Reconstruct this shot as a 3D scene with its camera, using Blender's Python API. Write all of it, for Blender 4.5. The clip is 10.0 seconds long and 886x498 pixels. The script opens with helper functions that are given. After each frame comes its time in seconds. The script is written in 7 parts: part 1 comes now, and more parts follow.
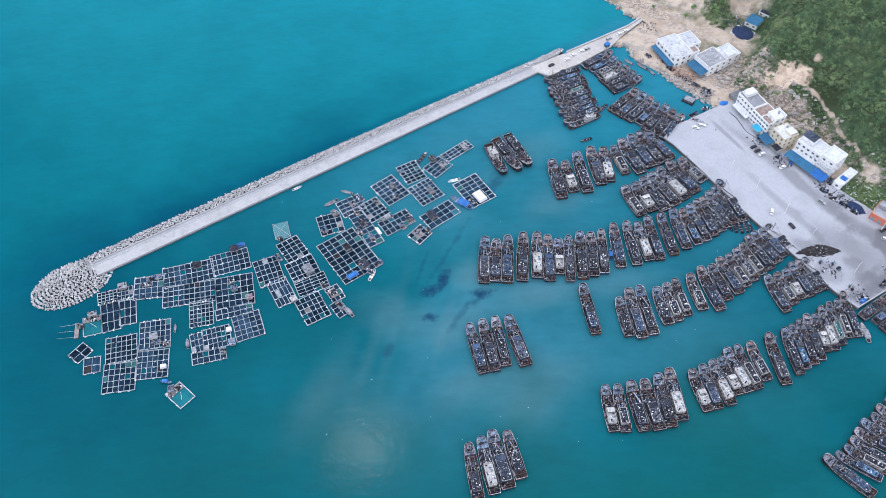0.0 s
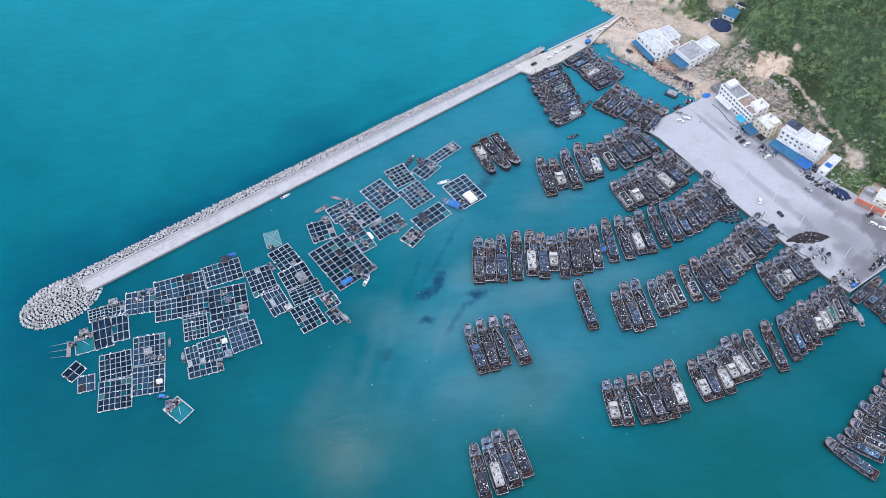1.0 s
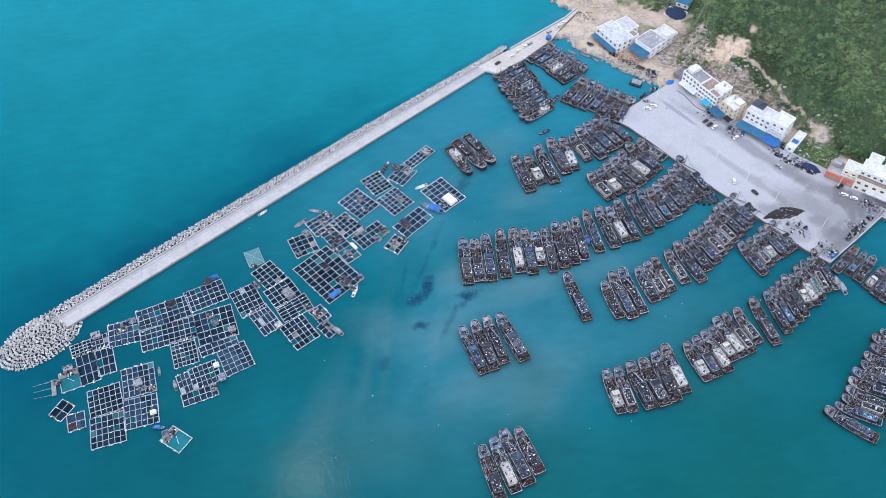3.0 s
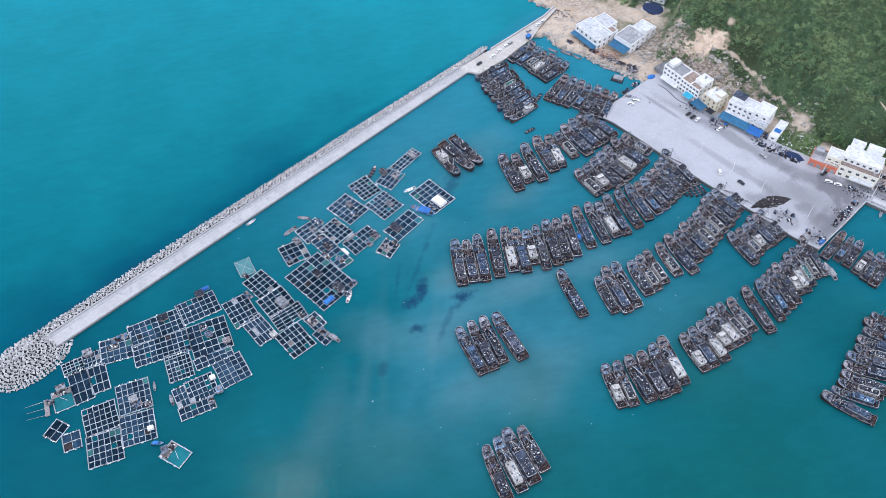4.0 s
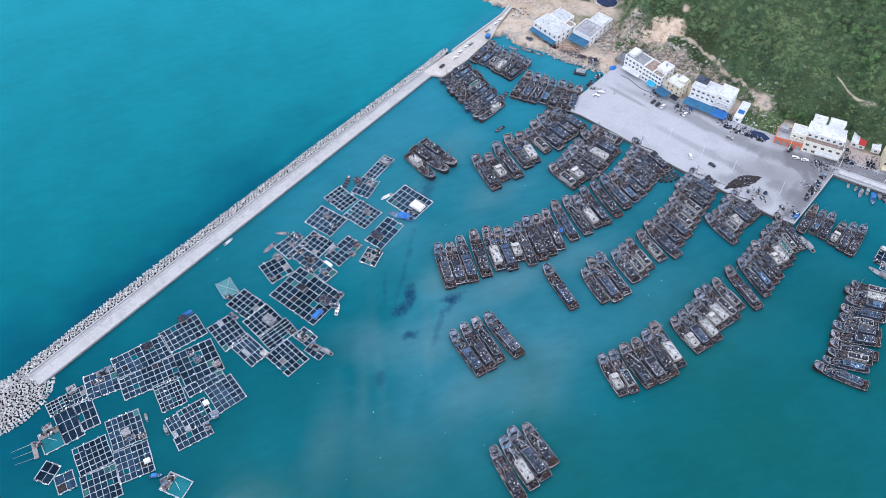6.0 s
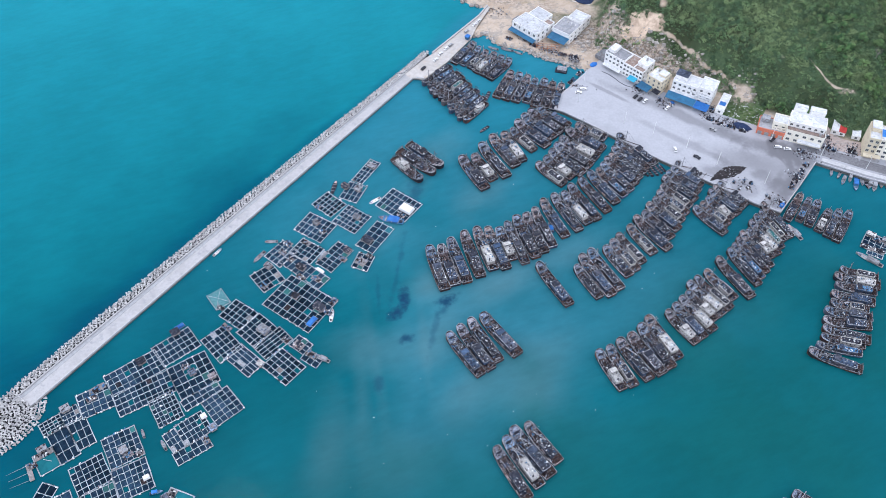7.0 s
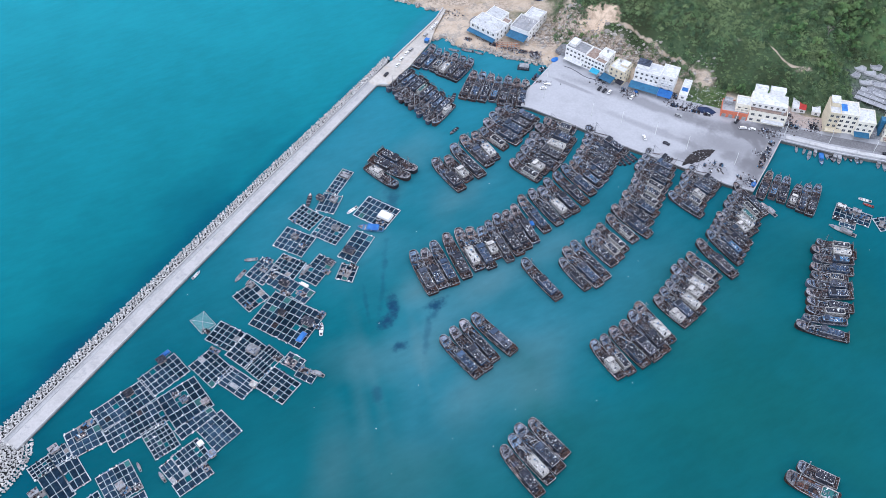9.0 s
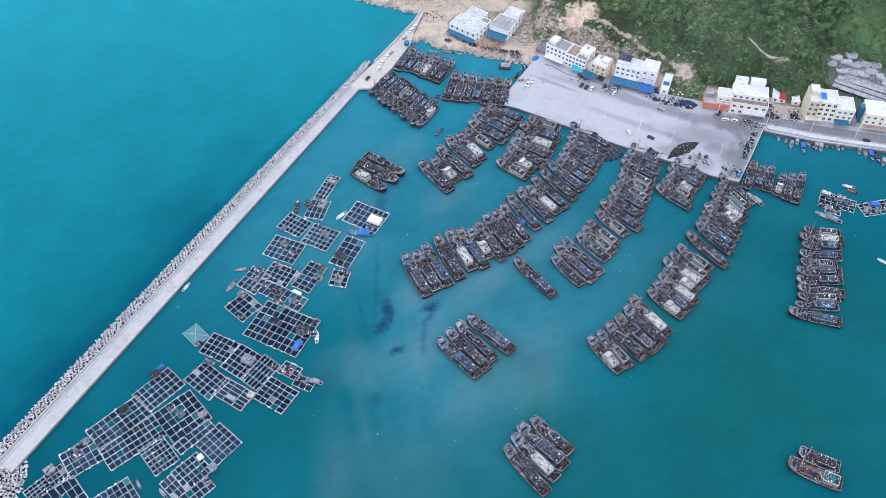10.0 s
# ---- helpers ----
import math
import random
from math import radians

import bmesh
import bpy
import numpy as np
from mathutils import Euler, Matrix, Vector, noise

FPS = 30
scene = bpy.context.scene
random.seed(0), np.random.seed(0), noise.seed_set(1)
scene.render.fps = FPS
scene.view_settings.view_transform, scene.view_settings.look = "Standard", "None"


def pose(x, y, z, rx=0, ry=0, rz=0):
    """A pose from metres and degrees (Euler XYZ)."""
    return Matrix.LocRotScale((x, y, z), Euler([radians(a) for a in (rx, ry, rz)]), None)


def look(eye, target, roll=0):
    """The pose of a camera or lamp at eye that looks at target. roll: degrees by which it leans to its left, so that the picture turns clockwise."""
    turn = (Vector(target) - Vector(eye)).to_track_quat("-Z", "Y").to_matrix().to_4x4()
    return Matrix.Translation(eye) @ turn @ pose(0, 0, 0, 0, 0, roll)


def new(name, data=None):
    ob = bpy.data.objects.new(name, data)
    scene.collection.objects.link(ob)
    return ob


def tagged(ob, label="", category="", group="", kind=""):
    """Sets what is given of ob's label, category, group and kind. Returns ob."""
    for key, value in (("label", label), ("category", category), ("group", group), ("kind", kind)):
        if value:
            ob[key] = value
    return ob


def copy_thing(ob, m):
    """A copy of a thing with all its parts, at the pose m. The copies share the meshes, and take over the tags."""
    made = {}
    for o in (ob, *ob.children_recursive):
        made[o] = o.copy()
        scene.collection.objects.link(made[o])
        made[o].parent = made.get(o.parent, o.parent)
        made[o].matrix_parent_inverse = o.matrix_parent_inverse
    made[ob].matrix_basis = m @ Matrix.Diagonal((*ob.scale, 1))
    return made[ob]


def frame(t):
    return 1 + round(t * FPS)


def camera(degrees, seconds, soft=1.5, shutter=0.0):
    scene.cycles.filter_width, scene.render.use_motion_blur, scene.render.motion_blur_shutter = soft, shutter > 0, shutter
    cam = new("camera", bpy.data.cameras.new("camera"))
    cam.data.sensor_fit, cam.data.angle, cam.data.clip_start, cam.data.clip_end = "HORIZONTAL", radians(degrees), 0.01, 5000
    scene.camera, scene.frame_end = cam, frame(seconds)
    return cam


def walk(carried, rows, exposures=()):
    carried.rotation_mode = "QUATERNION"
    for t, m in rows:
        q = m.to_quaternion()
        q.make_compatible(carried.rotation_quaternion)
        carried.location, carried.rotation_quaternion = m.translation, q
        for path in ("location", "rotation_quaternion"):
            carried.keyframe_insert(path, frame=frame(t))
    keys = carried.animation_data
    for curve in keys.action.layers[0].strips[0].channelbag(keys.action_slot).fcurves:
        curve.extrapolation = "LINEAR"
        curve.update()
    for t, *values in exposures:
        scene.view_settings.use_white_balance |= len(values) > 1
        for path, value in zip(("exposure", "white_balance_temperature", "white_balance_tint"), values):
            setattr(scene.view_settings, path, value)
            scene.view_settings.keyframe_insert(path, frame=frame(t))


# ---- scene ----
# ---- camera: a drone on a wide slow arc, sinking a little ----
cam = camera(54.83, 10.0, soft=0.5)


def drone(t):
    """Eye, heading and tilt of the drone at t seconds."""
    x = 0.039 - 11.1213 * t + 0.08857 * t * t
    y = 0.125 - 0.3757 * t + 0.29669 * t * t
    z = 390.24 - 2.2168 * t - 0.0032 * t * t
    yaw = 0.038 - 2.9578 * t + 0.00114 * t * t
    pitch = -53.637 + 0.3211 * t - 0.00263 * t * t
    lean = -0.314 + 0.028 * t
    return pose(x, y, z, 90 + pitch, 0, yaw) @ pose(0, 0, 0, 0, 0, lean)


walk(cam, [(i * 0.5, drone(i * 0.5)) for i in range(21)], [(0.0, 0.02, 6500, 10), (10.0, 0.02, 6500, 10)])

# ---- light: high thin overcast, a veiled sun ahead of the camera ----
SUN_DIR = Vector((-0.092, 0.392, 0.915)).normalized()
world = bpy.data.worlds.new("sky")
scene.world = world
world.use_nodes = True
wn = world.node_tree.nodes
sky = wn.new("ShaderNodeTexSky")
sky.sky_type = "NISHITA"
sky.sun_disc = False
sky.sun_elevation = math.asin(SUN_DIR.z)
sky.sun_rotation = math.atan2(SUN_DIR.x, SUN_DIR.y)
sky.air_density, sky.dust_density, sky.ozone_density = 1.2, 0.6, 1.0
wn["Background"].inputs["Strength"].default_value = 0.33
# an even layer of thin cloud over most of the blue
veil = wn.new("ShaderNodeMix")
veil.data_type = "RGBA"
veil.inputs[0].default_value = 0.8
world.node_tree.links.new(sky.outputs[0], veil.inputs[6])
veil.inputs[7].default_value = (4.6, 4.82, 5.6, 1)
world.node_tree.links.new(veil.outputs[2], wn["Background"].inputs["Color"])
sun = new("sun", bpy.data.lights.new("sun", "SUN"))
sun.data.energy, sun.data.angle, sun.data.color = 0.23, radians(2.8), (1.0, 0.88, 0.68)
sun.matrix_world = look(SUN_DIR * 500, (0, 0, 0))
scene.view_settings.exposure = 0.0

# ---- materials ----


def nodes_of(name):
    m = bpy.data.materials.new(name)
    m.use_nodes = True
    return m, m.node_tree.nodes, m.node_tree.links, m.node_tree.nodes["Principled BSDF"]


def noise_node(N, links, vec, scale, detail=4.0, rough=0.55):
    n = N.new("ShaderNodeTexNoise")
    n.inputs["Scale"].default_value, n.inputs["Detail"].default_value, n.inputs["Roughness"].default_value = scale, detail, rough
    links.new(vec, n.inputs["Vector"])
    return n.outputs["Fac"]


def stretch(N, links, value, lo, hi, to_lo=0.0, to_hi=1.0):
    r = N.new("ShaderNodeMapRange")
    r.interpolation_type = "SMOOTHSTEP"
    for i, v in enumerate((lo, hi, to_lo, to_hi)):
        r.inputs[i + 1].default_value = v
    links.new(value, r.inputs[0])
    return r.outputs[0]


def mixed(N, links, fac, a, b):
    """Mix two colours; a and b are colours or sockets."""
    m = N.new("ShaderNodeMix")
    m.data_type = "RGBA"
    for socket, v in ((m.inputs[6], a), (m.inputs[7], b)):
        if isinstance(v, tuple):
            socket.default_value = (*v[:3], 1)
        else:
            links.new(v, socket)
    if isinstance(fac, float):
        m.inputs[0].default_value = fac
    else:
        links.new(fac, m.inputs[0])
    return m.outputs[2]


def calc(N, links, op, a, b):
    m = N.new("ShaderNodeMath")
    m.operation = op
    for i, v in enumerate((a, b)):
        if isinstance(v, (int, float)):
            m.inputs[i].default_value = v
        else:
            links.new(v, m.inputs[i])
    return m.outputs[0]


COOL_WARM = ((0.62, 0.92, 1.28), (1.20, 0.96, 0.86))


def surface(name, a, b, grain=1.5, patch=0.2, rough=0.75, bump=0.4, metal=0.0, vary=0.25, stain=None, amount=0.5, island=0.0, relief=0.06, sheen=0.3, tints=None):
    """Two colours broken up by grain and patches, an optional third as stains, lighter or darker from thing to thing."""
    m, N, links, bs = nodes_of(name)
    info = N.new("ShaderNodeObjectInfo")
    tc = N.new("ShaderNodeTexCoord")
    off = N.new("ShaderNodeVectorMath")
    off.operation = "MULTIPLY_ADD"
    comb = N.new("ShaderNodeCombineXYZ")
    for i in range(3):
        links.new(info.outputs["Random"], comb.inputs[i])
    links.new(comb.outputs[0], off.inputs[0])
    off.inputs[1].default_value = (61, 47, 33)
    links.new(tc.outputs["Object"], off.inputs[2])
    vec = off.outputs[0]
    fine = noise_node(N, links, vec, grain, 5.0, 0.65)
    wide = noise_node(N, links, vec, patch, 3.0, 0.5)
    both = calc(N, links, "ADD", calc(N, links, "MULTIPLY", fine, 0.6), calc(N, links, "MULTIPLY", wide, 0.4))
    col = mixed(N, links, stretch(N, links, both, 0.36, 0.64), a, b)
    if stain:
        sp = noise_node(N, links, vec, patch * 2.7, 6.0, 0.7)
        col = mixed(N, links, stretch(N, links, sp, 0.62 - amount * 0.22, 0.72 - amount * 0.12), col, stain)
    hsv = N.new("ShaderNodeHueSaturation")
    links.new(col, hsv.inputs["Color"])
    val = calc(N, links, "ADD", calc(N, links, "MULTIPLY", info.outputs["Random"], 2 * vary), 1 - vary)
    if island:
        geo = N.new("ShaderNodeNewGeometry")
        isl = calc(N, links, "ADD", calc(N, links, "MULTIPLY", geo.outputs["Random Per Island"], 2 * island), 1 - island)
        val = calc(N, links, "MULTIPLY", val, isl)
    links.new(val, hsv.inputs["Value"])
    out = hsv.outputs[0]
    if tints:
        # paint leans one way or the other from boat to boat
        pick = mixed(N, links, calc(N, links, "FRACT", calc(N, links, "MULTIPLY", info.outputs["Random"], 7.31), 0.0), tints[0], tints[1])
        mul = N.new("ShaderNodeMix")
        mul.data_type, mul.blend_type = "RGBA", "MULTIPLY"
        mul.inputs[0].default_value = 1.0
        links.new(out, mul.inputs[6])
        links.new(pick, mul.inputs[7])
        out = mul.outputs[2]
    links.new(out, bs.inputs["Base Color"])
    bs.inputs["Roughness"].default_value, bs.inputs["Metallic"].default_value = rough, metal
    bs.inputs["Specular IOR Level"].default_value = sheen
    bp = N.new("ShaderNodeBump")
    bp.inputs["Strength"].default_value, bp.inputs["Distance"].default_value = bump, relief
    links.new(fine, bp.inputs["Height"])
    links.new(bp.outputs[0], bs.inputs["Normal"])
    return m


def blot(N, links, pos, wobble, x, y, rx, ry, turn, soft0=0.35, soft1=1.25):
    """A soft patch with a ragged edge round (x, y): 1 inside, 0 outside."""
    mp = N.new("ShaderNodeMapping")
    mp.vector_type = "TEXTURE"
    mp.inputs["Location"].default_value = (x, y, 0)
    mp.inputs["Rotation"].default_value = (0, 0, radians(turn))
    mp.inputs["Scale"].default_value = (rx, ry, 1000)
    links.new(pos, mp.inputs["Vector"])
    ln = N.new("ShaderNodeVectorMath")
    ln.operation = "LENGTH"
    links.new(mp.outputs[0], ln.inputs[0])
    d = calc(N, links, "ADD", ln.outputs["Value"], wobble)
    return stretch(N, links, d, soft0, soft1, 1.0, 0.0)


def water_material():
    m, N, links, bs = nodes_of("sea_water")
    geo = N.new("ShaderNodeNewGeometry")
    pos = geo.outputs["Position"]
    wide = noise_node(N, links, pos, 0.006, 4.0, 0.5)
    mid = noise_node(N, links, pos, 0.03, 5.0, 0.6)
    wob = calc(N, links, "MULTIPLY", calc(N, links, "SUBTRACT", mid, 0.5), 3.2)
    haze = calc(N, links, "MULTIPLY", calc(N, links, "SUBTRACT", noise_node(N, links, pos, 0.018, 3.0, 0.5), 0.5), 2.6)
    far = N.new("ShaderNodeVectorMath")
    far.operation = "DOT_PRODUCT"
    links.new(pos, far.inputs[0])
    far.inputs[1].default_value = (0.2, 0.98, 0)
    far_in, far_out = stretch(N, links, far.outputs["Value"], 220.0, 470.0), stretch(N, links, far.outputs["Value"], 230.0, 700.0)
    # open sea is bluer, the basin behind the breakwater greener and silty
    sep = N.new("ShaderNodeVectorMath")
    sep.operation = "DOT_PRODUCT"
    links.new(pos, sep.inputs[0])
    sep.inputs[1].default_value = (-0.5447, 0.8386, 0)
    side = stretch(N, links, calc(N, links, "ADD", sep.outputs["Value"], calc(N, links, "MULTIPLY", wob, 3.0)), 333.0, 348.0)
    basin = mixed(N, links, stretch(N, links, wide, 0.35, 0.65), BASIN_A, BASIN_B)
    open_sea = mixed(N, links, stretch(N, links, wide, 0.35, 0.65), SEA_A, SEA_B)
    # paler with distance: silt, plus sky reflection and haze put into the colours
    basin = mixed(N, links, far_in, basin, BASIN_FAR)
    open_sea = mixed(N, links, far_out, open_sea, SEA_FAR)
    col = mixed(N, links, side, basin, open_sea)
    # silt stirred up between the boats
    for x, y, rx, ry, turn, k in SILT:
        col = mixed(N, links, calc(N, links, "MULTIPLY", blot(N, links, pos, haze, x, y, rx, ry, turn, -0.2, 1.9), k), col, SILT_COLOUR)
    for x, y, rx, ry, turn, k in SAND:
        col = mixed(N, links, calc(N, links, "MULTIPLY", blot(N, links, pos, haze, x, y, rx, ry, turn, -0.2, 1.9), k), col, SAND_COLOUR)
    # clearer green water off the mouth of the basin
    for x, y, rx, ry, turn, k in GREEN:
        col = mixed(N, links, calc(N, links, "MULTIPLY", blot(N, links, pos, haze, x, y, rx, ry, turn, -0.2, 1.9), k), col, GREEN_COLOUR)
    # darker blue water round the breakwater head, along its sea side and to the west
    for x, y, rx, ry, turn, k in DARK_BLUE:
        col = mixed(N, links, calc(N, links, "MULTIPLY", blot(N, links, pos, haze, x, y, rx, ry, turn, -0.2, 1.9), k), col, DARK_BLUE_COLOUR)
    # drifting dark weed and oil, and a narrow dark strip along the breakwater
    small = calc(N, links, "MULTIPLY", calc(N, links, "SUBTRACT", noise_node(N, links, pos, 0.15, 5.0, 0.6), 0.5), 3.4)
    for x, y, rx, ry, turn, k in WEED:
        col = mixed(N, links, calc(N, links, "MULTIPLY", blot(N, links, pos, small, x, y, rx, ry, turn, 0.1, 1.5), k), col, WEED_COLOUR)
    # swell and cat's-paws, their light and dark painted into the colour's value
    mp = N.new("ShaderNodeMapping")
    mp.inputs["Rotation"].default_value = (0, 0, radians(-28))
    mp.inputs["Scale"].default_value = (0.35, 1.0, 1.0)
    links.new(pos, mp.inputs["Vector"])
    swell = calc(N, links, "ADD", calc(N, links, "MULTIPLY", noise_node(N, links, mp.outputs[0], 0.22, 5.0, 0.7), 0.5), calc(N, links, "MULTIPLY", mid, 0.5))
    hsv = N.new("ShaderNodeHueSaturation")
    links.new(col, hsv.inputs["Color"])
    links.new(stretch(N, links, swell, 0.3, 0.7, 0.90, 1.10), hsv.inputs["Value"])
    links.new(hsv.outputs[0], bs.inputs["Base Color"])
    bs.inputs["IOR"].default_value = 1.33
    bs.inputs["Roughness"].default_value = 0.07
    bs.inputs["Specular IOR Level"].default_value = 0.026
    bp = N.new("ShaderNodeBump")
    bp.inputs["Strength"].default_value, bp.inputs["Distance"].default_value = 0.35, 0.14
    waves = calc(N, links, "ADD", noise_node(N, links, pos, 0.35, 5.0, 0.6), calc(N, links, "MULTIPLY", noise_node(N, links, pos, 0.05, 3.0, 0.5), 1.5))
    links.new(waves, bp.inputs["Height"])
    links.new(bp.outputs[0], bs.inputs["Normal"])
    return m


# both FAR tones include painted sky reflection and haze
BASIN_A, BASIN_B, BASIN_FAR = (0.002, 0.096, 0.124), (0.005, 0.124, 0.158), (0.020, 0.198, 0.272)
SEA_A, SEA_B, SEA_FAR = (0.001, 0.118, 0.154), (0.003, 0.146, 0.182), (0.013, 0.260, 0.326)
SILT_COLOUR, WEED_COLOUR = (0.036, 0.178, 0.236), (0.010, 0.048, 0.098)
# x, y, half length, half width, turn, strength
SILT = [(18, 250, 34, 22, 20, 0.5), (45, 235, 30, 20, 0, 0.5), (0, 215, 34, 24, 40, 0.4), (-14, 212, 40, 4, 66, 0.2), (-4, 226, 36, 4, 58, 0.2), (-5, 195, 40, 22, 60, 0.14), (70, 330, 45, 16, 20, 0.4),
        (85, 262, 30, 9, 10, 0.35), (-20, 165, 36, 26, 0, 0.1), (20, 385, 60, 18, 30, 0.3), (40, 300, 40, 14, 10, 0.25),
        (110, 260, 90, 50, -30, 0.5), (40, 210, 66, 38, 10, 0.5), (95, 210, 60, 26, -10, 0.4), (0, 172, 70, 32, 0, 0.4), (60, 262, 40, 9, 12, 0.25), (8, 262, 14, 8, 30, 0.5), (-5, 345, 60, 26, 33, 0.45)]
WEED = [(-0.5, 267, 3.0, 6.5, -18, 1.0), (-6, 259.5, 5.5, 3.2, 20, 0.95), (21, 257, 6.0, 3.4, 12, 0.95), (17, 252, 5, 2, 40, 0.5), (-8, 242, 3.8, 2.6, 0, 0.85), (-29, 221, 2.6, 5.0, -10, 0.45), (3, 286, 24, 1.6, 62, 0.35),
        (9, 243, 14, 1.8, 58, 0.35), (-12, 275, 12, 1.2, 75, 0.3), (30, 336, 10, 4, 60, 0.5), (-165, 306, 60, 2.2, 33, 0.45)]
# pale sandy clouds in the shallows
SAND_COLOUR = (0.11, 0.215, 0.24)
SAND = [(-64, 192, 26, 10, 62, 0.4), (-35, 177, 18, 13, 20, 0.3), (15, 269, 11, 9, 20, 0.5), (11, 201, 18, 11, 30, 0.4), (51, 206, 20, 12, 10, 0.35), (62, 318, 18, 9, 30, 0.35), (41, 192, 16, 9, 0, 0.25), (8, 236, 16, 8, 60, 0.3),
        (-40, 214, 40, 4, 74, 0.2), (-27, 232, 36, 3, 80, 0.15), (0, 234, 26, 2.5, 76, 0.2), (20, 330, 30, 8, 40, 0.2), (48.7, 256, 20, 9, 10, 0.4), (50, 364, 22, 8, 30, 0.3), (41, 186, 14, 9, 0, 0.3), (-22, 240, 12, 18, 60, 0.25), (95, 262, 26, 8, 10, 0.25)]
DARK_BLUE_COLOUR = (0.001, 0.072, 0.116)
DARK_BLUE = [(-170, 215, 80, 60, 20, 0.4), (-120, 150, 90, 40, 0, 0.1), (-152, 318, 80, 6.0, 33, 0.95), (-57, 375, 75, 4.5, 32, 0.75), (29, 426, 60, 3.5, 31, 0.5), (-213, 264, 34, 27, 33, 0.7), (-190, 305, 120, 20, 33, 0.4), (-60, 390, 90, 12, 33, 0.3)]
GREEN_COLOUR = (0.005, 0.094, 0.099)
GREEN = [(140, 130, 90, 60, -10, 0.95), (-120, 150, 100, 50, 10, 0.85), (50, 125, 80, 48, 0, 0.7), (205, 190, 50, 30, -45, 0.5), (-135, 222, 60, 34, 12, 0.6)]
M_WATER = water_material()

M_CONCRETE = surface("concrete", (0.44, 0.44, 0.45), (0.56, 0.56, 0.57), 0.6, 0.05, 0.85, 0.2, vary=0.03, stain=(0.34, 0.34, 0.35), amount=0.25)
M_ROAD = surface("breakwater_concrete", (0.40, 0.39, 0.39), (0.49, 0.48, 0.48), 0.7, 0.10, 0.85, 0.2, vary=0.0, stain=(0.35, 0.35, 0.365), amount=0.4)
M_BERM = surface("grey_berm", (0.33, 0.335, 0.35), (0.43, 0.435, 0.45), 0.5, 0.06, 0.9, 0.2, vary=0.0)
M_WALL_WET = surface("wet_quay_wall", (0.10, 0.10, 0.10), (0.20, 0.19, 0.18), 0.8, 0.2, 0.7, 0.5, vary=0.1)
M_ARMOUR = surface("armour_concrete", (0.33, 0.325, 0.325), (0.60, 0.59, 0.58), 0.9, 0.3, 0.9, 0.5, vary=0.2, island=0.25)
# near-black colour paints in the shade between the armour units
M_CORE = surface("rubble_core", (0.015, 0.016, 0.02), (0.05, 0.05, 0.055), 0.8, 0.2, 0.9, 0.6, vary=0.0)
M_HULLS = [
    surface("rusty_hull", (0.028, 0.017, 0.015), (0.105, 0.062, 0.052), 0.8, 0.15, 0.75, 0.4, vary=0.35, stain=(0.05, 0.04, 0.04), amount=0.6, tints=COOL_WARM),
    surface("dark_hull", (0.009, 0.010, 0.016), (0.042, 0.038, 0.043), 0.8, 0.15, 0.7, 0.4, vary=0.35, stain=(0.16, 0.07, 0.045), amount=0.6, tints=COOL_WARM),
    surface("blue_grey_hull", (0.05, 0.07, 0.10), (0.13, 0.13, 0.14), 0.8, 0.15, 0.7, 0.4, vary=0.3, stain=(0.10, 0.055, 0.05), amount=0.5, tints=COOL_WARM),
]
M_RIM = surface("worn_gunwale", (0.115, 0.122, 0.138), (0.57, 0.59, 0.62), 1.0, 0.3, 0.8, 0.3, vary=0.45, stain=(0.06, 0.052, 0.056), amount=0.65)
M_DECK = surface("stained_deck", (0.007, 0.008, 0.012), (0.055, 0.048, 0.048), 1.2, 0.3, 0.85, 0.4, vary=0.4, stain=(0.085, 0.055, 0.052), amount=0.4, tints=COOL_WARM)
M_DECKGREY = surface("worn_grey_deck", (0.018, 0.018, 0.022), (0.12, 0.112, 0.115), 1.3, 0.4, 0.85, 0.4, vary=0.35, stain=(0.02, 0.02, 0.026), amount=0.5, tints=COOL_WARM)
M_STERN = surface("red_oxide_deck", (0.030, 0.018, 0.017), (0.150, 0.088, 0.074), 1.2, 0.3, 0.85, 0.4, vary=0.4, stain=(0.02, 0.018, 0.02), amount=0.5)
M_FORE = surface("worn_foredeck", (0.085, 0.088, 0.098), (0.47, 0.475, 0.49), 0.9, 0.35, 0.8, 0.3, vary=0.3, stain=(0.17, 0.08, 0.05), amount=0.55, tints=COOL_WARM)
M_BOWDECK = surface("worn_bow_deck", (0.085, 0.078, 0.08), (0.36, 0.34, 0.335), 1.1, 0.4, 0.8, 0.3, vary=0.35, stain=(0.40, 0.39, 0.40), amount=0.35, tints=COOL_WARM)
M_GEARPALE = surface("pale_gear", (0.12, 0.13, 0.15), (0.48, 0.50, 0.54), 1.5, 0.4, 0.7, 0.3, vary=0.1, island=0.35)
M_WHITE = surface("weathered_white_paint", (0.38, 0.37, 0.355), (0.66, 0.65, 0.63), 1.1, 0.45, 0.6, 0.2, vary=0.12, stain=(0.30, 0.28, 0.28), amount=0.5)
M_GREYROOF = surface("grey_roof_paint", (0.016, 0.023, 0.036), (0.105, 0.128, 0.165), 0.8, 0.3, 0.7, 0.3, vary=0.3, stain=(0.07, 0.07, 0.08), amount=0.5, tints=COOL_WARM)
M_DARKROOF = surface("dark_roof_felt", (0.009, 0.012, 0.024), (0.040, 0.045, 0.064), 0.9, 0.3, 0.75, 0.3, vary=0.3, stain=(0.22, 0.21, 0.21), amount=0.25)
M_BLUEPAINT = surface("blue_paint", (0.03, 0.12, 0.26), (0.06, 0.20, 0.36), 0.9, 0.3, 0.55, 0.2, vary=0.25, stain=(0.12, 0.12, 0.14), amount=0.4)
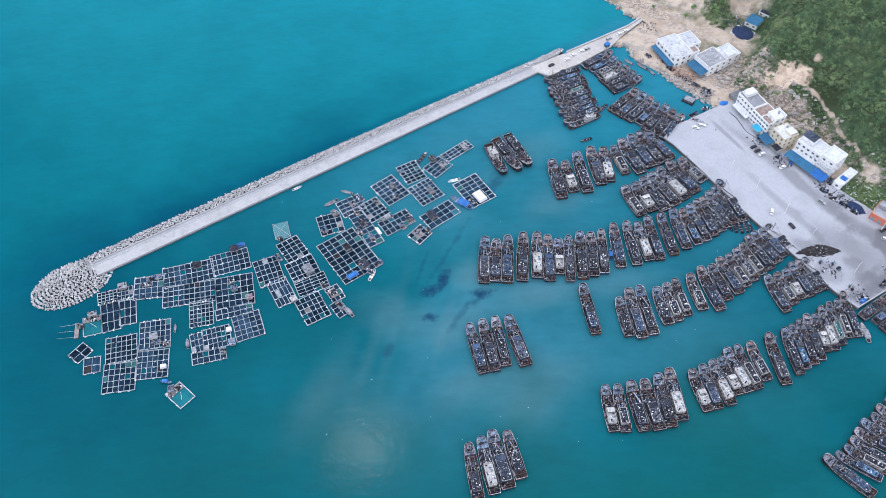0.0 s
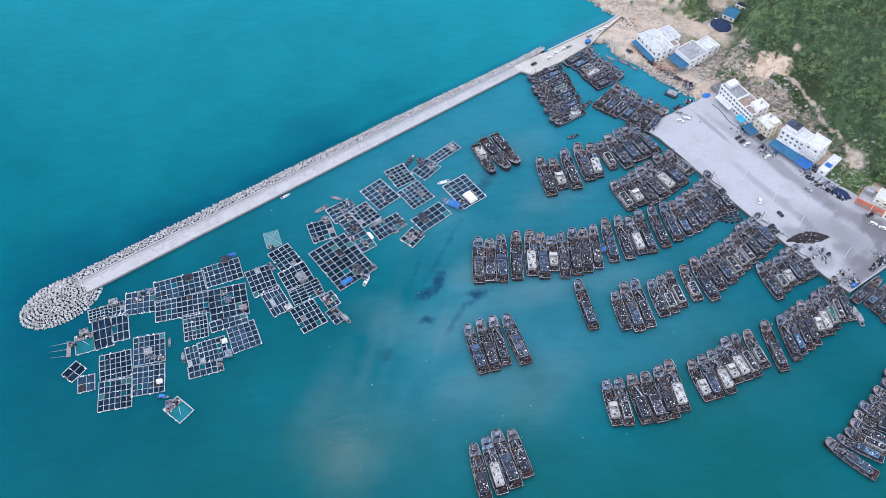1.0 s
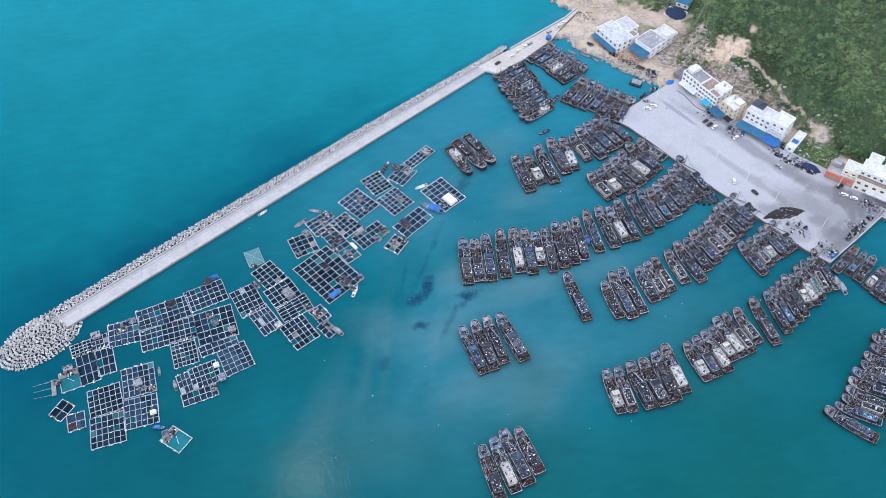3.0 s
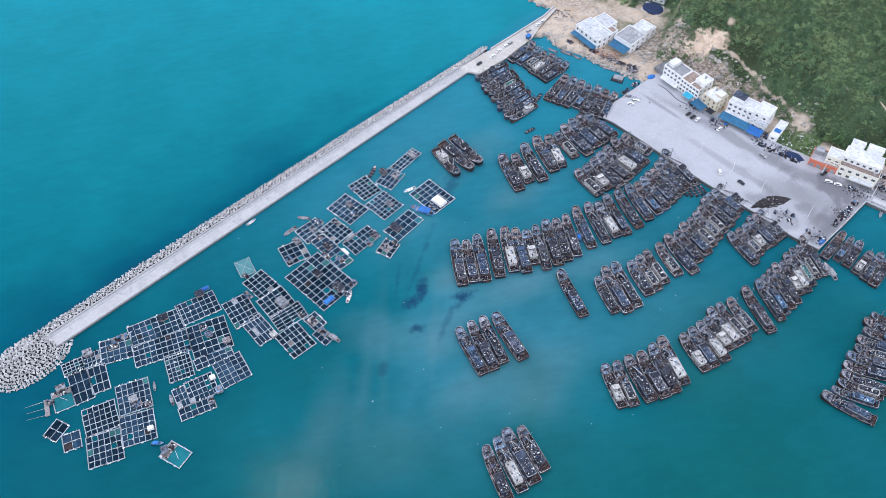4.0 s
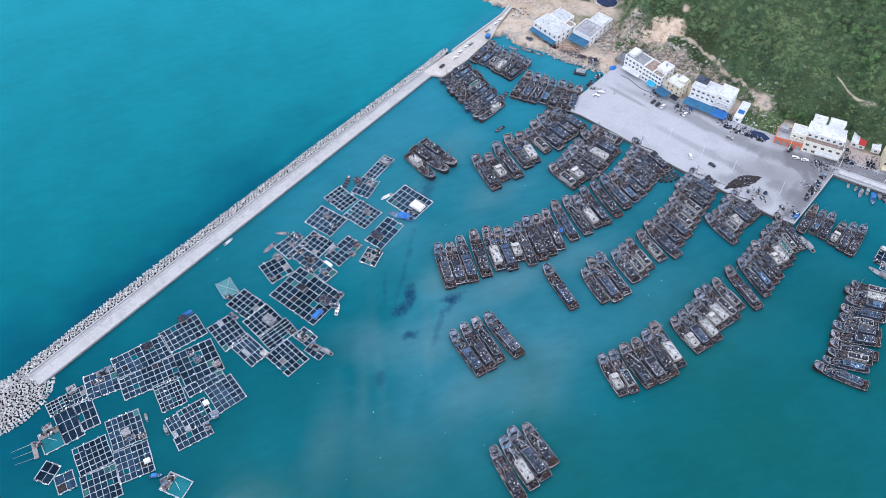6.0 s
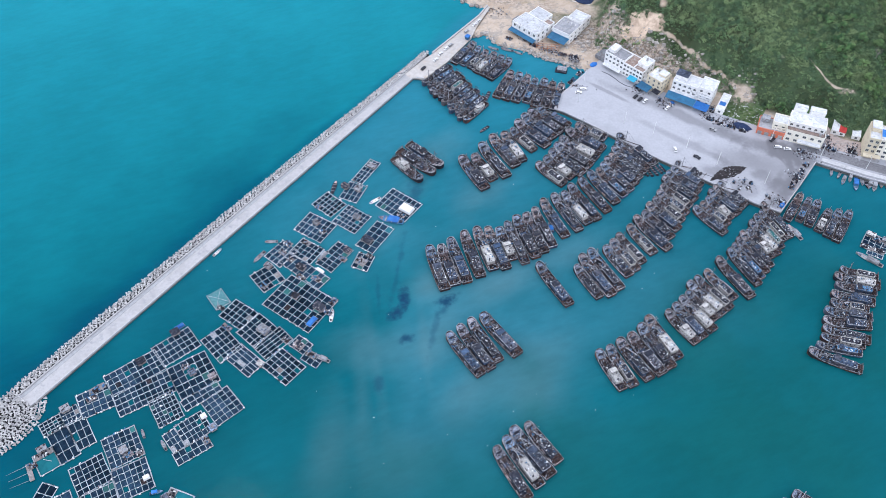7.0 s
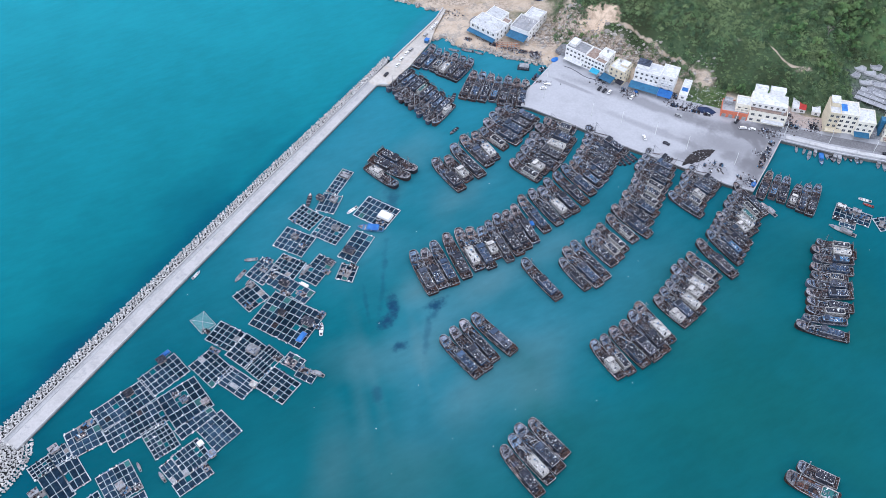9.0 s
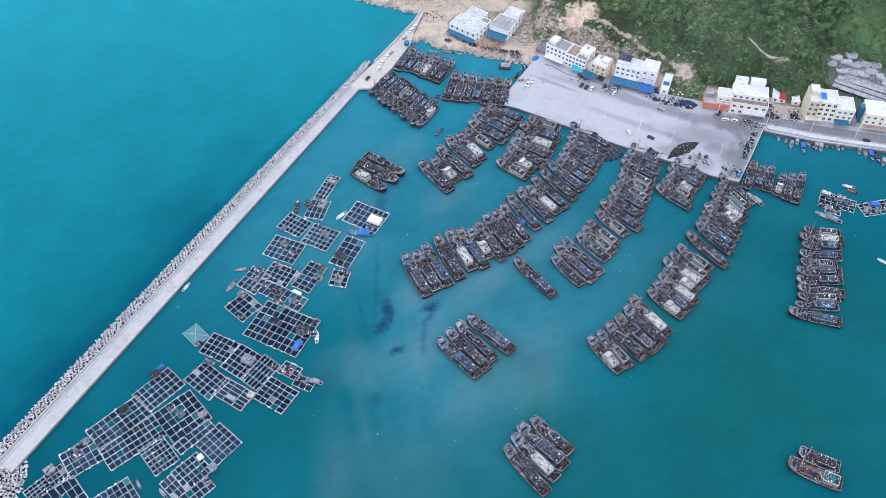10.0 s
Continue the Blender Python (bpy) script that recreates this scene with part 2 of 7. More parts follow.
M_RUST = surface("rusty_steel", (0.058, 0.042, 0.044), (0.15, 0.108, 0.106), 1.5, 0.4, 0.8, 0.4, vary=0.3, stain=(0.06, 0.05, 0.05), amount=0.5)
M_STEEL = surface("galvanised_steel", (0.30, 0.31, 0.32), (0.48, 0.49, 0.5), 1.5, 0.4, 0.5, 0.2, metal=0.4, vary=0.2, stain=(0.2, 0.1, 0.07), amount=0.3)
M_GLASS = surface("dark_window_glass", (0.035, 0.04, 0.05), (0.08, 0.09, 0.105), 0.5, 0.1, 0.12, 0.0, vary=0.4, sheen=0.7)
M_NETPILE = surface("heaped_net", (0.006, 0.007, 0.012), (0.040, 0.039, 0.046), 3.0, 0.6, 0.95, 0.9, vary=0.4, stain=(0.17, 0.09, 0.06), amount=0.4, relief=0.2, tints=COOL_WARM)
M_RUBBER = surface("black_rubber", (0.012, 0.012, 0.013), (0.03, 0.03, 0.03), 2.0, 0.5, 0.8, 0.3, vary=0.2)
M_FLOAT = surface("white_plastic", (0.72, 0.74, 0.75), (0.86, 0.87, 0.87), 2.0, 0.5, 0.5, 0.1, vary=0.08)
M_BEAM = surface("bleached_raft_timber", (0.27, 0.315, 0.35), (0.49, 0.54, 0.58), 1.2, 0.5, 0.85, 0.4, vary=0.2, stain=(0.17, 0.16, 0.16), amount=0.5)
M_NET = surface("submerged_net", (0.009, 0.021, 0.040), (0.023, 0.048, 0.080), 0.5, 0.15, 0.9, 0.1, vary=0.45, island=0.35, sheen=0.0)
M_NETGREEN = surface("green_netting", (0.012, 0.09, 0.092), (0.02, 0.145, 0.145), 0.8, 0.3, 0.6, 0.3, vary=0.25, island=0.2)
M_POOL = surface("teal_pool_liner", (0.008, 0.13, 0.16), (0.012, 0.17, 0.20), 0.4, 0.15, 0.6, 0.1, vary=0.1, sheen=0.08)
M_TARPBLUE = surface("blue_tarpaulin", (0.015, 0.12, 0.42), (0.03, 0.20, 0.55), 0.8, 0.3, 0.5, 0.4, vary=0.25)
M_NAVY = surface("navy_tarpaulin", (0.010, 0.022, 0.065), (0.018, 0.038, 0.10), 0.8, 0.3, 0.7, 0.3, vary=0.1)
M_TARPWHITE = surface("white_tarpaulin", (0.74, 0.75, 0.76), (0.86, 0.86, 0.86), 0.8, 0.3, 0.55, 0.4, vary=0.06)
M_COVER = surface("pale_shade_net", (0.06, 0.19, 0.21), (0.11, 0.27, 0.29), 0.9, 0.2, 0.85, 0.3, vary=0.1)
M_TIN = surface("grey_tin_roof", (0.18, 0.195, 0.22), (0.36, 0.375, 0.40), 0.9, 0.4, 0.6, 0.3, vary=0.25, stain=(0.15, 0.11, 0.10), amount=0.55)
M_PLANK = surface("brown_planks", (0.17, 0.155, 0.155), (0.33, 0.305, 0.30), 1.5, 0.4, 0.85, 0.4, vary=0.3)
M_JUNK = [M_PLANK, M_NETPILE, M_TIN, M_DARKROOF, M_BLUEPAINT, M_FORE]

# ---- mesh helpers ----


class Geo:
    """Vertices and faces gathered piece by piece."""

    def __init__(self):
        self.v, self.f = [], []

    def add(self, verts, faces, m=None):
        k = len(self.v)
        self.v += [tuple(m @ Vector(p)) for p in verts] if m else [tuple(p) for p in verts]
        self.f += [tuple(i + k for i in face) for face in faces]
        return self

    def box(self, x, y, z, sx, sy, sz, turn=0.0, taper=1.0, chamfer=0.0):
        """A block standing on z, narrowed upward by taper, its upper edges cut by chamfer."""
        m = Matrix.Translation((x, y, z)) @ Matrix.Rotation(radians(turn), 4, "Z")
        hx, hy = sx / 2, sy / 2
        rings = [(hx, hy, 0.0)]
        if chamfer:
            rings += [(hx * taper, hy * taper, sz - chamfer), (hx * taper - chamfer, hy * taper - chamfer, sz)]
        else:
            rings += [(hx * taper, hy * taper, sz)]
        verts, faces = [], []
        for a, b, h in rings:
            verts += [(-a, -b, h), (a, -b, h), (a, b, h), (-a, b, h)]
        for r in range(len(rings) - 1):
            for i in range(4):
                j = (i + 1) % 4
                faces.append((r * 4 + i, r * 4 + j, r * 4 + 4 + j, r * 4 + 4 + i))
        top = 4 * (len(rings) - 1)
        faces += [(3, 2, 1, 0), (top, top + 1, top + 2, top + 3)]
        return self.add(verts, faces, m)

    def tube(self, p, q, r0, r1=None, n=6):
        p, q = Vector(p), Vector(q)
        r1 = r0 if r1 is None else r1
        m = Matrix.Translation(p) @ (q - p).to_track_quat("Z", "Y").to_matrix().to_4x4()
        h = (q - p).length
        verts = [(r * math.cos(2 * math.pi * i / n), r * math.sin(2 * math.pi * i / n), z) for r, z in ((r0, 0), (r1, h)) for i in range(n)]
        faces = [(i, (i + 1) % n, n + (i + 1) % n, n + i) for i in range(n)] + [tuple(range(n - 1, -1, -1)), tuple(range(n, 2 * n))]
        return self.add(verts, faces, m)

    def prism(self, pts, z0, z1):
        n = len(pts)
        verts = [(x, y, z0) for x, y in pts] + [(x, y, z1) for x, y in pts]
        faces = [(i, (i + 1) % n, n + (i + 1) % n, n + i) for i in range(n)] + [tuple(range(n - 1, -1, -1)), tuple(range(n, 2 * n))]
        return self.add(verts, faces)

    def blob(self, x, y, z, rx, ry, rz, rng, rough=0.2, n=8, rings=4):
        """A lumpy mound: rings of vertices over a flat base."""
        verts, faces = [], []
        for r in range(rings):
            a = 0.5 * math.pi * r / rings
            for i in range(n):
                b = 2 * math.pi * i / n
                k = 1 + rng.uniform(-rough, rough)
                verts.append((x + rx * k * math.cos(a) * math.cos(b), y + ry * k * math.cos(a) * math.sin(b), z + rz * math.sin(a) * (1 + rng.uniform(-rough, rough) * (r > 0))))
        verts.append((x, y, z + rz))
        for r in range(rings - 1):
            for i in range(n):
                j = (i + 1) % n
                faces.append((r * n + i, r * n + j, r * n + n + j, r * n + n + i))
        for i in range(n):
            faces.append(((rings - 1) * n + i, (rings - 1) * n + (i + 1) % n, rings * n))
        faces.append(tuple(range(n - 1, -1, -1)))
        return self.add(verts, faces)

    def mesh(self, name, material):
        me = bpy.data.meshes.new(name)
        me.from_pydata(self.v, [], self.f)
        if material:
            me.materials.append(material)
        me.update()
        return me


def part(name, geo, material, parent, label="", m=None):
    """One mesh object under a thing or under a part."""
    ob = new(name, geo.mesh(name, material))
    ob.parent = parent
    if m:
        ob.matrix_local = m
    return tagged(ob, label)


def thing(name, label, category, group="", kind="", m=None, geo=None, material=None):
    """A top-level object: an Empty at the base of its parts, or one mesh."""
    ob = new(name, geo.mesh(name, material) if geo else None)
    if not geo:
        ob.empty_display_size = 0.3
    if m:
        ob.matrix_world = m
    return tagged(ob, label, category, group, kind)


def at(x, y, z=0.0, turn=0.0, sx=1.0, sy=1.0, sz=1.0):
    return pose(x, y, z, 0, 0, turn) @ Matrix.Diagonal((sx, sy, sz, 1))

# ---- sea, land and quays ----
sea = Geo().add([(-2600, -2200, 0), (2600, -2200, 0), (2600, 3000, 0), (-2600, 3000, 0)], [(0, 1, 2, 3)])
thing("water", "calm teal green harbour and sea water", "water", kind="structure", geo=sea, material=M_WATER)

# shore line, water on the left hand side going along it
COAST = [(40, 700), (92, 560), (106, 524), (117, 509), (125, 502), (131, 492), (140, 486), (113, 460), (127, 458), (129, 446), (146, 431), (157, 419), (170, 406), (176, 398),
         (168, 372), (196, 306), (230, 268), (266, 271), (318, 221), (430, 118), (640, -60)]
LAND = COAST + [(1500, -60), (1500, 1500), (40, 1500)]


def inside_distance(px, py, poly):
    """Distance to the polygon's edge, positive inside."""
    best = np.full(px.shape, 1e9)
    odd = np.zeros(px.shape, bool)
    n = len(poly)
    for i in range(n):
        (ax, ay), (bx, by) = poly[i], poly[(i + 1) % n]
        dx, dy = bx - ax, by - ay
        t = np.clip(((px - ax) * dx + (py - ay) * dy) / (dx * dx + dy * dy), 0, 1)
        best = np.minimum(best, np.hypot(px - ax - t * dx, py - ay - t * dy))
        if ay != by:
            cross = ((ay > py) != (by > py)) & (px < ax + (py - ay) * dx / dy)
            odd ^= cross
    return np.where(odd, best, -best)


def smooth(e0, e1, v):
    t = np.clip((v - e0) / (e1 - e0), 0, 1)
    return t * t * (3 - 2 * t)


def hill_height(px, py):
    """Ground height of the land: a level strip along the shore and a bushy hill behind the houses."""
    px, py = np.asarray(px, float), np.asarray(py, float)
    n = 0.79 * px + 0.61 * py
    s = 0.61 * px - 0.79 * py
    foot = 404 + 80 * (1 - smooth(-255, -205, s)) + 8 * smooth(-40, 20, s)
    foot = foot + 5 * np.sin(s * 0.07) + 3 * np.sin(s * 0.19 + 1)
    up = n - foot
    z = 2.1 + 17 * smooth(0, 26, up) + 0.42 * np.clip(up - 14, 0, 150) + 0.15 * np.clip(up - 164, 0, 400)
    # landslip scar: a scooped hollow with a steep head
    along, across = (0.61 * (px - 220.0) - 0.79 * (py - 410.5)) / 12.5, (0.79 * (px - 220.0) + 0.61 * (py - 410.5)) / 8.5
    z = z - 5.0 * np.exp(-(along ** 2 + across ** 2) ** 2) * (0.75 + 0.25 * np.cos(along * 6.0))
    # rough broken ground in the cut behind the houses
    cut = smooth(2, 8, up) * (1 - smooth(18, 30, up)) * smooth(-235, -215, s) * (1 - smooth(-125, -100, s))
    z = z + cut * (1.3 * np.sin(px * 0.9 + 1.7 * np.sin(py * 0.35)) * np.cos(py * 0.8) + 1.1 * np.sin(s * 0.33))
    # sandy bank north of the unfinished house, gullied by rain
    bank = smooth(431, 462, n) * (1 - smooth(-232, -212, s)) * (1 - np.exp(-(((px - 213) / 20) ** 2 + ((py - 477) / 22) ** 2) ** 2))
    z = z + bank * (9.0 + 1.6 * np.sin(s * 0.42 + 1.2 * np.sin(n * 0.11)) + 0.8 * np.sin(s * 1.1 + n * 0.2))
    # valley behind the yellow house, with level plots
    valley = np.exp(-((s + 6) / 36) ** 4) * (1 - smooth(45, 120, up))
    z = 2.1 + (z - 2.1) * (1 - 0.86 * valley)
    z = z + smooth(4, 30, up) * (2.2 * np.sin(px * 0.055 + 0.8 * np.sin(py * 0.04)) * np.cos(py * 0.05) + 1.0 * np.sin(px * 0.17) * np.sin(py * 0.15))
    return z


def land_height(px, py):
    d = inside_distance(np.asarray(px, float), np.asarray(py, float), LAND)
    z = hill_height(px, py)
    return np.where(d > 0, -0.4 + (z + 0.4) * smooth(0, 4.0, d), np.maximum(-0.4 + d * 0.6, -5.0))


def ground_material():
    m, N, links, bs = nodes_of("hill_ground")
    geo = N.new("ShaderNodeNewGeometry")
    pos = geo.outputs["Position"]
    fine = noise_node(N, links, pos, 0.6, 6.0, 0.7)
    mid = noise_node(N, links, pos, 0.09, 5.0, 0.6)
    wide = noise_node(N, links, pos, 0.025, 3.0, 0.5)
    earth = mixed(N, links, stretch(N, links, fine, 0.35, 0.65), (0.52, 0.42, 0.33), (0.58, 0.49, 0.40))
    earth = mixed(N, links, calc(N, links, "MULTIPLY", stretch(N, links, mid, 0.40, 0.68), 0.75), earth, (0.40, 0.30, 0.22))
    earth = mixed(N, links, calc(N, links, "MULTIPLY", stretch(N, links, noise_node(N, links, pos, 0.22, 6.0, 0.7), 0.51, 0.60), 0.75), earth, (0.33, 0.30, 0.27))
    scrub = mixed(N, links, stretch(N, links, fine, 0.35, 0.65), (0.05, 0.085, 0.048), (0.085, 0.13, 0.065))
    scrub = mixed(N, links, stretch(N, links, wide, 0.45, 0.65), scrub, (0.05, 0.065, 0.035))
    wob = calc(N, links, "MULTIPLY", calc(N, links, "SUBTRACT", mid, 0.5), 1.8)
    bare = None
    for x, y, rx, ry, turn in BARE:
        tread = (x, y, rx, ry, turn) in TREADS
        b = blot(N, links, pos, calc(N, links, "MULTIPLY", wob, 0.7), x, y, rx, ry, turn, 0.45, 1.15) if tread else blot(N, links, pos, wob, x, y, rx, ry, turn)
        bare = b if bare is None else calc(N, links, "MAXIMUM", bare, b)
    dot = N.new("ShaderNodeVectorMath")
    dot.operation = "DOT_PRODUCT"
    links.new(pos, dot.inputs[0])
    dot.inputs[1].default_value = (0.79, 0.61, 0)
    strip = stretch(N, links, calc(N, links, "ADD", dot.outputs["Value"], calc(N, links, "MULTIPLY", wob, 4.0)), 402.0, 408.0, 1.0, 0.0)
    bare = calc(N, links, "MAXIMUM", bare, strip)
    col = mixed(N, links, bare, scrub, earth)
    # rubble and rain-washed rock in the cut
    stone = mixed(N, links, stretch(N, links, noise_node(N, links, pos, 0.45, 6.0, 0.75), 0.42, 0.58), (0.19, 0.15, 0.12), (0.52, 0.435, 0.36))
    for x, y, rx, ry, turn, k in RUBBLE:
        col = mixed(N, links, calc(N, links, "MULTIPLY", blot(N, links, pos, wob, x, y, rx, ry, turn), k), col, stone)
    slide = mixed(N, links, stretch(N, links, noise_node(N, links, pos, 0.16, 6.0, 0.7), 0.38, 0.60), (0.46, 0.35, 0.265), (0.72, 0.57, 0.44))
    col = mixed(N, links, blot(N, links, pos, calc(N, links, "MULTIPLY", wob, 0.95), 220.5, 408.5, 14, 9, -22, 0.78, 0.96), col, slide)
    col = mixed(N, links, blot(N, links, pos, wob, 378, 300, 26, 18, -50), col, mixed(N, links, stretch(N, links, mid, 0.35, 0.65), (0.06, 0.13, 0.06), (0.14, 0.22, 0.09)))
    col = mixed(N, links, blot(N, links, pos, wob, 351, 273, 26, 17, -55), col, mixed(N, links, stretch(N, links, fine, 0.4, 0.6), (0.10, 0.105, 0.12), (0.26, 0.27, 0.29)))
    links.new(col, bs.inputs["Base Color"])
    bs.inputs["Roughness"].default_value = 0.95
    bs.inputs["Specular IOR Level"].default_value = 0.1
    bp = N.new("ShaderNodeBump")
    bp.inputs["Strength"].default_value, bp.inputs["Distance"].default_value = 0.4, 0.4
    links.new(fine, bp.inputs["Height"])
    links.new(bp.outputs[0], bs.inputs["Normal"])
    return m


# rubble slopes: x, y, half length, half width, turn, strength
RUBBLE = [(205, 408, 26, 13, -55, 0.95), (222, 385, 22, 10, -58, 0.95), (236, 366, 20, 8, -60, 0.9), (186, 424, 18, 10, -50, 0.9), (197, 437, 12, 14, -40, 0.8), (247, 349, 14, 6, -58, 0.7), (150, 492, 22, 8, -40, 0.6), (132, 512, 22, 9, -55, 0.8), (176, 470, 14, 7, 30, 0.5)]
# bare earth: x, y, half length, half width, turn
BARE = [(150, 480, 60, 34, -50), (190, 470, 34, 16, -30), (220, 408, 11, 7, -20), (203, 426, 10, 8, 0), (212, 395, 11, 8, -40), (225, 391, 5, 4, -50), (255, 336, 8, 4, -60),
        (236, 414, 3, 4, 0), (120, 530, 40, 20, -60), (175, 515, 34, 30, -40), (215, 500, 20, 14, 40),
        (305, 304, 5, 1.2, -60)]
# eroded footpaths down the slope
TRAILS = [[(229, 398), (237, 391.5), (240.5, 385), (241.5, 376), (242, 369.5), (246.7, 363), (250.6, 356.6), (251.5, 349.5), (254, 338), (257.5, 332)], [(294, 331.3), (295, 325.3), (298, 320), (301.4, 315), (304.3, 307.5)]]
TREADS = [((a + c) / 2, (b + d) / 2, math.hypot(c - a, d - b) / 2 + 1.6, 1.15 if line is TRAILS[0] else 0.55, math.degrees(math.atan2(d - b, c - a))) for line in TRAILS for (a, b), (c, d) in zip(line, line[1:])]
BARE += TREADS
M_GROUND = ground_material()

STEP = 2.5
xs, ys = np.arange(20, 760, STEP), np.arange(-80, 1000, STEP)
gx, gy = np.meshgrid(xs, ys)
gz = land_height(gx, gy)
idx = np.arange(gx.size).reshape(gx.shape)
quads = np.stack([idx[:-1, :-1], idx[:-1, 1:], idx[1:, 1:], idx[1:, :-1]], -1).reshape(-1, 4)
keep = gz.ravel()[quads].max(1) > -3.5
land = Geo()
land.v, land.f = np.stack([gx, gy, gz], -1).reshape(-1, 3).tolist(), quads[keep].tolist()
ground = thing("ground", "bare sandy shore rising to a scrubby green hill", "hillside", kind="structure", geo=land, material=M_GROUND)
for p in ground.data.polygons:
    p.use_smooth = True

QUAY = [(176, 398), (147, 381.5), (137.5, 371), (142.5, 365.5), (152.5, 350), (162, 334), (178, 307.5), (196, 281), (212, 256.5), (222, 245), (243, 257.5), (265.5, 271.5),
        (286, 249.5), (318, 221), (400, 146), (417, 163), (330, 245), (283, 287), (250, 314), (225, 341), (206, 368), (187, 404)]


def quay():
    q = thing("quay", "worn pale grey concrete quay apron with oil stains", "quay", kind="structure")
    part("apron", Geo().prism(QUAY, 1.9, 2.5), M_APRON, q)
    wall = Geo()
    front = QUAY[:15]
    for (ax, ay), (bx, by) in zip(front, front[1:]):
        d = Vector((bx - ax, by - ay)).normalized()
        nx, ny = d.y, -d.x
        wall.prism([(ax - nx * 0.05, ay - ny * 0.05), (bx - nx * 0.05, by - ny * 0.05), (bx - nx * 1.2, by - ny * 1.2), (ax - nx * 1.2, ay - ny * 1.2)], -3.0, 1.897)
    part("quay_wall", wall, M_WALL_WET, q, "dark wet concrete quay wall")
    kerb = Geo()
    for (ax, ay), (bx, by) in zip(front, front[1:]):
        d = Vector((bx - ax, by - ay))
        u = d.normalized()
        nx, ny = u.y, -u.x
        kerb.prism([(ax - nx * 0.15, ay - ny * 0.15), (bx - nx * 0.15, by - ny * 0.15), (bx - nx * 0.6, by - ny * 0.6), (ax - nx * 0.6, ay - ny * 0.6)], 2.504, 2.75)
    part("kerb", kerb, M_CONCRETE, q, "low concrete edge kerb")
    return q


def apron_material():
    m, N, links, bs = nodes_of("quay_concrete")
    geo = N.new("ShaderNodeNewGeometry")
    pos = geo.outputs["Position"]
    fine = noise_node(N, links, pos, 0.7, 6.0, 0.7)
    mid = noise_node(N, links, pos, 0.06, 5.0, 0.6)
    wob = calc(N, links, "MULTIPLY", calc(N, links, "SUBTRACT", mid, 0.5), 2.2)
    col = mixed(N, links, stretch(N, links, fine, 0.3, 0.7), (0.40, 0.408, 0.44), (0.455, 0.463, 0.495))
    col = mixed(N, links, calc(N, links, "MULTIPLY", stretch(N, links, mid, 0.45, 0.7), 0.5), col, (0.32, 0.325, 0.35))
    for x, y, rx, ry, turn, k in GRIME:
        col = mixed(N, links, calc(N, links, "MULTIPLY", blot(N, links, pos, wob, x, y, rx, ry, turn), k), col, (0.17, 0.17, 0.185))
    links.new(col, bs.inputs["Base Color"])
    bs.inputs["Roughness"].default_value = 0.85
    bs.inputs["Specular IOR Level"].default_value = 0.2
    return m


# oil and tyre grime on the apron: x, y, half length, half width, turn, strength
GRIME = [(262, 274, 8, 5, 30, 0.7), (236, 268, 12, 3, 40, 0.55), (248, 272, 12, 2.0, 60, 0.6), (250, 296, 3.5, 3.5, 0, 0.9), (247, 284, 1.4, 10, 0, 0.8), (225, 290, 26, 9, -45, 0.35), (240, 276, 34, 22, -40, 0.5), (215, 268, 10, 8, -40, 0.4), (215, 330, 60, 5, -56, 0.6), (245, 293, 30, 8, -50, 0.75), (258, 282, 14, 9, -30, 0.8), (232, 262, 10, 8, 0, 0.6), (224, 253, 7, 6, 0, 0.85), (200, 315, 40, 3, -58, 0.35),
         (251, 281, 4, 12, -20, 0.9), (246, 289, 3, 7, -30, 0.9), (238, 261, 14, 4, 32, 0.8), (228, 274, 9, 5, -30, 0.5), (178, 372, 20, 1.5, -60, 0.5), (205, 285, 12, 6, -50, 0.6), (340, 205, 60, 5, -44, 0.8), (241, 262, 17, 9, 35, 0.65), (229, 255, 9, 6, 0, 0.6), (255, 277, 10, 3, 70, 0.9), (262, 268, 9, 2, 35, 0.8)]
M_APRON = apron_material()
quay()

# ---- breakwater: a straight mole with a road, a berm, a parapet and armour on the sea side ----
BW0 = Vector((-190.5, 267.7))
BWE = Vector((254, 165)).normalized()
BWN = Vector((-BWE.y, BWE.x))
BW_LEN = 303.0


def bw(s, n):
    """A point s metres along the breakwater and n across; it narrows a little towards the land."""
    f = min(max(s / 300.0, 0.0), 1.0)
    p = BW0 + BWE * s + BWN * (1.6 - 2.2 * f + n * (1 - 0.28 * f * f))
    return (p.x, p.y)


def strip(s0, s1, n0, n1, z0, z1):
    k = max(1, int((s1 - s0) / 20))
    ss = [s0 + (s1 - s0) * i / k for i in range(k + 1)]
    return Geo().prism([bw(s, n0) for s in ss] + [bw(s, n1) for s in reversed(ss)], z0, z1)


mole = thing("breakwater", "long straight concrete breakwater with a road along its top", "breakwater", kind="structure")
road_slab = Geo()
k = 0.0
while k < BW_LEN - 1:
    e = min(k + 20.0, BW_LEN)
    road_slab.prism([bw(k + 0.008, 0.5), bw(e - 0.008, 0.5), bw(e - 0.008, 6.8), bw(k + 0.008, 6.8)], 1.0, 2.0)
    k = e
part("road_slab", road_slab, M_ROAD, mole, "pale concrete road slabs")
part("inner_wall", strip(0, BW_LEN, 0.0, 0.6, 0.8, 1.6), M_ROAD, mole, "pale concrete inner wall")
part("wall_foot", strip(0, BW_LEN, -0.05, 0.6, -3, 0.796), M_WALL_WET, mole, "dark tide-stained foot of the wall")
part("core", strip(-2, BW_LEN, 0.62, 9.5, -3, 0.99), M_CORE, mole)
part("inner_kerb", strip(0, BW_LEN, 0.05, 0.5, 1.604, 2.12), M_CONCRETE, mole)
part("berm", strip(-1, BW_LEN, 6.85, 8.8, 1.0, 2.12), M_BERM, mole, "raised grey concrete berm")
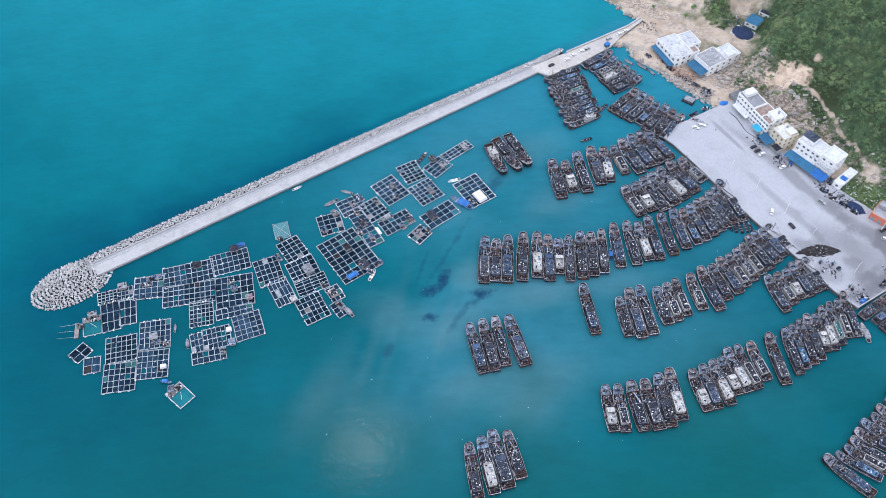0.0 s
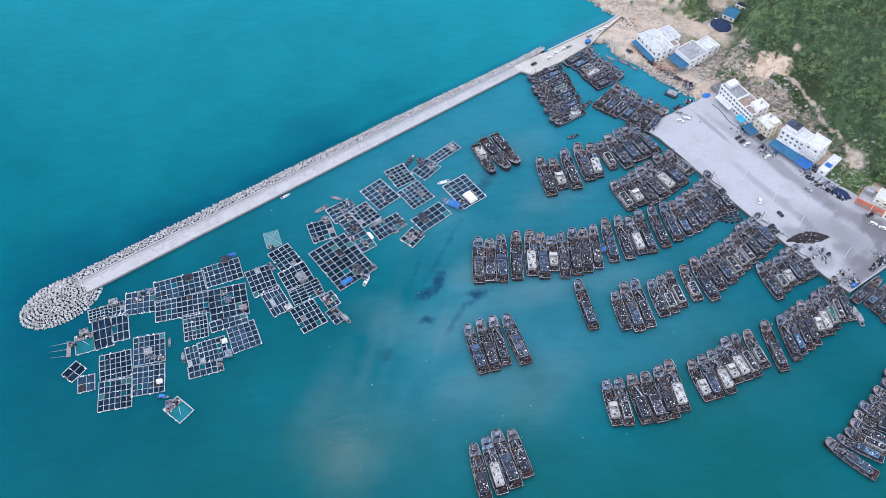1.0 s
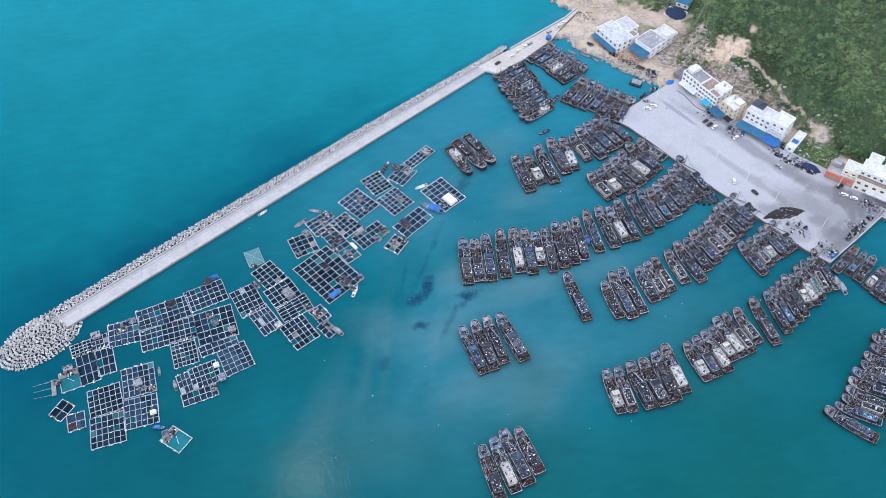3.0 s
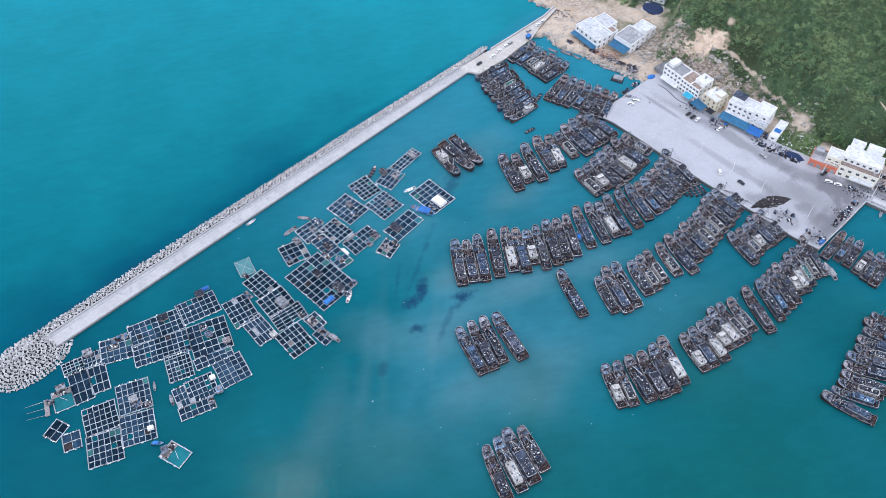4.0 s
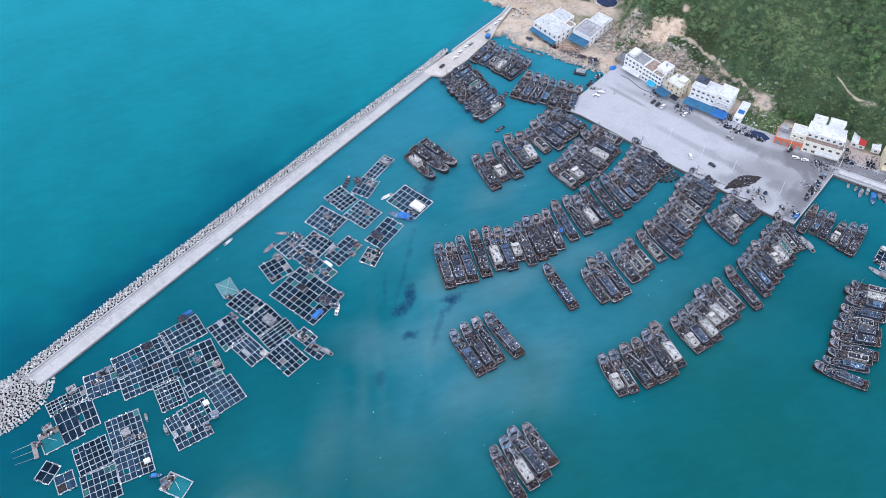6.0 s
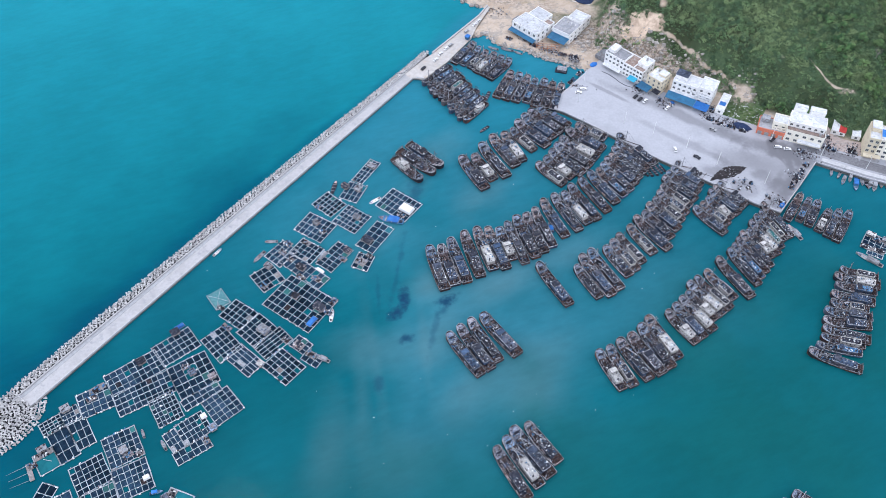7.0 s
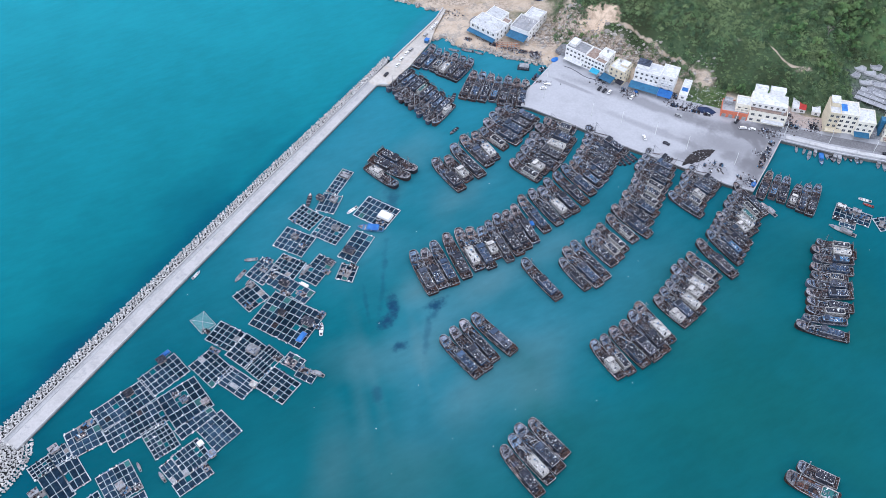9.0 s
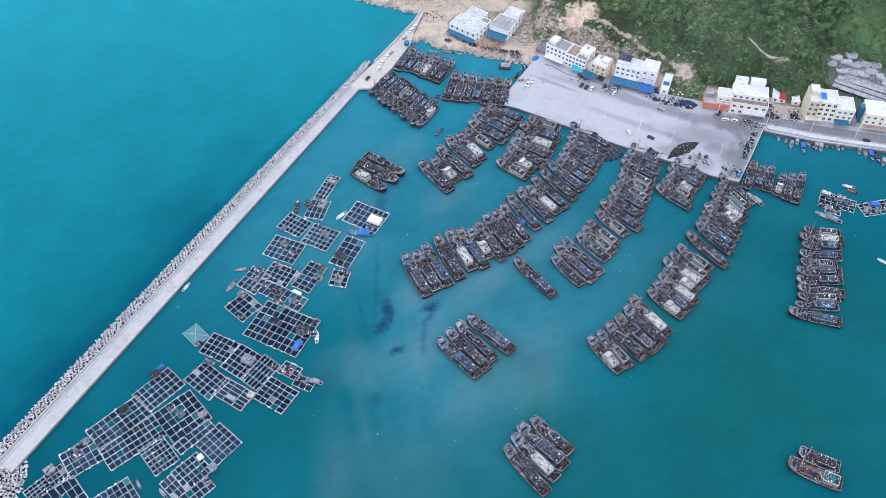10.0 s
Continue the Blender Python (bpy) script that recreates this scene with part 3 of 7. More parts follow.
part("parapet", strip(-3, BW_LEN + 22, 8.85, 9.4, 0.0, 2.9), M_ROAD, mole, "pale concrete parapet wall")

M_SANDY = surface("sandy_concrete", (0.44, 0.41, 0.38), (0.58, 0.55, 0.52), 0.5, 0.06, 0.9, 0.2, vary=0.0, stain=(0.52, 0.44, 0.36), amount=0.4)
CAUSEWAY = [(61.5, 432.2), (65.2, 431), (70, 427.9), (91.7, 439.8), (114.9, 456.7), (124, 468), (141, 485), (140, 486.5), (130, 477.8), (112, 467), (84.5, 450.6), (79.5, 448.6), (59.5, 437.2)]
cw = thing("causeway", "broad sandy concrete causeway joining the breakwater to land", "causeway", kind="structure")
part("deck", Geo().prism(CAUSEWAY, 1.2, 2.16), M_SANDY, cw)
part("side_wall", Geo().prism([(62, 432.8), (65.4, 431.6), (70, 428.5), (91.4, 440.3), (114.4, 457.2), (123.5, 468.4), (139.5, 484.5), (139.4, 485.2), (130.2, 477.2), (112.3, 466.4), (84.8, 450), (79.8, 448), (60.2, 436.6)], -3, 1.197), M_WALL_WET, cw, "dark wet side wall")
low = Geo()
low.prism([(84.5, 450.75), (112, 467.15), (130, 477.95), (140, 486.7), (139.4, 487.5), (129.5, 478.8), (111.5, 468), (84, 451.6)], -2, 2.9)
part("sea_wall", low, M_ROAD, cw, "low pale sea wall")
part("end_kerb", Geo().prism([(65.4, 431.1), (70, 428.2), (70.4, 428.9), (65.8, 431.8)], 2.165, 2.5), M_CONCRETE, cw)

# asphalt road and broad pale sea wall past the quay basin
street = thing("road", "dark asphalt shore road along the basin", "road", kind="structure")
M_ASPHALT = surface("asphalt", (0.16, 0.16, 0.175), (0.25, 0.25, 0.265), 0.8, 0.06, 0.9, 0.3, vary=0.0, stain=(0.24, 0.24, 0.25), amount=0.3)
part("asphalt", Geo().prism([(266, 281), (272.5, 274.5), (289.6, 256.2), (320.5, 228), (402, 152.5), (406.5, 157.5), (325, 233.5), (294, 262), (276, 281.5), (269, 287)], 2.45, 2.506), M_ASPHALT, street)
part("sea_wall", Geo().prism([(268.2, 270.8), (286.4, 251.4), (318.6, 222.4), (400.6, 147.5), (402.2, 149.3), (320.4, 224.6), (288.5, 253.4), (270.4, 272.8)], 2.6, 3.5), M_CONCRETE, street, "broad pale concrete sea wall")
yard = thing("yard", "pinkish paved yard between the houses", "yard", kind="structure")
M_PAVE = surface("pink_paving", (0.40, 0.32, 0.29), (0.52, 0.44, 0.40), 0.6, 0.12, 0.9, 0.2, vary=0.0, stain=(0.30, 0.28, 0.27), amount=0.5)
part("paving", Geo().prism([(274, 284.5), (300, 260.5), (318, 273), (292, 297)], 2.3, 2.56), M_PAVE, yard)

# ---- fishing boats ----
HULL_X = [-14.0, -13.2, -10, -6, -2, 2, 6, 9, 11, 12.4, 13.4, 14.0]
HULL_B = [0.84, 0.90, 0.97, 1.0, 1.0, 0.99, 0.95, 0.87, 0.80, 0.71, 0.55, 0.30]
HULL_Z = [2.1, 2.0, 1.8, 1.6, 1.55, 1.6, 1.8, 2.3, 2.9, 3.3, 3.55, 3.7]
HALF = 2.75


def half_beam(x):
    return HALF * float(np.interp(x, HULL_X, HULL_B))


def sheer(x):
    return float(np.interp(x, HULL_X, HULL_Z))


def hull_geo():
    g = Geo()
    verts, faces = [], []
    for x, b, z in zip(HULL_X, HULL_B, HULL_Z):
        rake = 0.9 if x > 10 else 1.0
        h = HALF * b
        verts += [(x * rake, -h * 0.72, -0.9), (x, -h, 0.7), (x, -h, z), (x, -h + 0.16, z), (x, -h + 0.16, 0.8), (x, h - 0.16, 0.8), (x, h - 0.16, z), (x, h, z), (x, h, 0.7), (x * rake, h * 0.72, -0.9)]
    n = 10
    for i in range(len(HULL_X) - 1):
        for j in (0, 1, 2, 3, 5, 6, 7, 8):
            faces.append((i * n + j, (i + 1) * n + j, (i + 1) * n + j + 1, i * n + j + 1))
    k = (len(HULL_X) - 1) * n
    faces += [(0, 1, 8, 9), (1, 2, 7, 8), (k + 9, k + 8, k + 1, k), (k + 8, k + 7, k + 2, k + 1)]
    # transom board with its own thickness
    g.add(verts, faces)
    g.box(-13.9, 0, 0.9, 0.22, HALF * 1.58, 1.15)
    return g


def rim_geo():
    """One rounded strip along both sides and across the transom."""
    g = Geo()
    line = [(x, HALF * k, z) for x, k, z in zip(HULL_X, HULL_B, HULL_Z)]
    line = [(-14.05, 0.0, 2.1)] + line + [(14.05, 0.0, 3.72)] + [(x, -y, z) for x, y, z in reversed(line)]
    n = len(line)
    verts, faces = [], []
    for x, y, z in line:
        s = 0 if abs(y) < 0.01 else math.copysign(1, y)
        ex = -1 if x < -13.9 else 0
        w = 0.10 + 0.16 * max(0.0, min(1.0, (x - 7.5) / 3.0))
        verts += [(x + 0.10 * ex, y + 0.05 * s, z - 0.16), (x + 0.10 * ex, y + 0.05 * s, z + 0.08), (x - 0.12 * ex, y - w * s, z + 0.08), (x - 0.12 * ex, y - w * s, z - 0.16)]
    for i in range(n):
        j = (i + 1) % n
        for k in range(4):
            m = (k + 1) % 4
            faces.append((i * 4 + k, j * 4 + k, j * 4 + m, i * 4 + m))
    return g.add(verts, faces)


def deck_geo(x0, x1, z, inset=0.17, n=8, follow=0.0):
    g = Geo()
    verts, faces = [], []
    for i in range(n + 1):
        x = x0 + (x1 - x0) * i / n
        h = max(half_beam(x) - inset, 0.05)
        zz = z + follow * (sheer(x) - sheer(x0))
        verts += [(x, -h, zz), (x, 0, zz + 0.06), (x, h, zz)]
    for i in range(n):
        for j in (0, 1):
            faces.append((i * 3 + j, i * 3 + 3 + j, i * 3 + 4 + j, i * 3 + 1 + j))
    return g.add(verts, faces)


def ring_rail(g, pts, r=0.05, post=0.0):
    for a, b in zip(pts, pts[1:]):
        g.tube(a, b, r, n=4)
        if post:
            g.tube((a[0], a[1], a[2] - post), a, r, n=4)
    return g


def frame_rim(g, x, y, z, sx, sy, h, t):
    """Four low walls round a rectangle."""
    g.box(x, y - sy / 2 + t / 2, z, sx, t, h)
    g.box(x, y + sy / 2 - t / 2, z, sx, t, h)
    g.box(x - sx / 2 + t / 2, y, z, t, sy - 2 * t, h)
    g.box(x + sx / 2 - t / 2, y, z, t, sy - 2 * t, h)
    return g


def round_rect(sx, sy, r, n=4):
    """Corners of a rectangle with rounded corners, anticlockwise."""
    out = []
    for qx, qy, a0 in ((1, 1, 0), (-1, 1, 90), (-1, -1, 180), (1, -1, 270)):
        for k in range(n + 1):
            a = radians(a0 + 90 * k / n)
            out.append((qx * (sx / 2 - r) + r * math.cos(a), qy * (sy / 2 - r) + r * math.sin(a)))
    return out


def round_frame(x, y, z, sx, sy, h, t, r):
    """A low wall round a rounded rectangle."""
    outer, inner = round_rect(sx, sy, r), round_rect(sx - 2 * t, sy - 2 * t, max(r - t, 0.1))
    n = len(outer)
    verts = [(x + a, y + b, z) for a, b in outer] + [(x + a, y + b, z + h) for a, b in outer] + [(x + a, y + b, z + h) for a, b in inner] + [(x + a, y + b, z) for a, b in inner]
    faces = [(k * n + i, k * n + (i + 1) % n, k * n + n + (i + 1) % n, k * n + n + i) for k in range(3) for i in range(n)]
    return Geo().add(verts, faces)


def fishing_boat(name, label, hull_mat, roof, seed, house=(-9.0, -2.0), tall=True, deck=None):
    """A steel trawler, bow to +x, 28 m long; roof is 'white', 'railed', 'grey', 'dark', 'blue' or 'teal'."""
    rng = random.Random(seed)
    fore_mat = (M_FORE, M_BOWDECK, M_FORE, M_FORE, M_FORE)[seed % 5]
    b = thing(name, label, "fishing boat", "moored fishing boats")
    hull = part("hull", hull_geo(), hull_mat, b)
    part("gunwale", rim_geo(), M_RIM, hull, "worn pale gunwale")
    part("deck", deck_geo(house[0] + 0.3, 9.2, 0.95), deck or (M_DECKGREY if seed % 2 else M_DECK), b)
    part("stern_deck", deck_geo(-13.8, house[0] + 0.3, 0.97, n=4), M_STERN, b, "red oxide stern deck")
    part("foredeck", deck_geo(8.6, 13.8, sheer(8.6) - 0.28, 0.2, 7, 0.75).box(8.6, 0, 0.95, 0.2, half_beam(8.6) * 1.85, 1.0), fore_mat, b, "worn raised foredeck")
    # railed arch round the bow
    rail = Geo()
    arch = [(x, half_beam(x) * 0.92, sheer(x) + 0.75) for x in (9.2, 10.4, 11.6, 12.6, 13.4)]
    arch = arch + [(13.9, 0, sheer(13.9) + 0.75)] + [(x, -y, z) for x, y, z in reversed(arch)]
    ring_rail(rail, arch, 0.07, 0.8)
    tagged(part("bow_rail", rail, M_RIM, b), kind="stuff")
    wind = Geo()
    wind.box(10.6, 0, 2.5, 1.0, 1.5, 0.7, chamfer=0.1)
    wind.tube((10.6, -1.3, 3.0), (10.6, 1.3, 3.0), 0.32, n=8)
    part("anchor_windlass", wind, M_DARKROOF, b, "dark anchor windlass")
    # fish holds amidships
    x0, x1 = house
    for i, hx in enumerate((x1 + 1.9, x1 + 4.9)):
        h = part("hatch_coaming", frame_rim(Geo(), hx, 0, 0.97, 2.5, 2.5, 0.55, 0.14), M_DECK, b)
        part("hatch_cover", Geo().box(hx, 0, 1.42, 2.4, 2.4, 0.16, chamfer=0.04), (M_DARKROOF, M_DECK, M_GREYROOF, M_RUST)[(seed + i) % 4], h)
    winch = Geo()
    winch.tube((7.3, -1.4, 1.7), (7.3, 1.4, 1.7), 0.5, n=8)
    winch.box(7.3, -1.5, 0.97, 0.9, 0.25, 1.2)
    winch.box(7.3, 1.5, 0.97, 0.9, 0.25, 1.2)
    part("net_winch", winch, M_RUST, b)
    # superstructure
    cx, lx = (x0 + x1) / 2, x1 - x0
    wide = HALF * 1.22
    cabin = part("deckhouse", Geo().box(cx, 0, 0.95, lx, wide, 2.3, taper=0.98), M_WHITE if roof in ("white", "railed", "teal") else M_GREYROOF, b)
    win = Geo()
    for i in range(5):
        wx = x0 + 0.9 + i * (lx - 1.8) / 4
        for s in (-1, 1):
            win.box(wx, s * wide * 0.488, 1.95, 0.7, 0.1, 0.65)
    tagged(part("side_glazing", win, M_GLASS, cabin), kind="stuff")
    roofs = {"white": M_WHITE, "railed": M_DARKROOF, "grey": M_GREYROOF, "dark": M_DARKROOF, "blue": M_BLUEPAINT, "teal": M_NETGREEN}
    part("deckhouse_roof", Geo().prism([(cx + a, c) for a, c in round_rect(lx + 0.6, wide + 0.3, 0.7)], 3.25, 3.41), roofs[roof], cabin)
    if roof in ("white", "railed", "teal"):
        part("roof_coaming", round_frame(cx, 0, 3.413, lx + 0.6, wide + 0.3, 0.45, 0.24, 0.7), M_WHITE, cabin, "white painted roof coaming")
    else:
        part("roof_edge", round_frame(cx, 0, 3.413, lx + 0.6, wide + 0.3, 0.22, 0.16, 0.7), M_RIM, cabin, "worn pale roof edge")
    if tall:
        bx = x1 - 2.0
        bridge = part("bridge", Geo().box(bx, 0, 3.41, 2.4, 2.9, 1.5, taper=0.94), M_WHITE if roof in ("white", "railed") else M_FORE, b)
        part("window_band", Geo().box(bx, 0, 4.0, 2.42, 2.92, 0.55, taper=0.985), M_GLASS, bridge)
        part("bridge_roof", Geo().box(bx, 0, 4.91, 2.8, 3.2, 0.12, chamfer=0.05), M_WHITE if roof in ("white", "railed") else (M_GREYROOF, M_DARKROOF, M_FORE)[seed % 3], bridge)
    # loose gear on roof and deck, in light, dark and rusty heaps
    top1 = x1 - 3.4 if tall else x1 - 0.4
    pale_roof = roof in ("white", "railed", "teal")
    for name_, mt, n_top, n_deck, big in (("pale_gear", M_GEARPALE, 16, 30, 0.6), ("dark_gear", M_NETPILE, 3 if pale_roof else 7, 20, 0.9), ("coloured_gear", (M_BLUEPAINT, M_RUST, M_GREYROOF)[seed % 3], 4, 9, 0.8)):
        g = Geo()
        for i in range(n_top):
            g.box(rng.uniform(x0 + 0.4, top1), rng.uniform(-1.5, 1.5), 3.41, rng.uniform(0.2, big), rng.uniform(0.15, 0.45), rng.uniform(0.15, 0.6), rng.uniform(0, 90), 0.9)
        for i in range(n_deck):
            gx_ = rng.uniform(x1 + 0.4, 8.0) if rng.random() < 0.7 else rng.uniform(-13, x0 - 0.4)
            gy_ = rng.uniform(-2.3, 2.3)
            g.box(gx_, gy_, 0.97 if abs(gy_) > 1.2 or gx_ < x0 else 1.58, rng.uniform(0.2, big * 1.5), rng.uniform(0.15, 0.45), rng.uniform(0.25, 0.9), rng.choice((0, 90, rng.uniform(-20, 110))), 0.9)
        for i in range(9):
            g.box(rng.uniform(9.0, 12.8), rng.uniform(-1.6, 1.6), sheer(10.5) - 0.3, rng.uniform(0.2, 0.8), rng.uniform(0.15, 0.5), rng.uniform(0.2, 0.7), rng.uniform(0, 90), 0.9)
        tagged(part(name_, g, mt, b), kind="stuff")
    # pale side planks and pipes along the working deck
    lines = Geo()
    for s_ in (-1, 1):
        lines.box((x1 + 8.2) / 2, s_ * 1.45, 1.25, 8.0 - x1 - 0.4, 0.16, 0.14)
    lines.tube((x1 + 0.5, rng.uniform(-0.9, 0.9), 1.75), (8.2, rng.uniform(-0.9, 0.9), 1.9), 0.09, n=4)
    for i in range(10):
        ax_ = rng.uniform(x0, 5.0)
        ay_ = rng.choice((-1, 1)) * rng.uniform(1.85, 2.35)
        lines.box(ax_, ay_, 0.97, rng.uniform(0.8, 3.2), rng.uniform(0.12, 0.3), rng.uniform(0.2, 0.9), rng.uniform(-3, 3))
    tagged(part("deck_piping", lines, M_FORE, b), kind="stuff")
    drums = Geo()
    for i in range(rng.randint(6, 11)):
        jx, jy = rng.uniform(x0 + 0.3, x1 + 3.5), rng.uniform(-1.5, 1.5)
        base = 3.41 if jx < x1 + 0.1 else 1.58 if abs(jy) < 1.2 else 0.97
        r = rng.uniform(0.2, 0.38)
        drums.tube((jx, jy, base), (jx, jy, base + r * 1.4), r, r * 0.8, n=8)
    tagged(part("drum_cluster", drums, M_FLOAT, b, "white plastic floats and drums"), kind="stuff")
    part("funnel", Geo().tube((x0 + 1.2, 0.6, 3.4), (x0 + 1.1, 0.6, 5.2), 0.35, 0.3, 8), M_DARKROOF, b)
    # masts, booms and stays
    mast = Geo()
    mast.tube((7.9, 0, 0.95), (7.9, 0, 10.5), 0.24, 0.14, 6)
    mast.tube((7.9, -1.4, 7.6), (7.9, 1.4, 7.6), 0.08, n=4)
    part("fore_mast", mast, M_RIM, b)
    boom = Geo()
    boom.tube((7.7, 0.1, 2.6), (x1 - 0.6, 0.8 if seed % 2 else -0.8, 5.4), 0.18, 0.12, 5)
    boom.tube((7.7, -0.2, 2.4), (x1 + 0.6, -1.3, 3.9), 0.15, 0.11, 5)
    part("cargo_boom", boom, M_RIM if seed % 3 == 0 else M_RUST, b)
    stay = Geo()
    stay.tube((7.9, 0, 10.3), (13.6, 0, 3.9), 0.035, n=3)
    stay.tube((7.9, 0, 10.3), (x1 - 1, 0, 5.4), 0.035, n=3)
    for s in (-1, 1):
        stay.tube((7.9, 0, 9.5), (6.2, s * half_beam(6.2), 2.0), 0.035, n=3)
    tagged(part("stay_rigging", stay, M_DARKROOF, b), kind="stuff")
    gan = Geo()
    for s in (-1, 1):
        gan.tube((-12.2, s * 1.9, 0.95), (-12.8, s * 1.6, 5.0), 0.14, n=5)
    gan.tube((-12.8, -1.7, 5.0), (-12.8, 1.7, 5.0), 0.14, n=5)
    gan.tube((-12.8, 0, 5.0), (x0 + 0.3, 0, 4.3), 0.08, n=4)
    part("stern_gantry", gan, M_RUST, b, "rusty stern gantry")
    pile = Geo()
    for i in range(3):
        pile.blob(rng.uniform(-12.5, -10.2), rng.uniform(-1.3, 1.3), 0.97, rng.uniform(0.8, 1.4), rng.uniform(0.6, 1.1), rng.uniform(0.4, 0.9), rng, 0.25)
    tagged(part("net_heap", pile, M_NETPILE, b), kind="stuff")
    return b


KINDS = {
    "w": ("white roof", M_HULLS[1], "white"), "r": ("white-rimmed dark roof", M_HULLS[0], "railed"), "g": ("grey roof", M_HULLS[1], "grey"),
    "d": ("dark roof", M_HULLS[0], "dark"), "b": ("blue-grey roof", M_HULLS[2], "grey"), "u": ("blue painted roof", M_HULLS[2], "blue"),
    "t": ("teal covered roof", M_HULLS[1], "teal"), "k": ("low dark roof", M_HULLS[1], "dark"),
}
BOATS = {}
for n_kind, (key, (words, hmat, rf)) in enumerate(KINDS.items()):
    hull_word = ("rust-brown", "dark rusty", "blue-grey")[M_HULLS.index(hmat)]
    BOATS[key] = [fishing_boat("fishing_boat", f"{hull_word} steel fishing boat with a {words}", hmat, rf, 3 * n_kind + 3 + v,
                               ((-10.2, 0.2), (-9.6, -0.6), (-10.6, 1.4))[(n_kind + v) % 3], tall=(key not in "rkt") if v else (key in "gbu")) for v in (0, 1)]
M_REDDECK = surface("red_brown_deck", (0.10, 0.045, 0.036), (0.24, 0.125, 0.10), 1.1, 0.3, 0.85, 0.3, vary=0.05, stain=(0.05, 0.035, 0.03), amount=0.4)
BOATS["x"] = [fishing_boat("fishing_boat", "broad fishing boat with an open red-brown deck and green roof", M_HULLS[0], "teal", 51, (-12.0, -4.6), tall=False, deck=M_REDDECK)]
USED = {key: 0 for key in BOATS}


def moor(key, x, y, heading, length, beam):
    """Set a boat of that kind on the water."""
    m = at(x, y, 0.0, heading, length / 28.0, beam / (2 * HALF), 0.75 + 0.25 * length / 28.0)
    k = USED[key]
    USED[key] += 1
    if k >= len(BOATS[key]):
        return copy_thing(BOATS[key][k % len(BOATS[key])], m)
    BOATS[key][k].matrix_world = m
    return BOATS[key][k]


def fleet(kinds, beam, rows, grow=0.6):
    """Boats side by side: middle x, y, heading of the bow and length of each."""
    for kk, (x, y, h, ln) in zip(kinds, rows):
        moor(kk, x, y, h, ln + grow, beam)

fleet('ggdg', 6.4, [(16.9, 221.9, 104, 28.8), (23.4, 223.7, 102, 29.9), (29.5, 226.1, 100, 28.5), (38.3, 226.5, 106, 28.2)])
fleet('g', 5.6, [(78.1, 245.8, 99, 28.0)])
fleet('dwgk', 6.4, [(13.8, 154.9, 99, 28.1), (20.6, 158.2, 102, 28.2), (26.6, 161.2, 105, 27.7), (33.4, 163.5, 105, 23.8)])
fleet('wrdgdw', 6.2, [(82.0, 187.5, 95, 23.8), (88.1, 187.5, 94, 24.6), (96.0, 188.7, 99, 25.2), (103.2, 189.4, 100, 24.5), (109.9, 191.7, 96, 27.4),
    (115.9, 195.0, 96, 26.9)])
fleet('wgwwwrrg', 5.5, [(128.6, 197.2, 103, 26.1), (134.0, 199.1, 101, 22.5), (140.3, 201.4, 104, 23.9), (145.2, 205.1, 107, 24.2), (150.0, 208.5, 108, 24.3),
    (155.4, 210.2, 107, 25.0), (161.7, 213.5, 104, 24.2), (171.6, 214.9, 97, 26.5)])
fleet('dudgwwtrg', 4.7, [(180.4, 219.4, 96, 25.2), (184.8, 222.0, 96, 25.1), (189.2, 224.7, 95, 25.0), (193.6, 227.5, 95, 24.9), (198.2, 230.2, 95, 24.8),
    (202.7, 233.0, 94, 24.7), (207.4, 235.9, 94, 24.7), (212.0, 238.7, 93, 24.6), (216.8, 241.6, 93, 24.5)])
fleet('kgdkrrrgdgrrrdggd', 5.8, [(96.0, 240.6, 98, 22.9), (102.3, 242.9, 98, 28.4), (108.5, 244.8, 98, 28.4), (117.6, 247.5, 100, 25.6), (123.1, 249.7, 99, 25.7),
    (128.6, 252.9, 101, 24.7), (137.4, 256.3, 101, 24.8), (145.3, 258.5, 105, 25.4), (151.2, 262.5, 105, 22.1), (157.3, 266.9, 109, 22.6),
    (162.7, 270.4, 110, 23.6), (167.9, 274.3, 110, 24.2), (172.3, 278.0, 112, 23.4), (177.3, 282.6, 112, 23.0), (181.9, 286.1, 117, 20.4),
    (186.5, 289.4, 118, 19.8), (190.8, 292.7, 120, 19.1)])
fleet('grwgdg', 5.1, [(180.9, 254.9, 107, 21.3), (186.3, 258.2, 109, 22.3), (191.2, 261.1, 108, 21.8), (196.3, 264.2, 108, 21.0), (200.4, 266.2, 107, 20.5),
    (204.3, 267.7, 108, 19.3)])
fleet('ggggwgwbgdb', 6.0, [(23.1, 278.3, 87, 28.3), (29.4, 277.9, 87, 24.9), (36.0, 278.9, 87, 29.0), (44.6, 280.4, 86, 29.0), (52.7, 281.5, 87, 29.0), (59.0, 279.4, 89, 28.1),
    (64.9, 280.5, 88, 25.9), (70.6, 279.1, 88, 29.5), (77.5, 281.2, 89, 27.9), (83.4, 281.8, 88, 27.8), (89.7, 283.8, 88, 28.6)])
fleet('gdwgdgubgdgdg', 5.5, [(98.3, 288.1, 93, 27.7), (106.7, 289.5, 96, 28.1), (113.5, 290.7, 99, 25.1), (119.7, 293.1, 98, 26.9), (127.9, 296.1, 99, 27.8),
    (135.5, 299.5, 100, 26.1), (141.8, 301.2, 104, 24.9), (146.8, 303.9, 105, 23.8), (151.8, 307.5, 107, 23.7), (156.0, 310.1, 108, 23.9),
    (160.0, 313.6, 106, 25.1), (164.3, 316.9, 105, 26.7), (169.3, 320.3, 108, 28.9)])
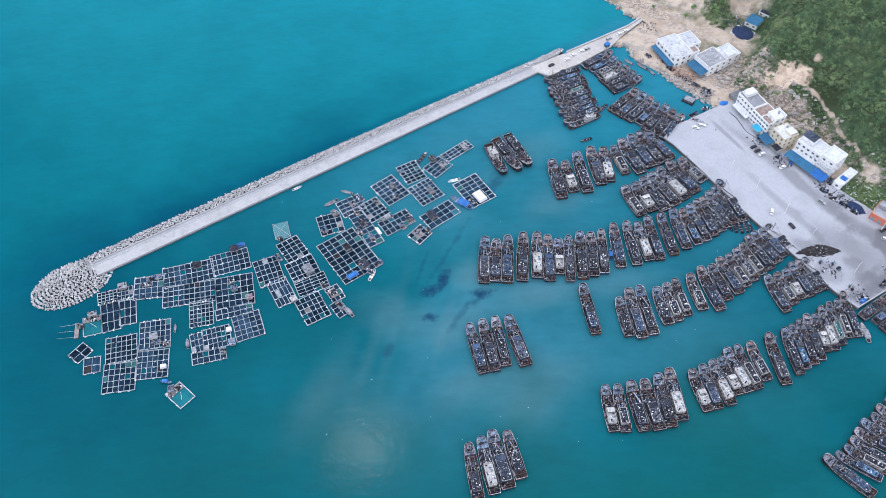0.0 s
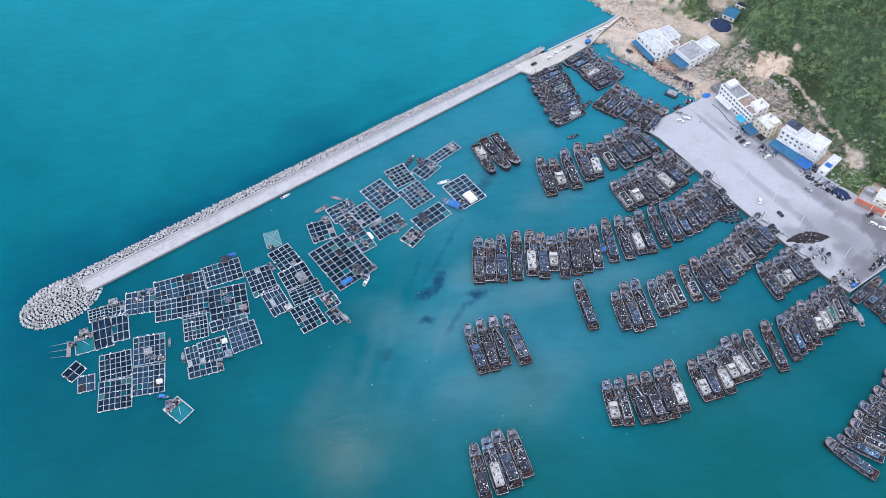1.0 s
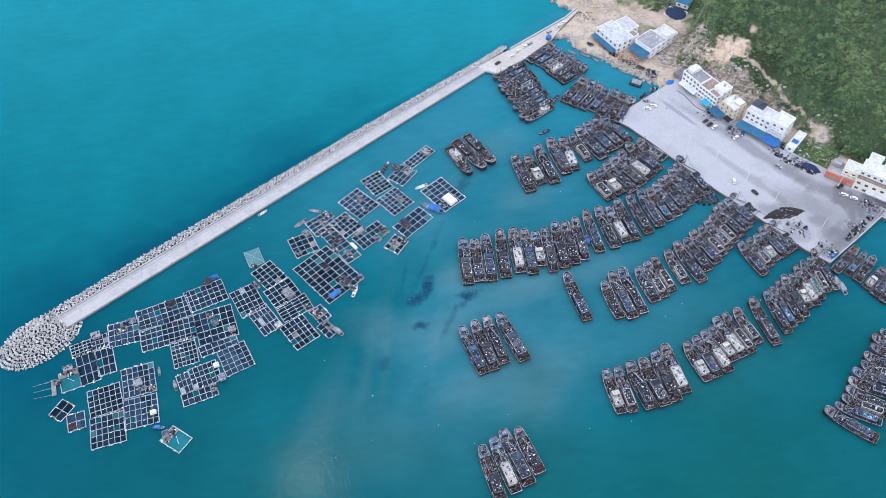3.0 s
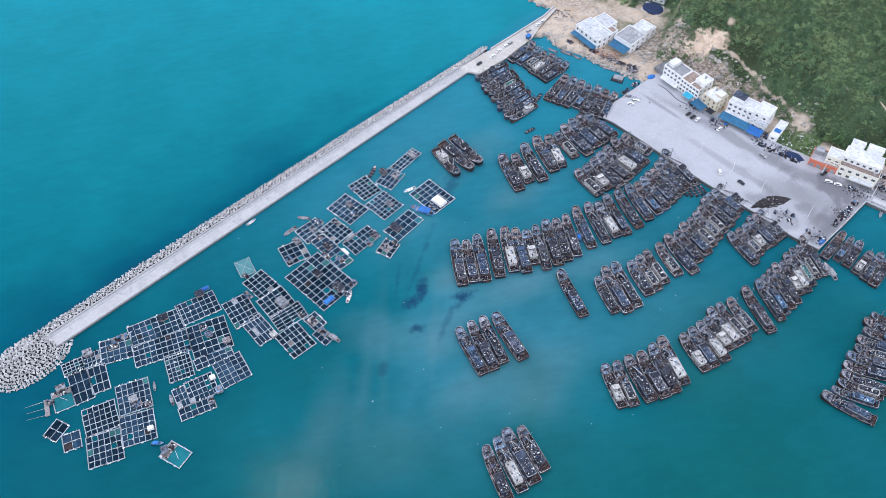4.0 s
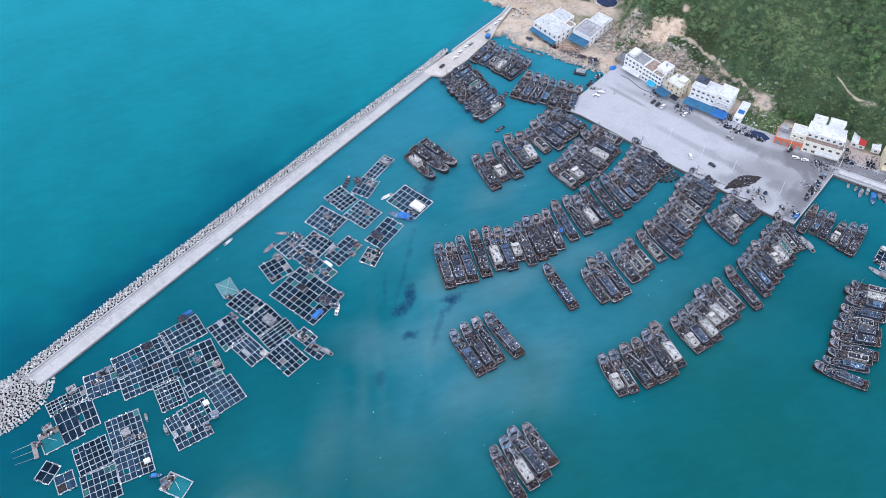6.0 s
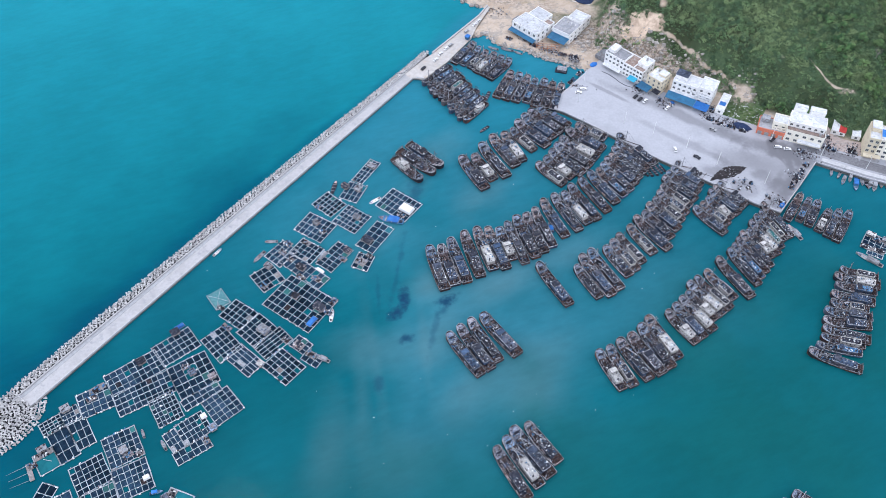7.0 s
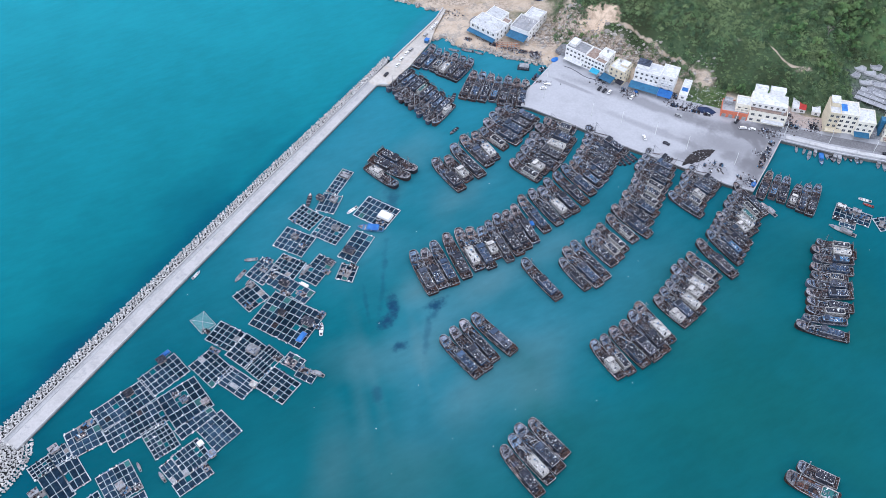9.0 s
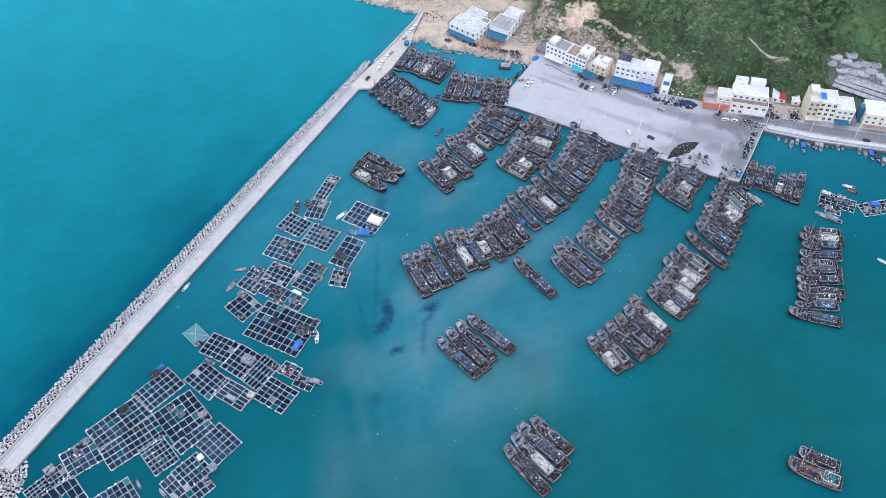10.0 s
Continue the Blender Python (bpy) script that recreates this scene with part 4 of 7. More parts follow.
fleet('rwdgwgr', 6.8, [(111.5, 320.5, 112, 24.1), (118.3, 323.5, 115, 25.4), (124.6, 325.8, 114, 25.0), (130.6, 329.6, 118, 25.2), (136.8, 334.0, 122, 26.0),
    (143.8, 339.1, 122, 24.5), (150.4, 344.5, 126, 23.0)])
fleet('dwdgwrgggg', 6.5, [(68.4, 337.8, 99, 28.0), (76.0, 339.7, 101, 25.9), (84.0, 343.1, 99, 29.2), (92.8, 348.3, 99, 27.3), (99.5, 349.3, 94, 24.9),
    (107.7, 352.8, 107, 23.4), (115.2, 356.0, 111, 25.4), (121.6, 360.3, 113, 25.5), (127.7, 362.8, 114, 25.1), (134.0, 364.7, 119, 22.8)])
fleet('wdg', 6.0, [(32.7, 354.6, -69, 29.1), (39.8, 358.3, -62, 28.4), (46.6, 361.9, -64, 26.1)])
fleet('gurwdg', 5.3, [(104.6, 444.1, 34, 22.9), (107.9, 439.1, 33, 22.6), (111.2, 434.2, 33, 22.3), (114.5, 429.4, 32, 22.0), (117.7, 424.6, 31, 21.6),
    (120.9, 419.8, 30, 21.3)])
fleet('dgdugdg', 5.6, [(117.4, 404.6, 44, 25.3), (122.0, 400.6, 45, 24.9), (126.6, 396.6, 46, 24.5), (131.2, 392.6, 48, 24.1), (135.8, 388.6, 49, 23.7),
    (140.4, 384.6, 51, 23.3), (145.0, 380.6, 52, 23.0)])
fleet('bubgtbububw', 4.0, [(79.3, 429.4, -155, 25.2), (80.4, 424.9, -155, 25.2), (81.5, 420.5, -154, 25.3), (82.5, 416.2, -154, 25.4), (83.6, 411.9, -153, 25.5),
    (84.7, 407.6, -153, 25.6), (85.7, 403.4, -152, 25.7), (86.7, 399.2, -152, 25.8), (87.7, 395.0, -151, 25.9), (88.8, 390.9, -151, 26.0),
    (89.8, 386.8, -150, 26.1)])
fleet('rwugrbgdrug', 5.3, [(236.5, 193.0, 143, 21.5), (232.5, 189.5, 143, 23.0), (228.7, 185.5, 146, 23.3), (223.2, 180.8, 145, 21.2), (218.2, 177.1, 145, 21.5),
    (214.5, 173.2, 148, 22.2), (210.3, 168.7, 151, 22.3), (205.6, 163.0, 141, 22.8), (201.4, 160.3, 146, 23.7), (196.6, 156.9, 146, 24.2),
    (190.6, 152.2, 134, 25.1)])
fleet('k', 6.6, [(134.2, 92.8, 124, 21.8)])
fleet('x', 8.2, [(127.5, 88.9, 123, 23.9)])
fleet('gudwgg', 4.8, [(231.8, 246.2, 35, 20.4), (236.3, 242.4, 37, 20.0), (239.5, 238.3, 39, 19.2), (241.8, 231.6, 34, 20.1), (245.6, 227.9, 36, 20.5),
    (249.3, 224.1, 36, 22.1)])

# ---- fish farm rafts ----


def net_cells(nu, nv, lu, lv, rng, open_share=0.04, z=0.04):
    """One sagging net panel a cell; a few cells stay open."""
    g, green = Geo(), Geo()
    for i in range(nu):
        for j in range(nv):
            r = rng.random()
            if r < open_share:
                continue
            x0, x1 = -lu / 2 + lu * i / nu + 0.25, -lu / 2 + lu * (i + 1) / nu - 0.25
            y0, y1 = -lv / 2 + lv * j / nv + 0.25, -lv / 2 + lv * (j + 1) / nv - 0.25
            cx, cy = (x0 + x1) / 2, (y0 + y1) / 2
            t = green if r > 0.985 else g
            t.add([(x0, y0, z + 0.12), (x1, y0, z + 0.12), (x1, y1, z + 0.12), (x0, y1, z + 0.12), (cx, cy, z)], [(0, 1, 4), (1, 2, 4), (2, 3, 4), (3, 0, 4)])
    return g, green


def plank_strip(line, w, h, rng):
    """A walkway of uneven width along a slightly bent line."""
    verts, faces = [], []
    a, b = Vector(line[0]), Vector(line[-1])
    d = (b - a).normalized()
    for x, y, z in line:
        k = w / 2 * rng.uniform(0.85, 1.15)
        nx, ny = -d.y * k, d.x * k
        verts += [(x - nx, y - ny, z), (x + nx, y + ny, z), (x + nx, y + ny, z + h), (x - nx, y - ny, z + h)]
    for i in range(len(line) - 1):
        for j in range(4):
            m = (j + 1) % 4
            faces.append((i * 4 + j, i * 4 + m, i * 4 + 4 + m, i * 4 + 4 + j))
    k = 4 * (len(line) - 1)
    faces += [(3, 2, 1, 0), (k, k + 1, k + 2, k + 3)]
    return Geo().add(verts, faces)


def fish_raft(nu, nv, x, y, turn, lu, lv, seed, kind=""):
    """A floating raft of nu by nv net cells: timber walkways on floats."""
    rng = random.Random(seed)
    lu, lv = lu * 1.05, lv * 1.05
    pool = kind.startswith("pool")
    words = {"pool_y": "floating raft round a teal lined fish pool", "pool_x": "floating raft round a teal lined fish pool", "cover": "floating raft under a pale shade net"}.get(kind, "floating timber fish raft with dark net cells")
    r = thing("fish_raft", words, "fish raft", "fish farm rafts", m=at(x, y, 0, turn))
    floats = Geo()
    if kind:
        nu = nv = 1
    for j in range(nv + 1):
        yy = -lv / 2 + lv * j / nv
        edge = j in (0, nv)
        w = rng.uniform(0.36, 0.52) if edge else rng.uniform(0.2, 0.34)
        k = max(2, int(lu / 4))
        g = plank_strip([(-lu / 2 - 0.2 + (lu + 0.4) * q / k, yy + rng.uniform(-0.13, 0.13), 0.30) for q in range(k + 1)], w, 0.14, rng)
        for q in range(k):
            if rng.random() < 0.8:
                xa = -lu / 2 + lu * q / k
                floats.tube((xa + 0.5, yy, 0.0), (xa + 1.5, yy, 0.0), 0.3, n=6)
        part("walkway", g, M_BEAM, r)
    for i in range(nu + 1):
        xx = -lu / 2 + lu * i / nu
        edge = i in (0, nu)
        w = rng.uniform(0.36, 0.52) if edge else rng.uniform(0.2, 0.34)
        k = max(2, int(lv / 4))
        g = plank_strip([(xx + rng.uniform(-0.13, 0.13), -lv / 2 - 0.2 + (lv + 0.4) * q / k, 0.445) for q in range(k + 1)], w, 0.12, rng)
        part("crosswalk", g, M_BEAM, r)
    if floats.v:
        tagged(part("float_row", floats, M_FLOAT, r, "pale foam floats"), kind="stuff")
    if pool:
        # working deck along one side, the lined pool in the rest
        dx, dy = (0.32 * lu, 0.0) if kind == "pool_x" else (0.0, 0.28 * lv)
        part("liner", Geo().add([(-lu / 2 + dx, -lv / 2, 0.1), (lu / 2, -lv / 2, 0.1), (lu / 2, lv / 2 - dy, 0.1), (-lu / 2 + dx, lv / 2 - dy, 0.1)], [(0, 1, 2, 3)]), M_POOL, r, "teal pool liner")
        deck = Geo()
        n_board = 9
        for i in range(n_board):
            if dx:
                deck.box(-lu / 2 + dx * (i + 0.5) / n_board, rng.uniform(-0.15, 0.15), 0.2, dx / n_board * 0.86, lv - 0.3, 0.1)
            else:
                deck.box(rng.uniform(-0.15, 0.15), lv / 2 - dy * (i + 0.5) / n_board, 0.2, lu - 0.3, dy / n_board * 0.86, 0.1)
        tagged(part("deck_board", deck, M_PLANK, r, "brown deck boards"), kind="stuff")
        for mt in (M_DARKROOF, M_TIN, M_FLOAT, M_NETPILE):
            gear = Geo()
            for i in range(6):
                gx_, gy_ = (-lu / 2 + rng.uniform(0.1, 0.95) * dx, rng.uniform(-0.45, 0.45) * lv) if dx else (rng.uniform(-0.45, 0.45) * lu, lv / 2 - rng.uniform(0.05, 0.95) * dy)
                gear.box(gx_, gy_, 0.3, rng.uniform(0.4, 1.3), rng.uniform(0.3, 0.8), rng.uniform(0.3, 1.0), rng.uniform(0, 90), 0.9)
            tagged(part("deck_gear", gear, mt, r), kind="stuff")
        part("feed_pipe", Geo().tube((-lu * 0.1, lv * 0.15, 0.5), (lu * 0.22, -lv * 0.12, 0.3), 0.09, n=5), M_FLOAT, r, "white feed pipe")
    elif kind == "cover":
        part("shade_net", Geo().add([(-lu / 2, -lv / 2, 0.75), (lu / 2, -lv / 2, 0.75), (lu / 2, lv / 2, 0.75), (-lu / 2, lv / 2, 0.75), (0, 0, 1.1)], [(0, 1, 4), (1, 2, 4), (2, 3, 4), (3, 0, 4)]), M_COVER, r, "pale shade net")
        for s_ in (-1, 1):
            part("ridge_pole", Geo().tube((-lu / 2, -s_ * lv / 2, 0.85), (0, 0, 1.2), 0.1, n=5).tube((0, 0, 1.2), (lu / 2, s_ * lv / 2, 0.85), 0.1, n=5), M_BEAM, r)
    else:
        nets, green = net_cells(nu, nv, lu, lv, rng)
        tagged(part("net_lining", nets, M_NET, r, "dark submerged nets"), kind="stuff")
        if green.v:
            tagged(part("green_netting", green, M_NETGREEN, r, "green netting"), kind="stuff")
        for mt, most in ((rng.choice((M_FLOAT, M_BLUEPAINT, M_TIN, M_FORE)), 6), (M_FLOAT, 5), (M_NETPILE, 4)):
            bits = Geo()
            for i in range(rng.randint(2, most)):
                bits.box(rng.uniform(-lu / 2, lu / 2), -lv / 2 + lv * rng.choice((0, 0, nv, nv, rng.randint(0, nv))) / nv + rng.uniform(-0.3, 0.3), 0.57, rng.uniform(0.35, 1.1), rng.uniform(0.3, 0.6), rng.uniform(0.25, 0.6), rng.uniform(0, 90), 0.9)
            tagged(part("walkway_gear", bits, mt, r), kind="stuff")
        # a few planked or sheeted cells
        for i in range(rng.choice((0, 0, 0, 1, 1))):
            a, c = rng.randrange(nu), rng.randrange(nv)
            part("cell_cover", Geo().box(-lu / 2 + lu * (a + 0.5) / nu, -lv / 2 + lv * (c + 0.5) / nv, 0.33, lu / nu * 0.86, lv / nv * 0.86, 0.08, chamfer=0.02), rng.choice((M_PLANK, M_TIN, M_NETPILE, M_NETGREEN)), r, "weathered cover over a net cell")
    return r


def raft_hut(x, y, turn, sx, sy, h, roof, label, z=0.57):
    """A keeper's hut: boarded walls, a pitched tin roof with an overhang, a door and windows."""
    b = thing("raft_hut", label, "hut", "huts on the rafts", m=at(x, y, z, turn))
    walls = part("wall_shell", Geo().box(0, 0, 0, sx, sy, h), M_PLANK, b)
    part("door", Geo().box(sx / 2, sy * 0.15, 0.02, 0.08, 0.8, 1.8), M_FORE, walls)
    for s in (-1, 1):
        part("window", Geo().box(0, s * sy / 2, h * 0.5, sx * 0.35, 0.08, 0.6), M_GLASS, walls)
    o = 0.3
    ax, ay = sx / 2 + o, sy / 2 + o
    rise = 0.18 * sy
    g = Geo().add([(-ax, -ay, h), (ax, -ay, h), (ax, 0, h + rise), (-ax, 0, h + rise), (-ax, ay, h), (ax, ay, h),
                   (-ax, -ay, h + 0.1), (ax, -ay, h + 0.1), (ax, 0, h + rise + 0.1), (-ax, 0, h + rise + 0.1), (-ax, ay, h + 0.1), (ax, ay, h + 0.1)],
                  [(0, 3, 2, 1), (3, 4, 5, 2), (6, 7, 8, 9), (9, 8, 11, 10), (0, 1, 7, 6), (4, 10, 11, 5), (1, 2, 8, 7), (2, 5, 11, 8), (0, 6, 9, 3), (3, 9, 10, 4)])
    sheet = part("roof", g, roof, b)
    rng = random.Random(int(x * 10) * 7 + int(y))
    junk = Geo()
    for i in range(7):
        px, py = rng.uniform(-ax, ax) * 0.85, rng.uniform(-ay, ay) * 0.85
        junk.box(px, py, h + 0.1 + rise * (1 - abs(py) / ay), rng.uniform(0.3, 1.5), rng.uniform(0.15, 0.5), rng.uniform(0.12, 0.35), rng.choice((0, 90, 15, 60)))
    tagged(part("roof_load", junk, rng.choice((M_PLANK, M_NETPILE, M_GREYROOF)), sheet), kind="stuff")
    return b


def clutter(x, y, turn, sx, sy, seed, label, z=0.57, name="gear_pile", mats=None, tall=1.1):
    """Boxes, drums, poles and heaped net on a deck."""
    rng = random.Random(seed)
    b = thing(name, label, "gear", "", m=at(x, y, z, turn))
    mats = mats or M_JUNK
    part("platform", Geo().box(0, 0, 0, sx, sy, 0.12, chamfer=0.03), M_PLANK, b)
    for i in range(3):
        g = Geo()
        for j in range(4):
            g.box(rng.uniform(-0.42, 0.42) * sx, rng.uniform(-0.42, 0.42) * sy, 0.12, rng.uniform(0.5, 0.3 * sx), rng.uniform(0.4, 0.3 * sy), rng.uniform(0.3, tall), rng.uniform(0, 90), 0.92)
        tagged(part("crate_stack", g, mats[(seed + i) % len(mats)], b), kind="stuff")
    g = Geo()
    for j in range(3):
        g.blob(rng.uniform(-0.35, 0.35) * sx, rng.uniform(-0.35, 0.35) * sy, 0.12, sx * 0.14 + 0.3, sy * 0.14 + 0.3, rng.uniform(0.4, tall), rng, 0.25)
    tagged(part("net_heap", g, M_NETPILE, b), kind="stuff")
    g = Geo()
    for j in range(4):
        a = (rng.uniform(-0.4, 0.4) * sx, rng.uniform(-0.4, 0.4) * sy, 0.2)
        g.tube(a, (a[0] + rng.uniform(-2, 2), a[1] + rng.uniform(-2, 2), rng.uniform(0.6, 2.2)), 0.07, n=4)
    tagged(part("pole_bundle", g, M_BEAM, b), kind="stuff")
    g = Geo()
    for j in range(3):
        px, py = rng.uniform(-0.42, 0.42) * sx, rng.uniform(-0.42, 0.42) * sy
        g.tube((px, py, 0.12), (px, py, 0.95), 0.35, 0.33, 8)
    tagged(part("drum_stack", g, M_FLOAT if seed % 2 else M_BLUEPAINT, b), kind="stuff")
    return b


def sampan(x, y, turn, ln, wd, hull, label, canopy=None, seed=0):
    """A small open work boat with thwarts, engine and sometimes a canopy."""
    b = thing("work_boat", label, "small boat", "small boats", m=at(x, y, 0, turn, ln / 8, wd / 2.2, 1))
    st = [(-4, 0.75, 0.75), (-2, 0.95, 0.65), (0, 1.05, 0.62), (2, 0.95, 0.72), (3.2, 0.55, 0.9), (4, 0.06, 1.1)]
    verts, faces = [], []
    for px, h, z in st:
        verts += [(px, -h * 0.6, -0.2), (px, -h, z), (px, -h + 0.12, z), (px, -h + 0.16, 0.25), (px, h - 0.16, 0.25), (px, h - 0.12, z), (px, h, z), (px, h * 0.6, -0.2)]
    for i in range(len(st) - 1):
        for j in range(7):
            faces.append((i * 8 + j, i * 8 + 8 + j, i * 8 + 9 + j, i * 8 + j + 1))
    faces += [(0, 1, 6, 7)]
    part("hull", Geo().add(verts, faces).box(-3.95, 0, 0.2, 0.14, 1.5, 0.6), hull, b)
    for px in (-2.4, -0.4, 1.6):
        part("thwart", Geo().box(px, 0, 0.45, 0.35, 1.75, 0.08), M_TIN, b)
    part("foredeck", Geo().add([(2.4, -0.7, 0.76), (2.4, 0.7, 0.76), (3.9, 0.06, 1.06), (3.9, -0.06, 1.06)], [(0, 3, 2, 1)]), M_FORE, b)
    part("engine", Geo().box(-3.2, 0, 0.3, 0.9, 0.7, 0.7, chamfer=0.1), M_DARKROOF, b)
    if canopy:
        c = part("canopy", Geo().box(-0.9, 0, 1.75, 3.4, 1.9, 0.1, chamfer=0.03), canopy, b)
        posts = Geo()
        for px in (-2.4, 0.6):
            for py in (-0.8, 0.8):
                posts.tube((px, py, 0.5), (px, py, 1.75), 0.05, n=4)
        part("canopy_posts", posts, M_STEEL, c)
    return b

for n_raft, row in enumerate([
    (2, 2, -189.2, 221.0, -38, 7.5, 9.2, ''),
    (2, 2, -181.5, 213.8, 11, 8.1, 8.9, ''),
    (1, 1, -187.0, 237.6, 15, 9.1, 11.1, 'pool_y'),
    (3, 3, -178.6, 243.2, 16, 9.2, 17.4, ''),
    (3, 3, -170.0, 246.1, 13, 8.3, 15.0, ''),
    (5, 4, -183.1, 255.5, 16, 9.8, 7.6, ''),
    (4, 3, -174.1, 258.4, 14, 7.9, 7.7, ''),
    (5, 4, -161.8, 261.8, 8, 15.3, 13.7, ''),
    (9, 4, -141.6, 271.1, 15, 26.3, 13.1, ''),
    (10, 4, -138.9, 257.7, 10, 27.1, 13.0, ''),
    (7, 4, -119.5, 279.1, 18, 20.0, 13.6, ''),
    (6, 5, -114.3, 259.5, 12, 19.5, 19.4, ''),
]):
    fish_raft(*row[:7], 100 + n_raft, row[7])
for n_raft, row in enumerate([
    (6, 6, -130.2, 245.2, 11, 12.0, 15.7, ''),
    (6, 2, -112.7, 246.2, 16, 18.8, 6.2, ''),
    (5, 5, -104.1, 237.3, 20, 14.3, 15.4, ''),
    (6, 4, -119.6, 230.0, 16, 13.7, 12.2, ''),
    (3, 3, -129.5, 226.8, 18, 6.0, 11.2, ''),
    (6, 2, -122.0, 218.9, 14, 16.8, 6.6, ''),
    (6, 5, -152.6, 232.2, 9, 15.3, 16.2, ''),
    (6, 5, -168.5, 223.4, 12, 15.2, 14.8, ''),
    (6, 5, -165.8, 206.8, 8, 15.8, 16.0, ''),
    (6, 5, -150.5, 214.3, 7, 15.6, 15.8, ''),
    (1, 1, -133.0, 196.5, -41, 11.7, 8.8, 'pool_x'),
    (5, 4, -85.3, 287.4, -56, 14.9, 12.3, ''),
]):
    fish_raft(*row[:7], 112 + n_raft, row[7])
for n_raft, row in enumerate([
    (1, 1, -93.1, 300.9, 16, 7.9, 10.7, 'cover'),
    (5, 5, -97.3, 272.4, 22, 13.2, 17.5, ''),
    (5, 4, -78.5, 274.2, 28, 15.2, 13.5, ''),
    (4, 5, -72.5, 263.7, 24, 16.6, 10.5, ''),
    (5, 3, -88.4, 258.6, 29, 10.5, 16.7, ''),
    (5, 5, -70.6, 248.0, -61, 16.4, 13.4, ''),
    (3, 3, -59.2, 257.4, -58, 9.5, 7.2, ''),
    (3, 2, -56.0, 247.4, -54, 9.6, 6.2, ''),
    (9, 6, -53.1, 283.1, -55, 30.4, 22.8, ''),
    (4, 4, -65.3, 305.6, 18, 13.0, 13.8, ''),
    (4, 4, -54.2, 319.2, 30, 14.0, 11.8, ''),
    (5, 4, -40.6, 316.1, -54, 14.4, 12.1, ''),
]):
    fish_raft(*row[:7], 124 + n_raft, row[7])
for n_raft, row in enumerate([
    (9, 2, -45.4, 303.7, -59, 29.0, 8.7, ''),
    (3, 6, -27.0, 306.6, -57, 10.7, 18.0, ''),
    (6, 4, -31.4, 331.1, -52, 18.0, 14.7, ''),
    (6, 4, -19.2, 345.1, -61, 14.8, 12.2, ''),
    (6, 5, -10.2, 329.6, -55, 15.6, 14.5, ''),
    (3, 6, 9.1, 362.7, -51, 7.0, 19.1, ''),
    (4, 3, -3.2, 349.4, -44, 10.8, 13.3, ''),
    (7, 4, 18.7, 330.4, -57, 20.7, 15.8, ''),
    (3, 5, -1.7, 312.2, -53, 11.1, 20.1, ''),
    (3, 3, -13.4, 297.6, -41, 8.9, 10.3, ''),
    (6, 3, 262.8, 206.0, -56, 18.9, 9.6, ''),
    (3, 2, 255.6, 202.4, -52, 8.0, 5.6, ''),
]):
    fish_raft(*row[:7], 136 + n_raft, row[7])
for n_raft, row in enumerate([
    (6, 4, 279.2, 191.3, -17, 19.0, 9.1, ''),
]):
    fish_raft(*row[:7], 148 + n_raft, row[7])

# ---- armour units and rubble on the breakwater ----


def dolos_mesh(name):
    """A four-legged concrete armour unit."""
    g = Geo()
    dirs = [Vector((0, 0, 1))] + [Vector((math.cos(a) * 0.943, math.sin(a) * 0.943, -0.333)) for a in (0, 2.094, 4.189)]
    for d in dirs:
        g.tube(Vector((0, 0, 0)), d * 0.98, 0.46, 0.32, 5)
    return g


DOLOS = dolos_mesh("armour_unit")
ARM_RNG = random.Random(11)


def armour_places():
    out = []
    s = -13.0
    while s < BW_LEN + 27:
        for row, n in enumerate((10.4, 11.9, 13.4, 14.8, 16.0)):
            px, py = bw(s + ARM_RNG.uniform(-0.35, 0.35) + (row % 2) * 1.15, n + ARM_RNG.uniform(-0.3, 0.3))
            out.append((s, px, py, 2.5 - row * 0.46 + ARM_RNG.uniform(-0.35, 0.35)))
        s += 2.2
    # rounded head
    for r in np.arange(0.6, 17.4, 1.65):
        n = max(1, int(2 * math.pi * r * 1.1 / 1.75))
        for i in range(n):
            a = 2 * math.pi * i / n + r
            u, v = -13.5 + r * 1.28 * math.cos(a), 3.7 + r * 0.80 * math.sin(a)
            if (u > 0.5 and -0.5 < v < 9.9) or (u > -6 and v > 9.6):
                continue
            px, py = bw(u + ARM_RNG.uniform(-0.3, 0.3), v + ARM_RNG.uniform(-0.3, 0.3))
            out.append((u, px, py, 3.4 * (1 - (r / 18.0) ** 2.2) + ARM_RNG.uniform(-0.3, 0.3)))
    return out


armour = thing("armour_layer", "sloping layer of grey four-legged concrete armour units", "armour units", kind="structure")
# rubble whose dark colour carries the shade of the gaps above it
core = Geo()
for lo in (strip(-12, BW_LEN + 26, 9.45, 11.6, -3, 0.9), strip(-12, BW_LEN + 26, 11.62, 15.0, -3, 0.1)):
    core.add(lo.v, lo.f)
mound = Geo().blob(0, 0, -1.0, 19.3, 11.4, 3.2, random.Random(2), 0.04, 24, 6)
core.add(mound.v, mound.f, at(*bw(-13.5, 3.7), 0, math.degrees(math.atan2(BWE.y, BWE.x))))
part("rubble_core", core, M_CORE, armour, "rubble under the units, coloured near black for the shaded gaps")
unit_mesh = DOLOS.mesh("armour_unit", M_ARMOUR)
places = sorted(armour_places(), key=lambda p: p[0])
rest = Geo()
for i, (s, px, py, pz) in enumerate(places):
    m = pose(px, py, pz, ARM_RNG.uniform(0, 360), ARM_RNG.uniform(0, 360), ARM_RNG.uniform(0, 360))
    if i < 300:
        ob = new("armour_unit", unit_mesh)
        ob.matrix_world = m
        ob.parent = armour
    else:
        rest.add(DOLOS.v, DOLOS.f, m)
tagged(part("armour_units", rest, M_ARMOUR, armour), kind="stuff")

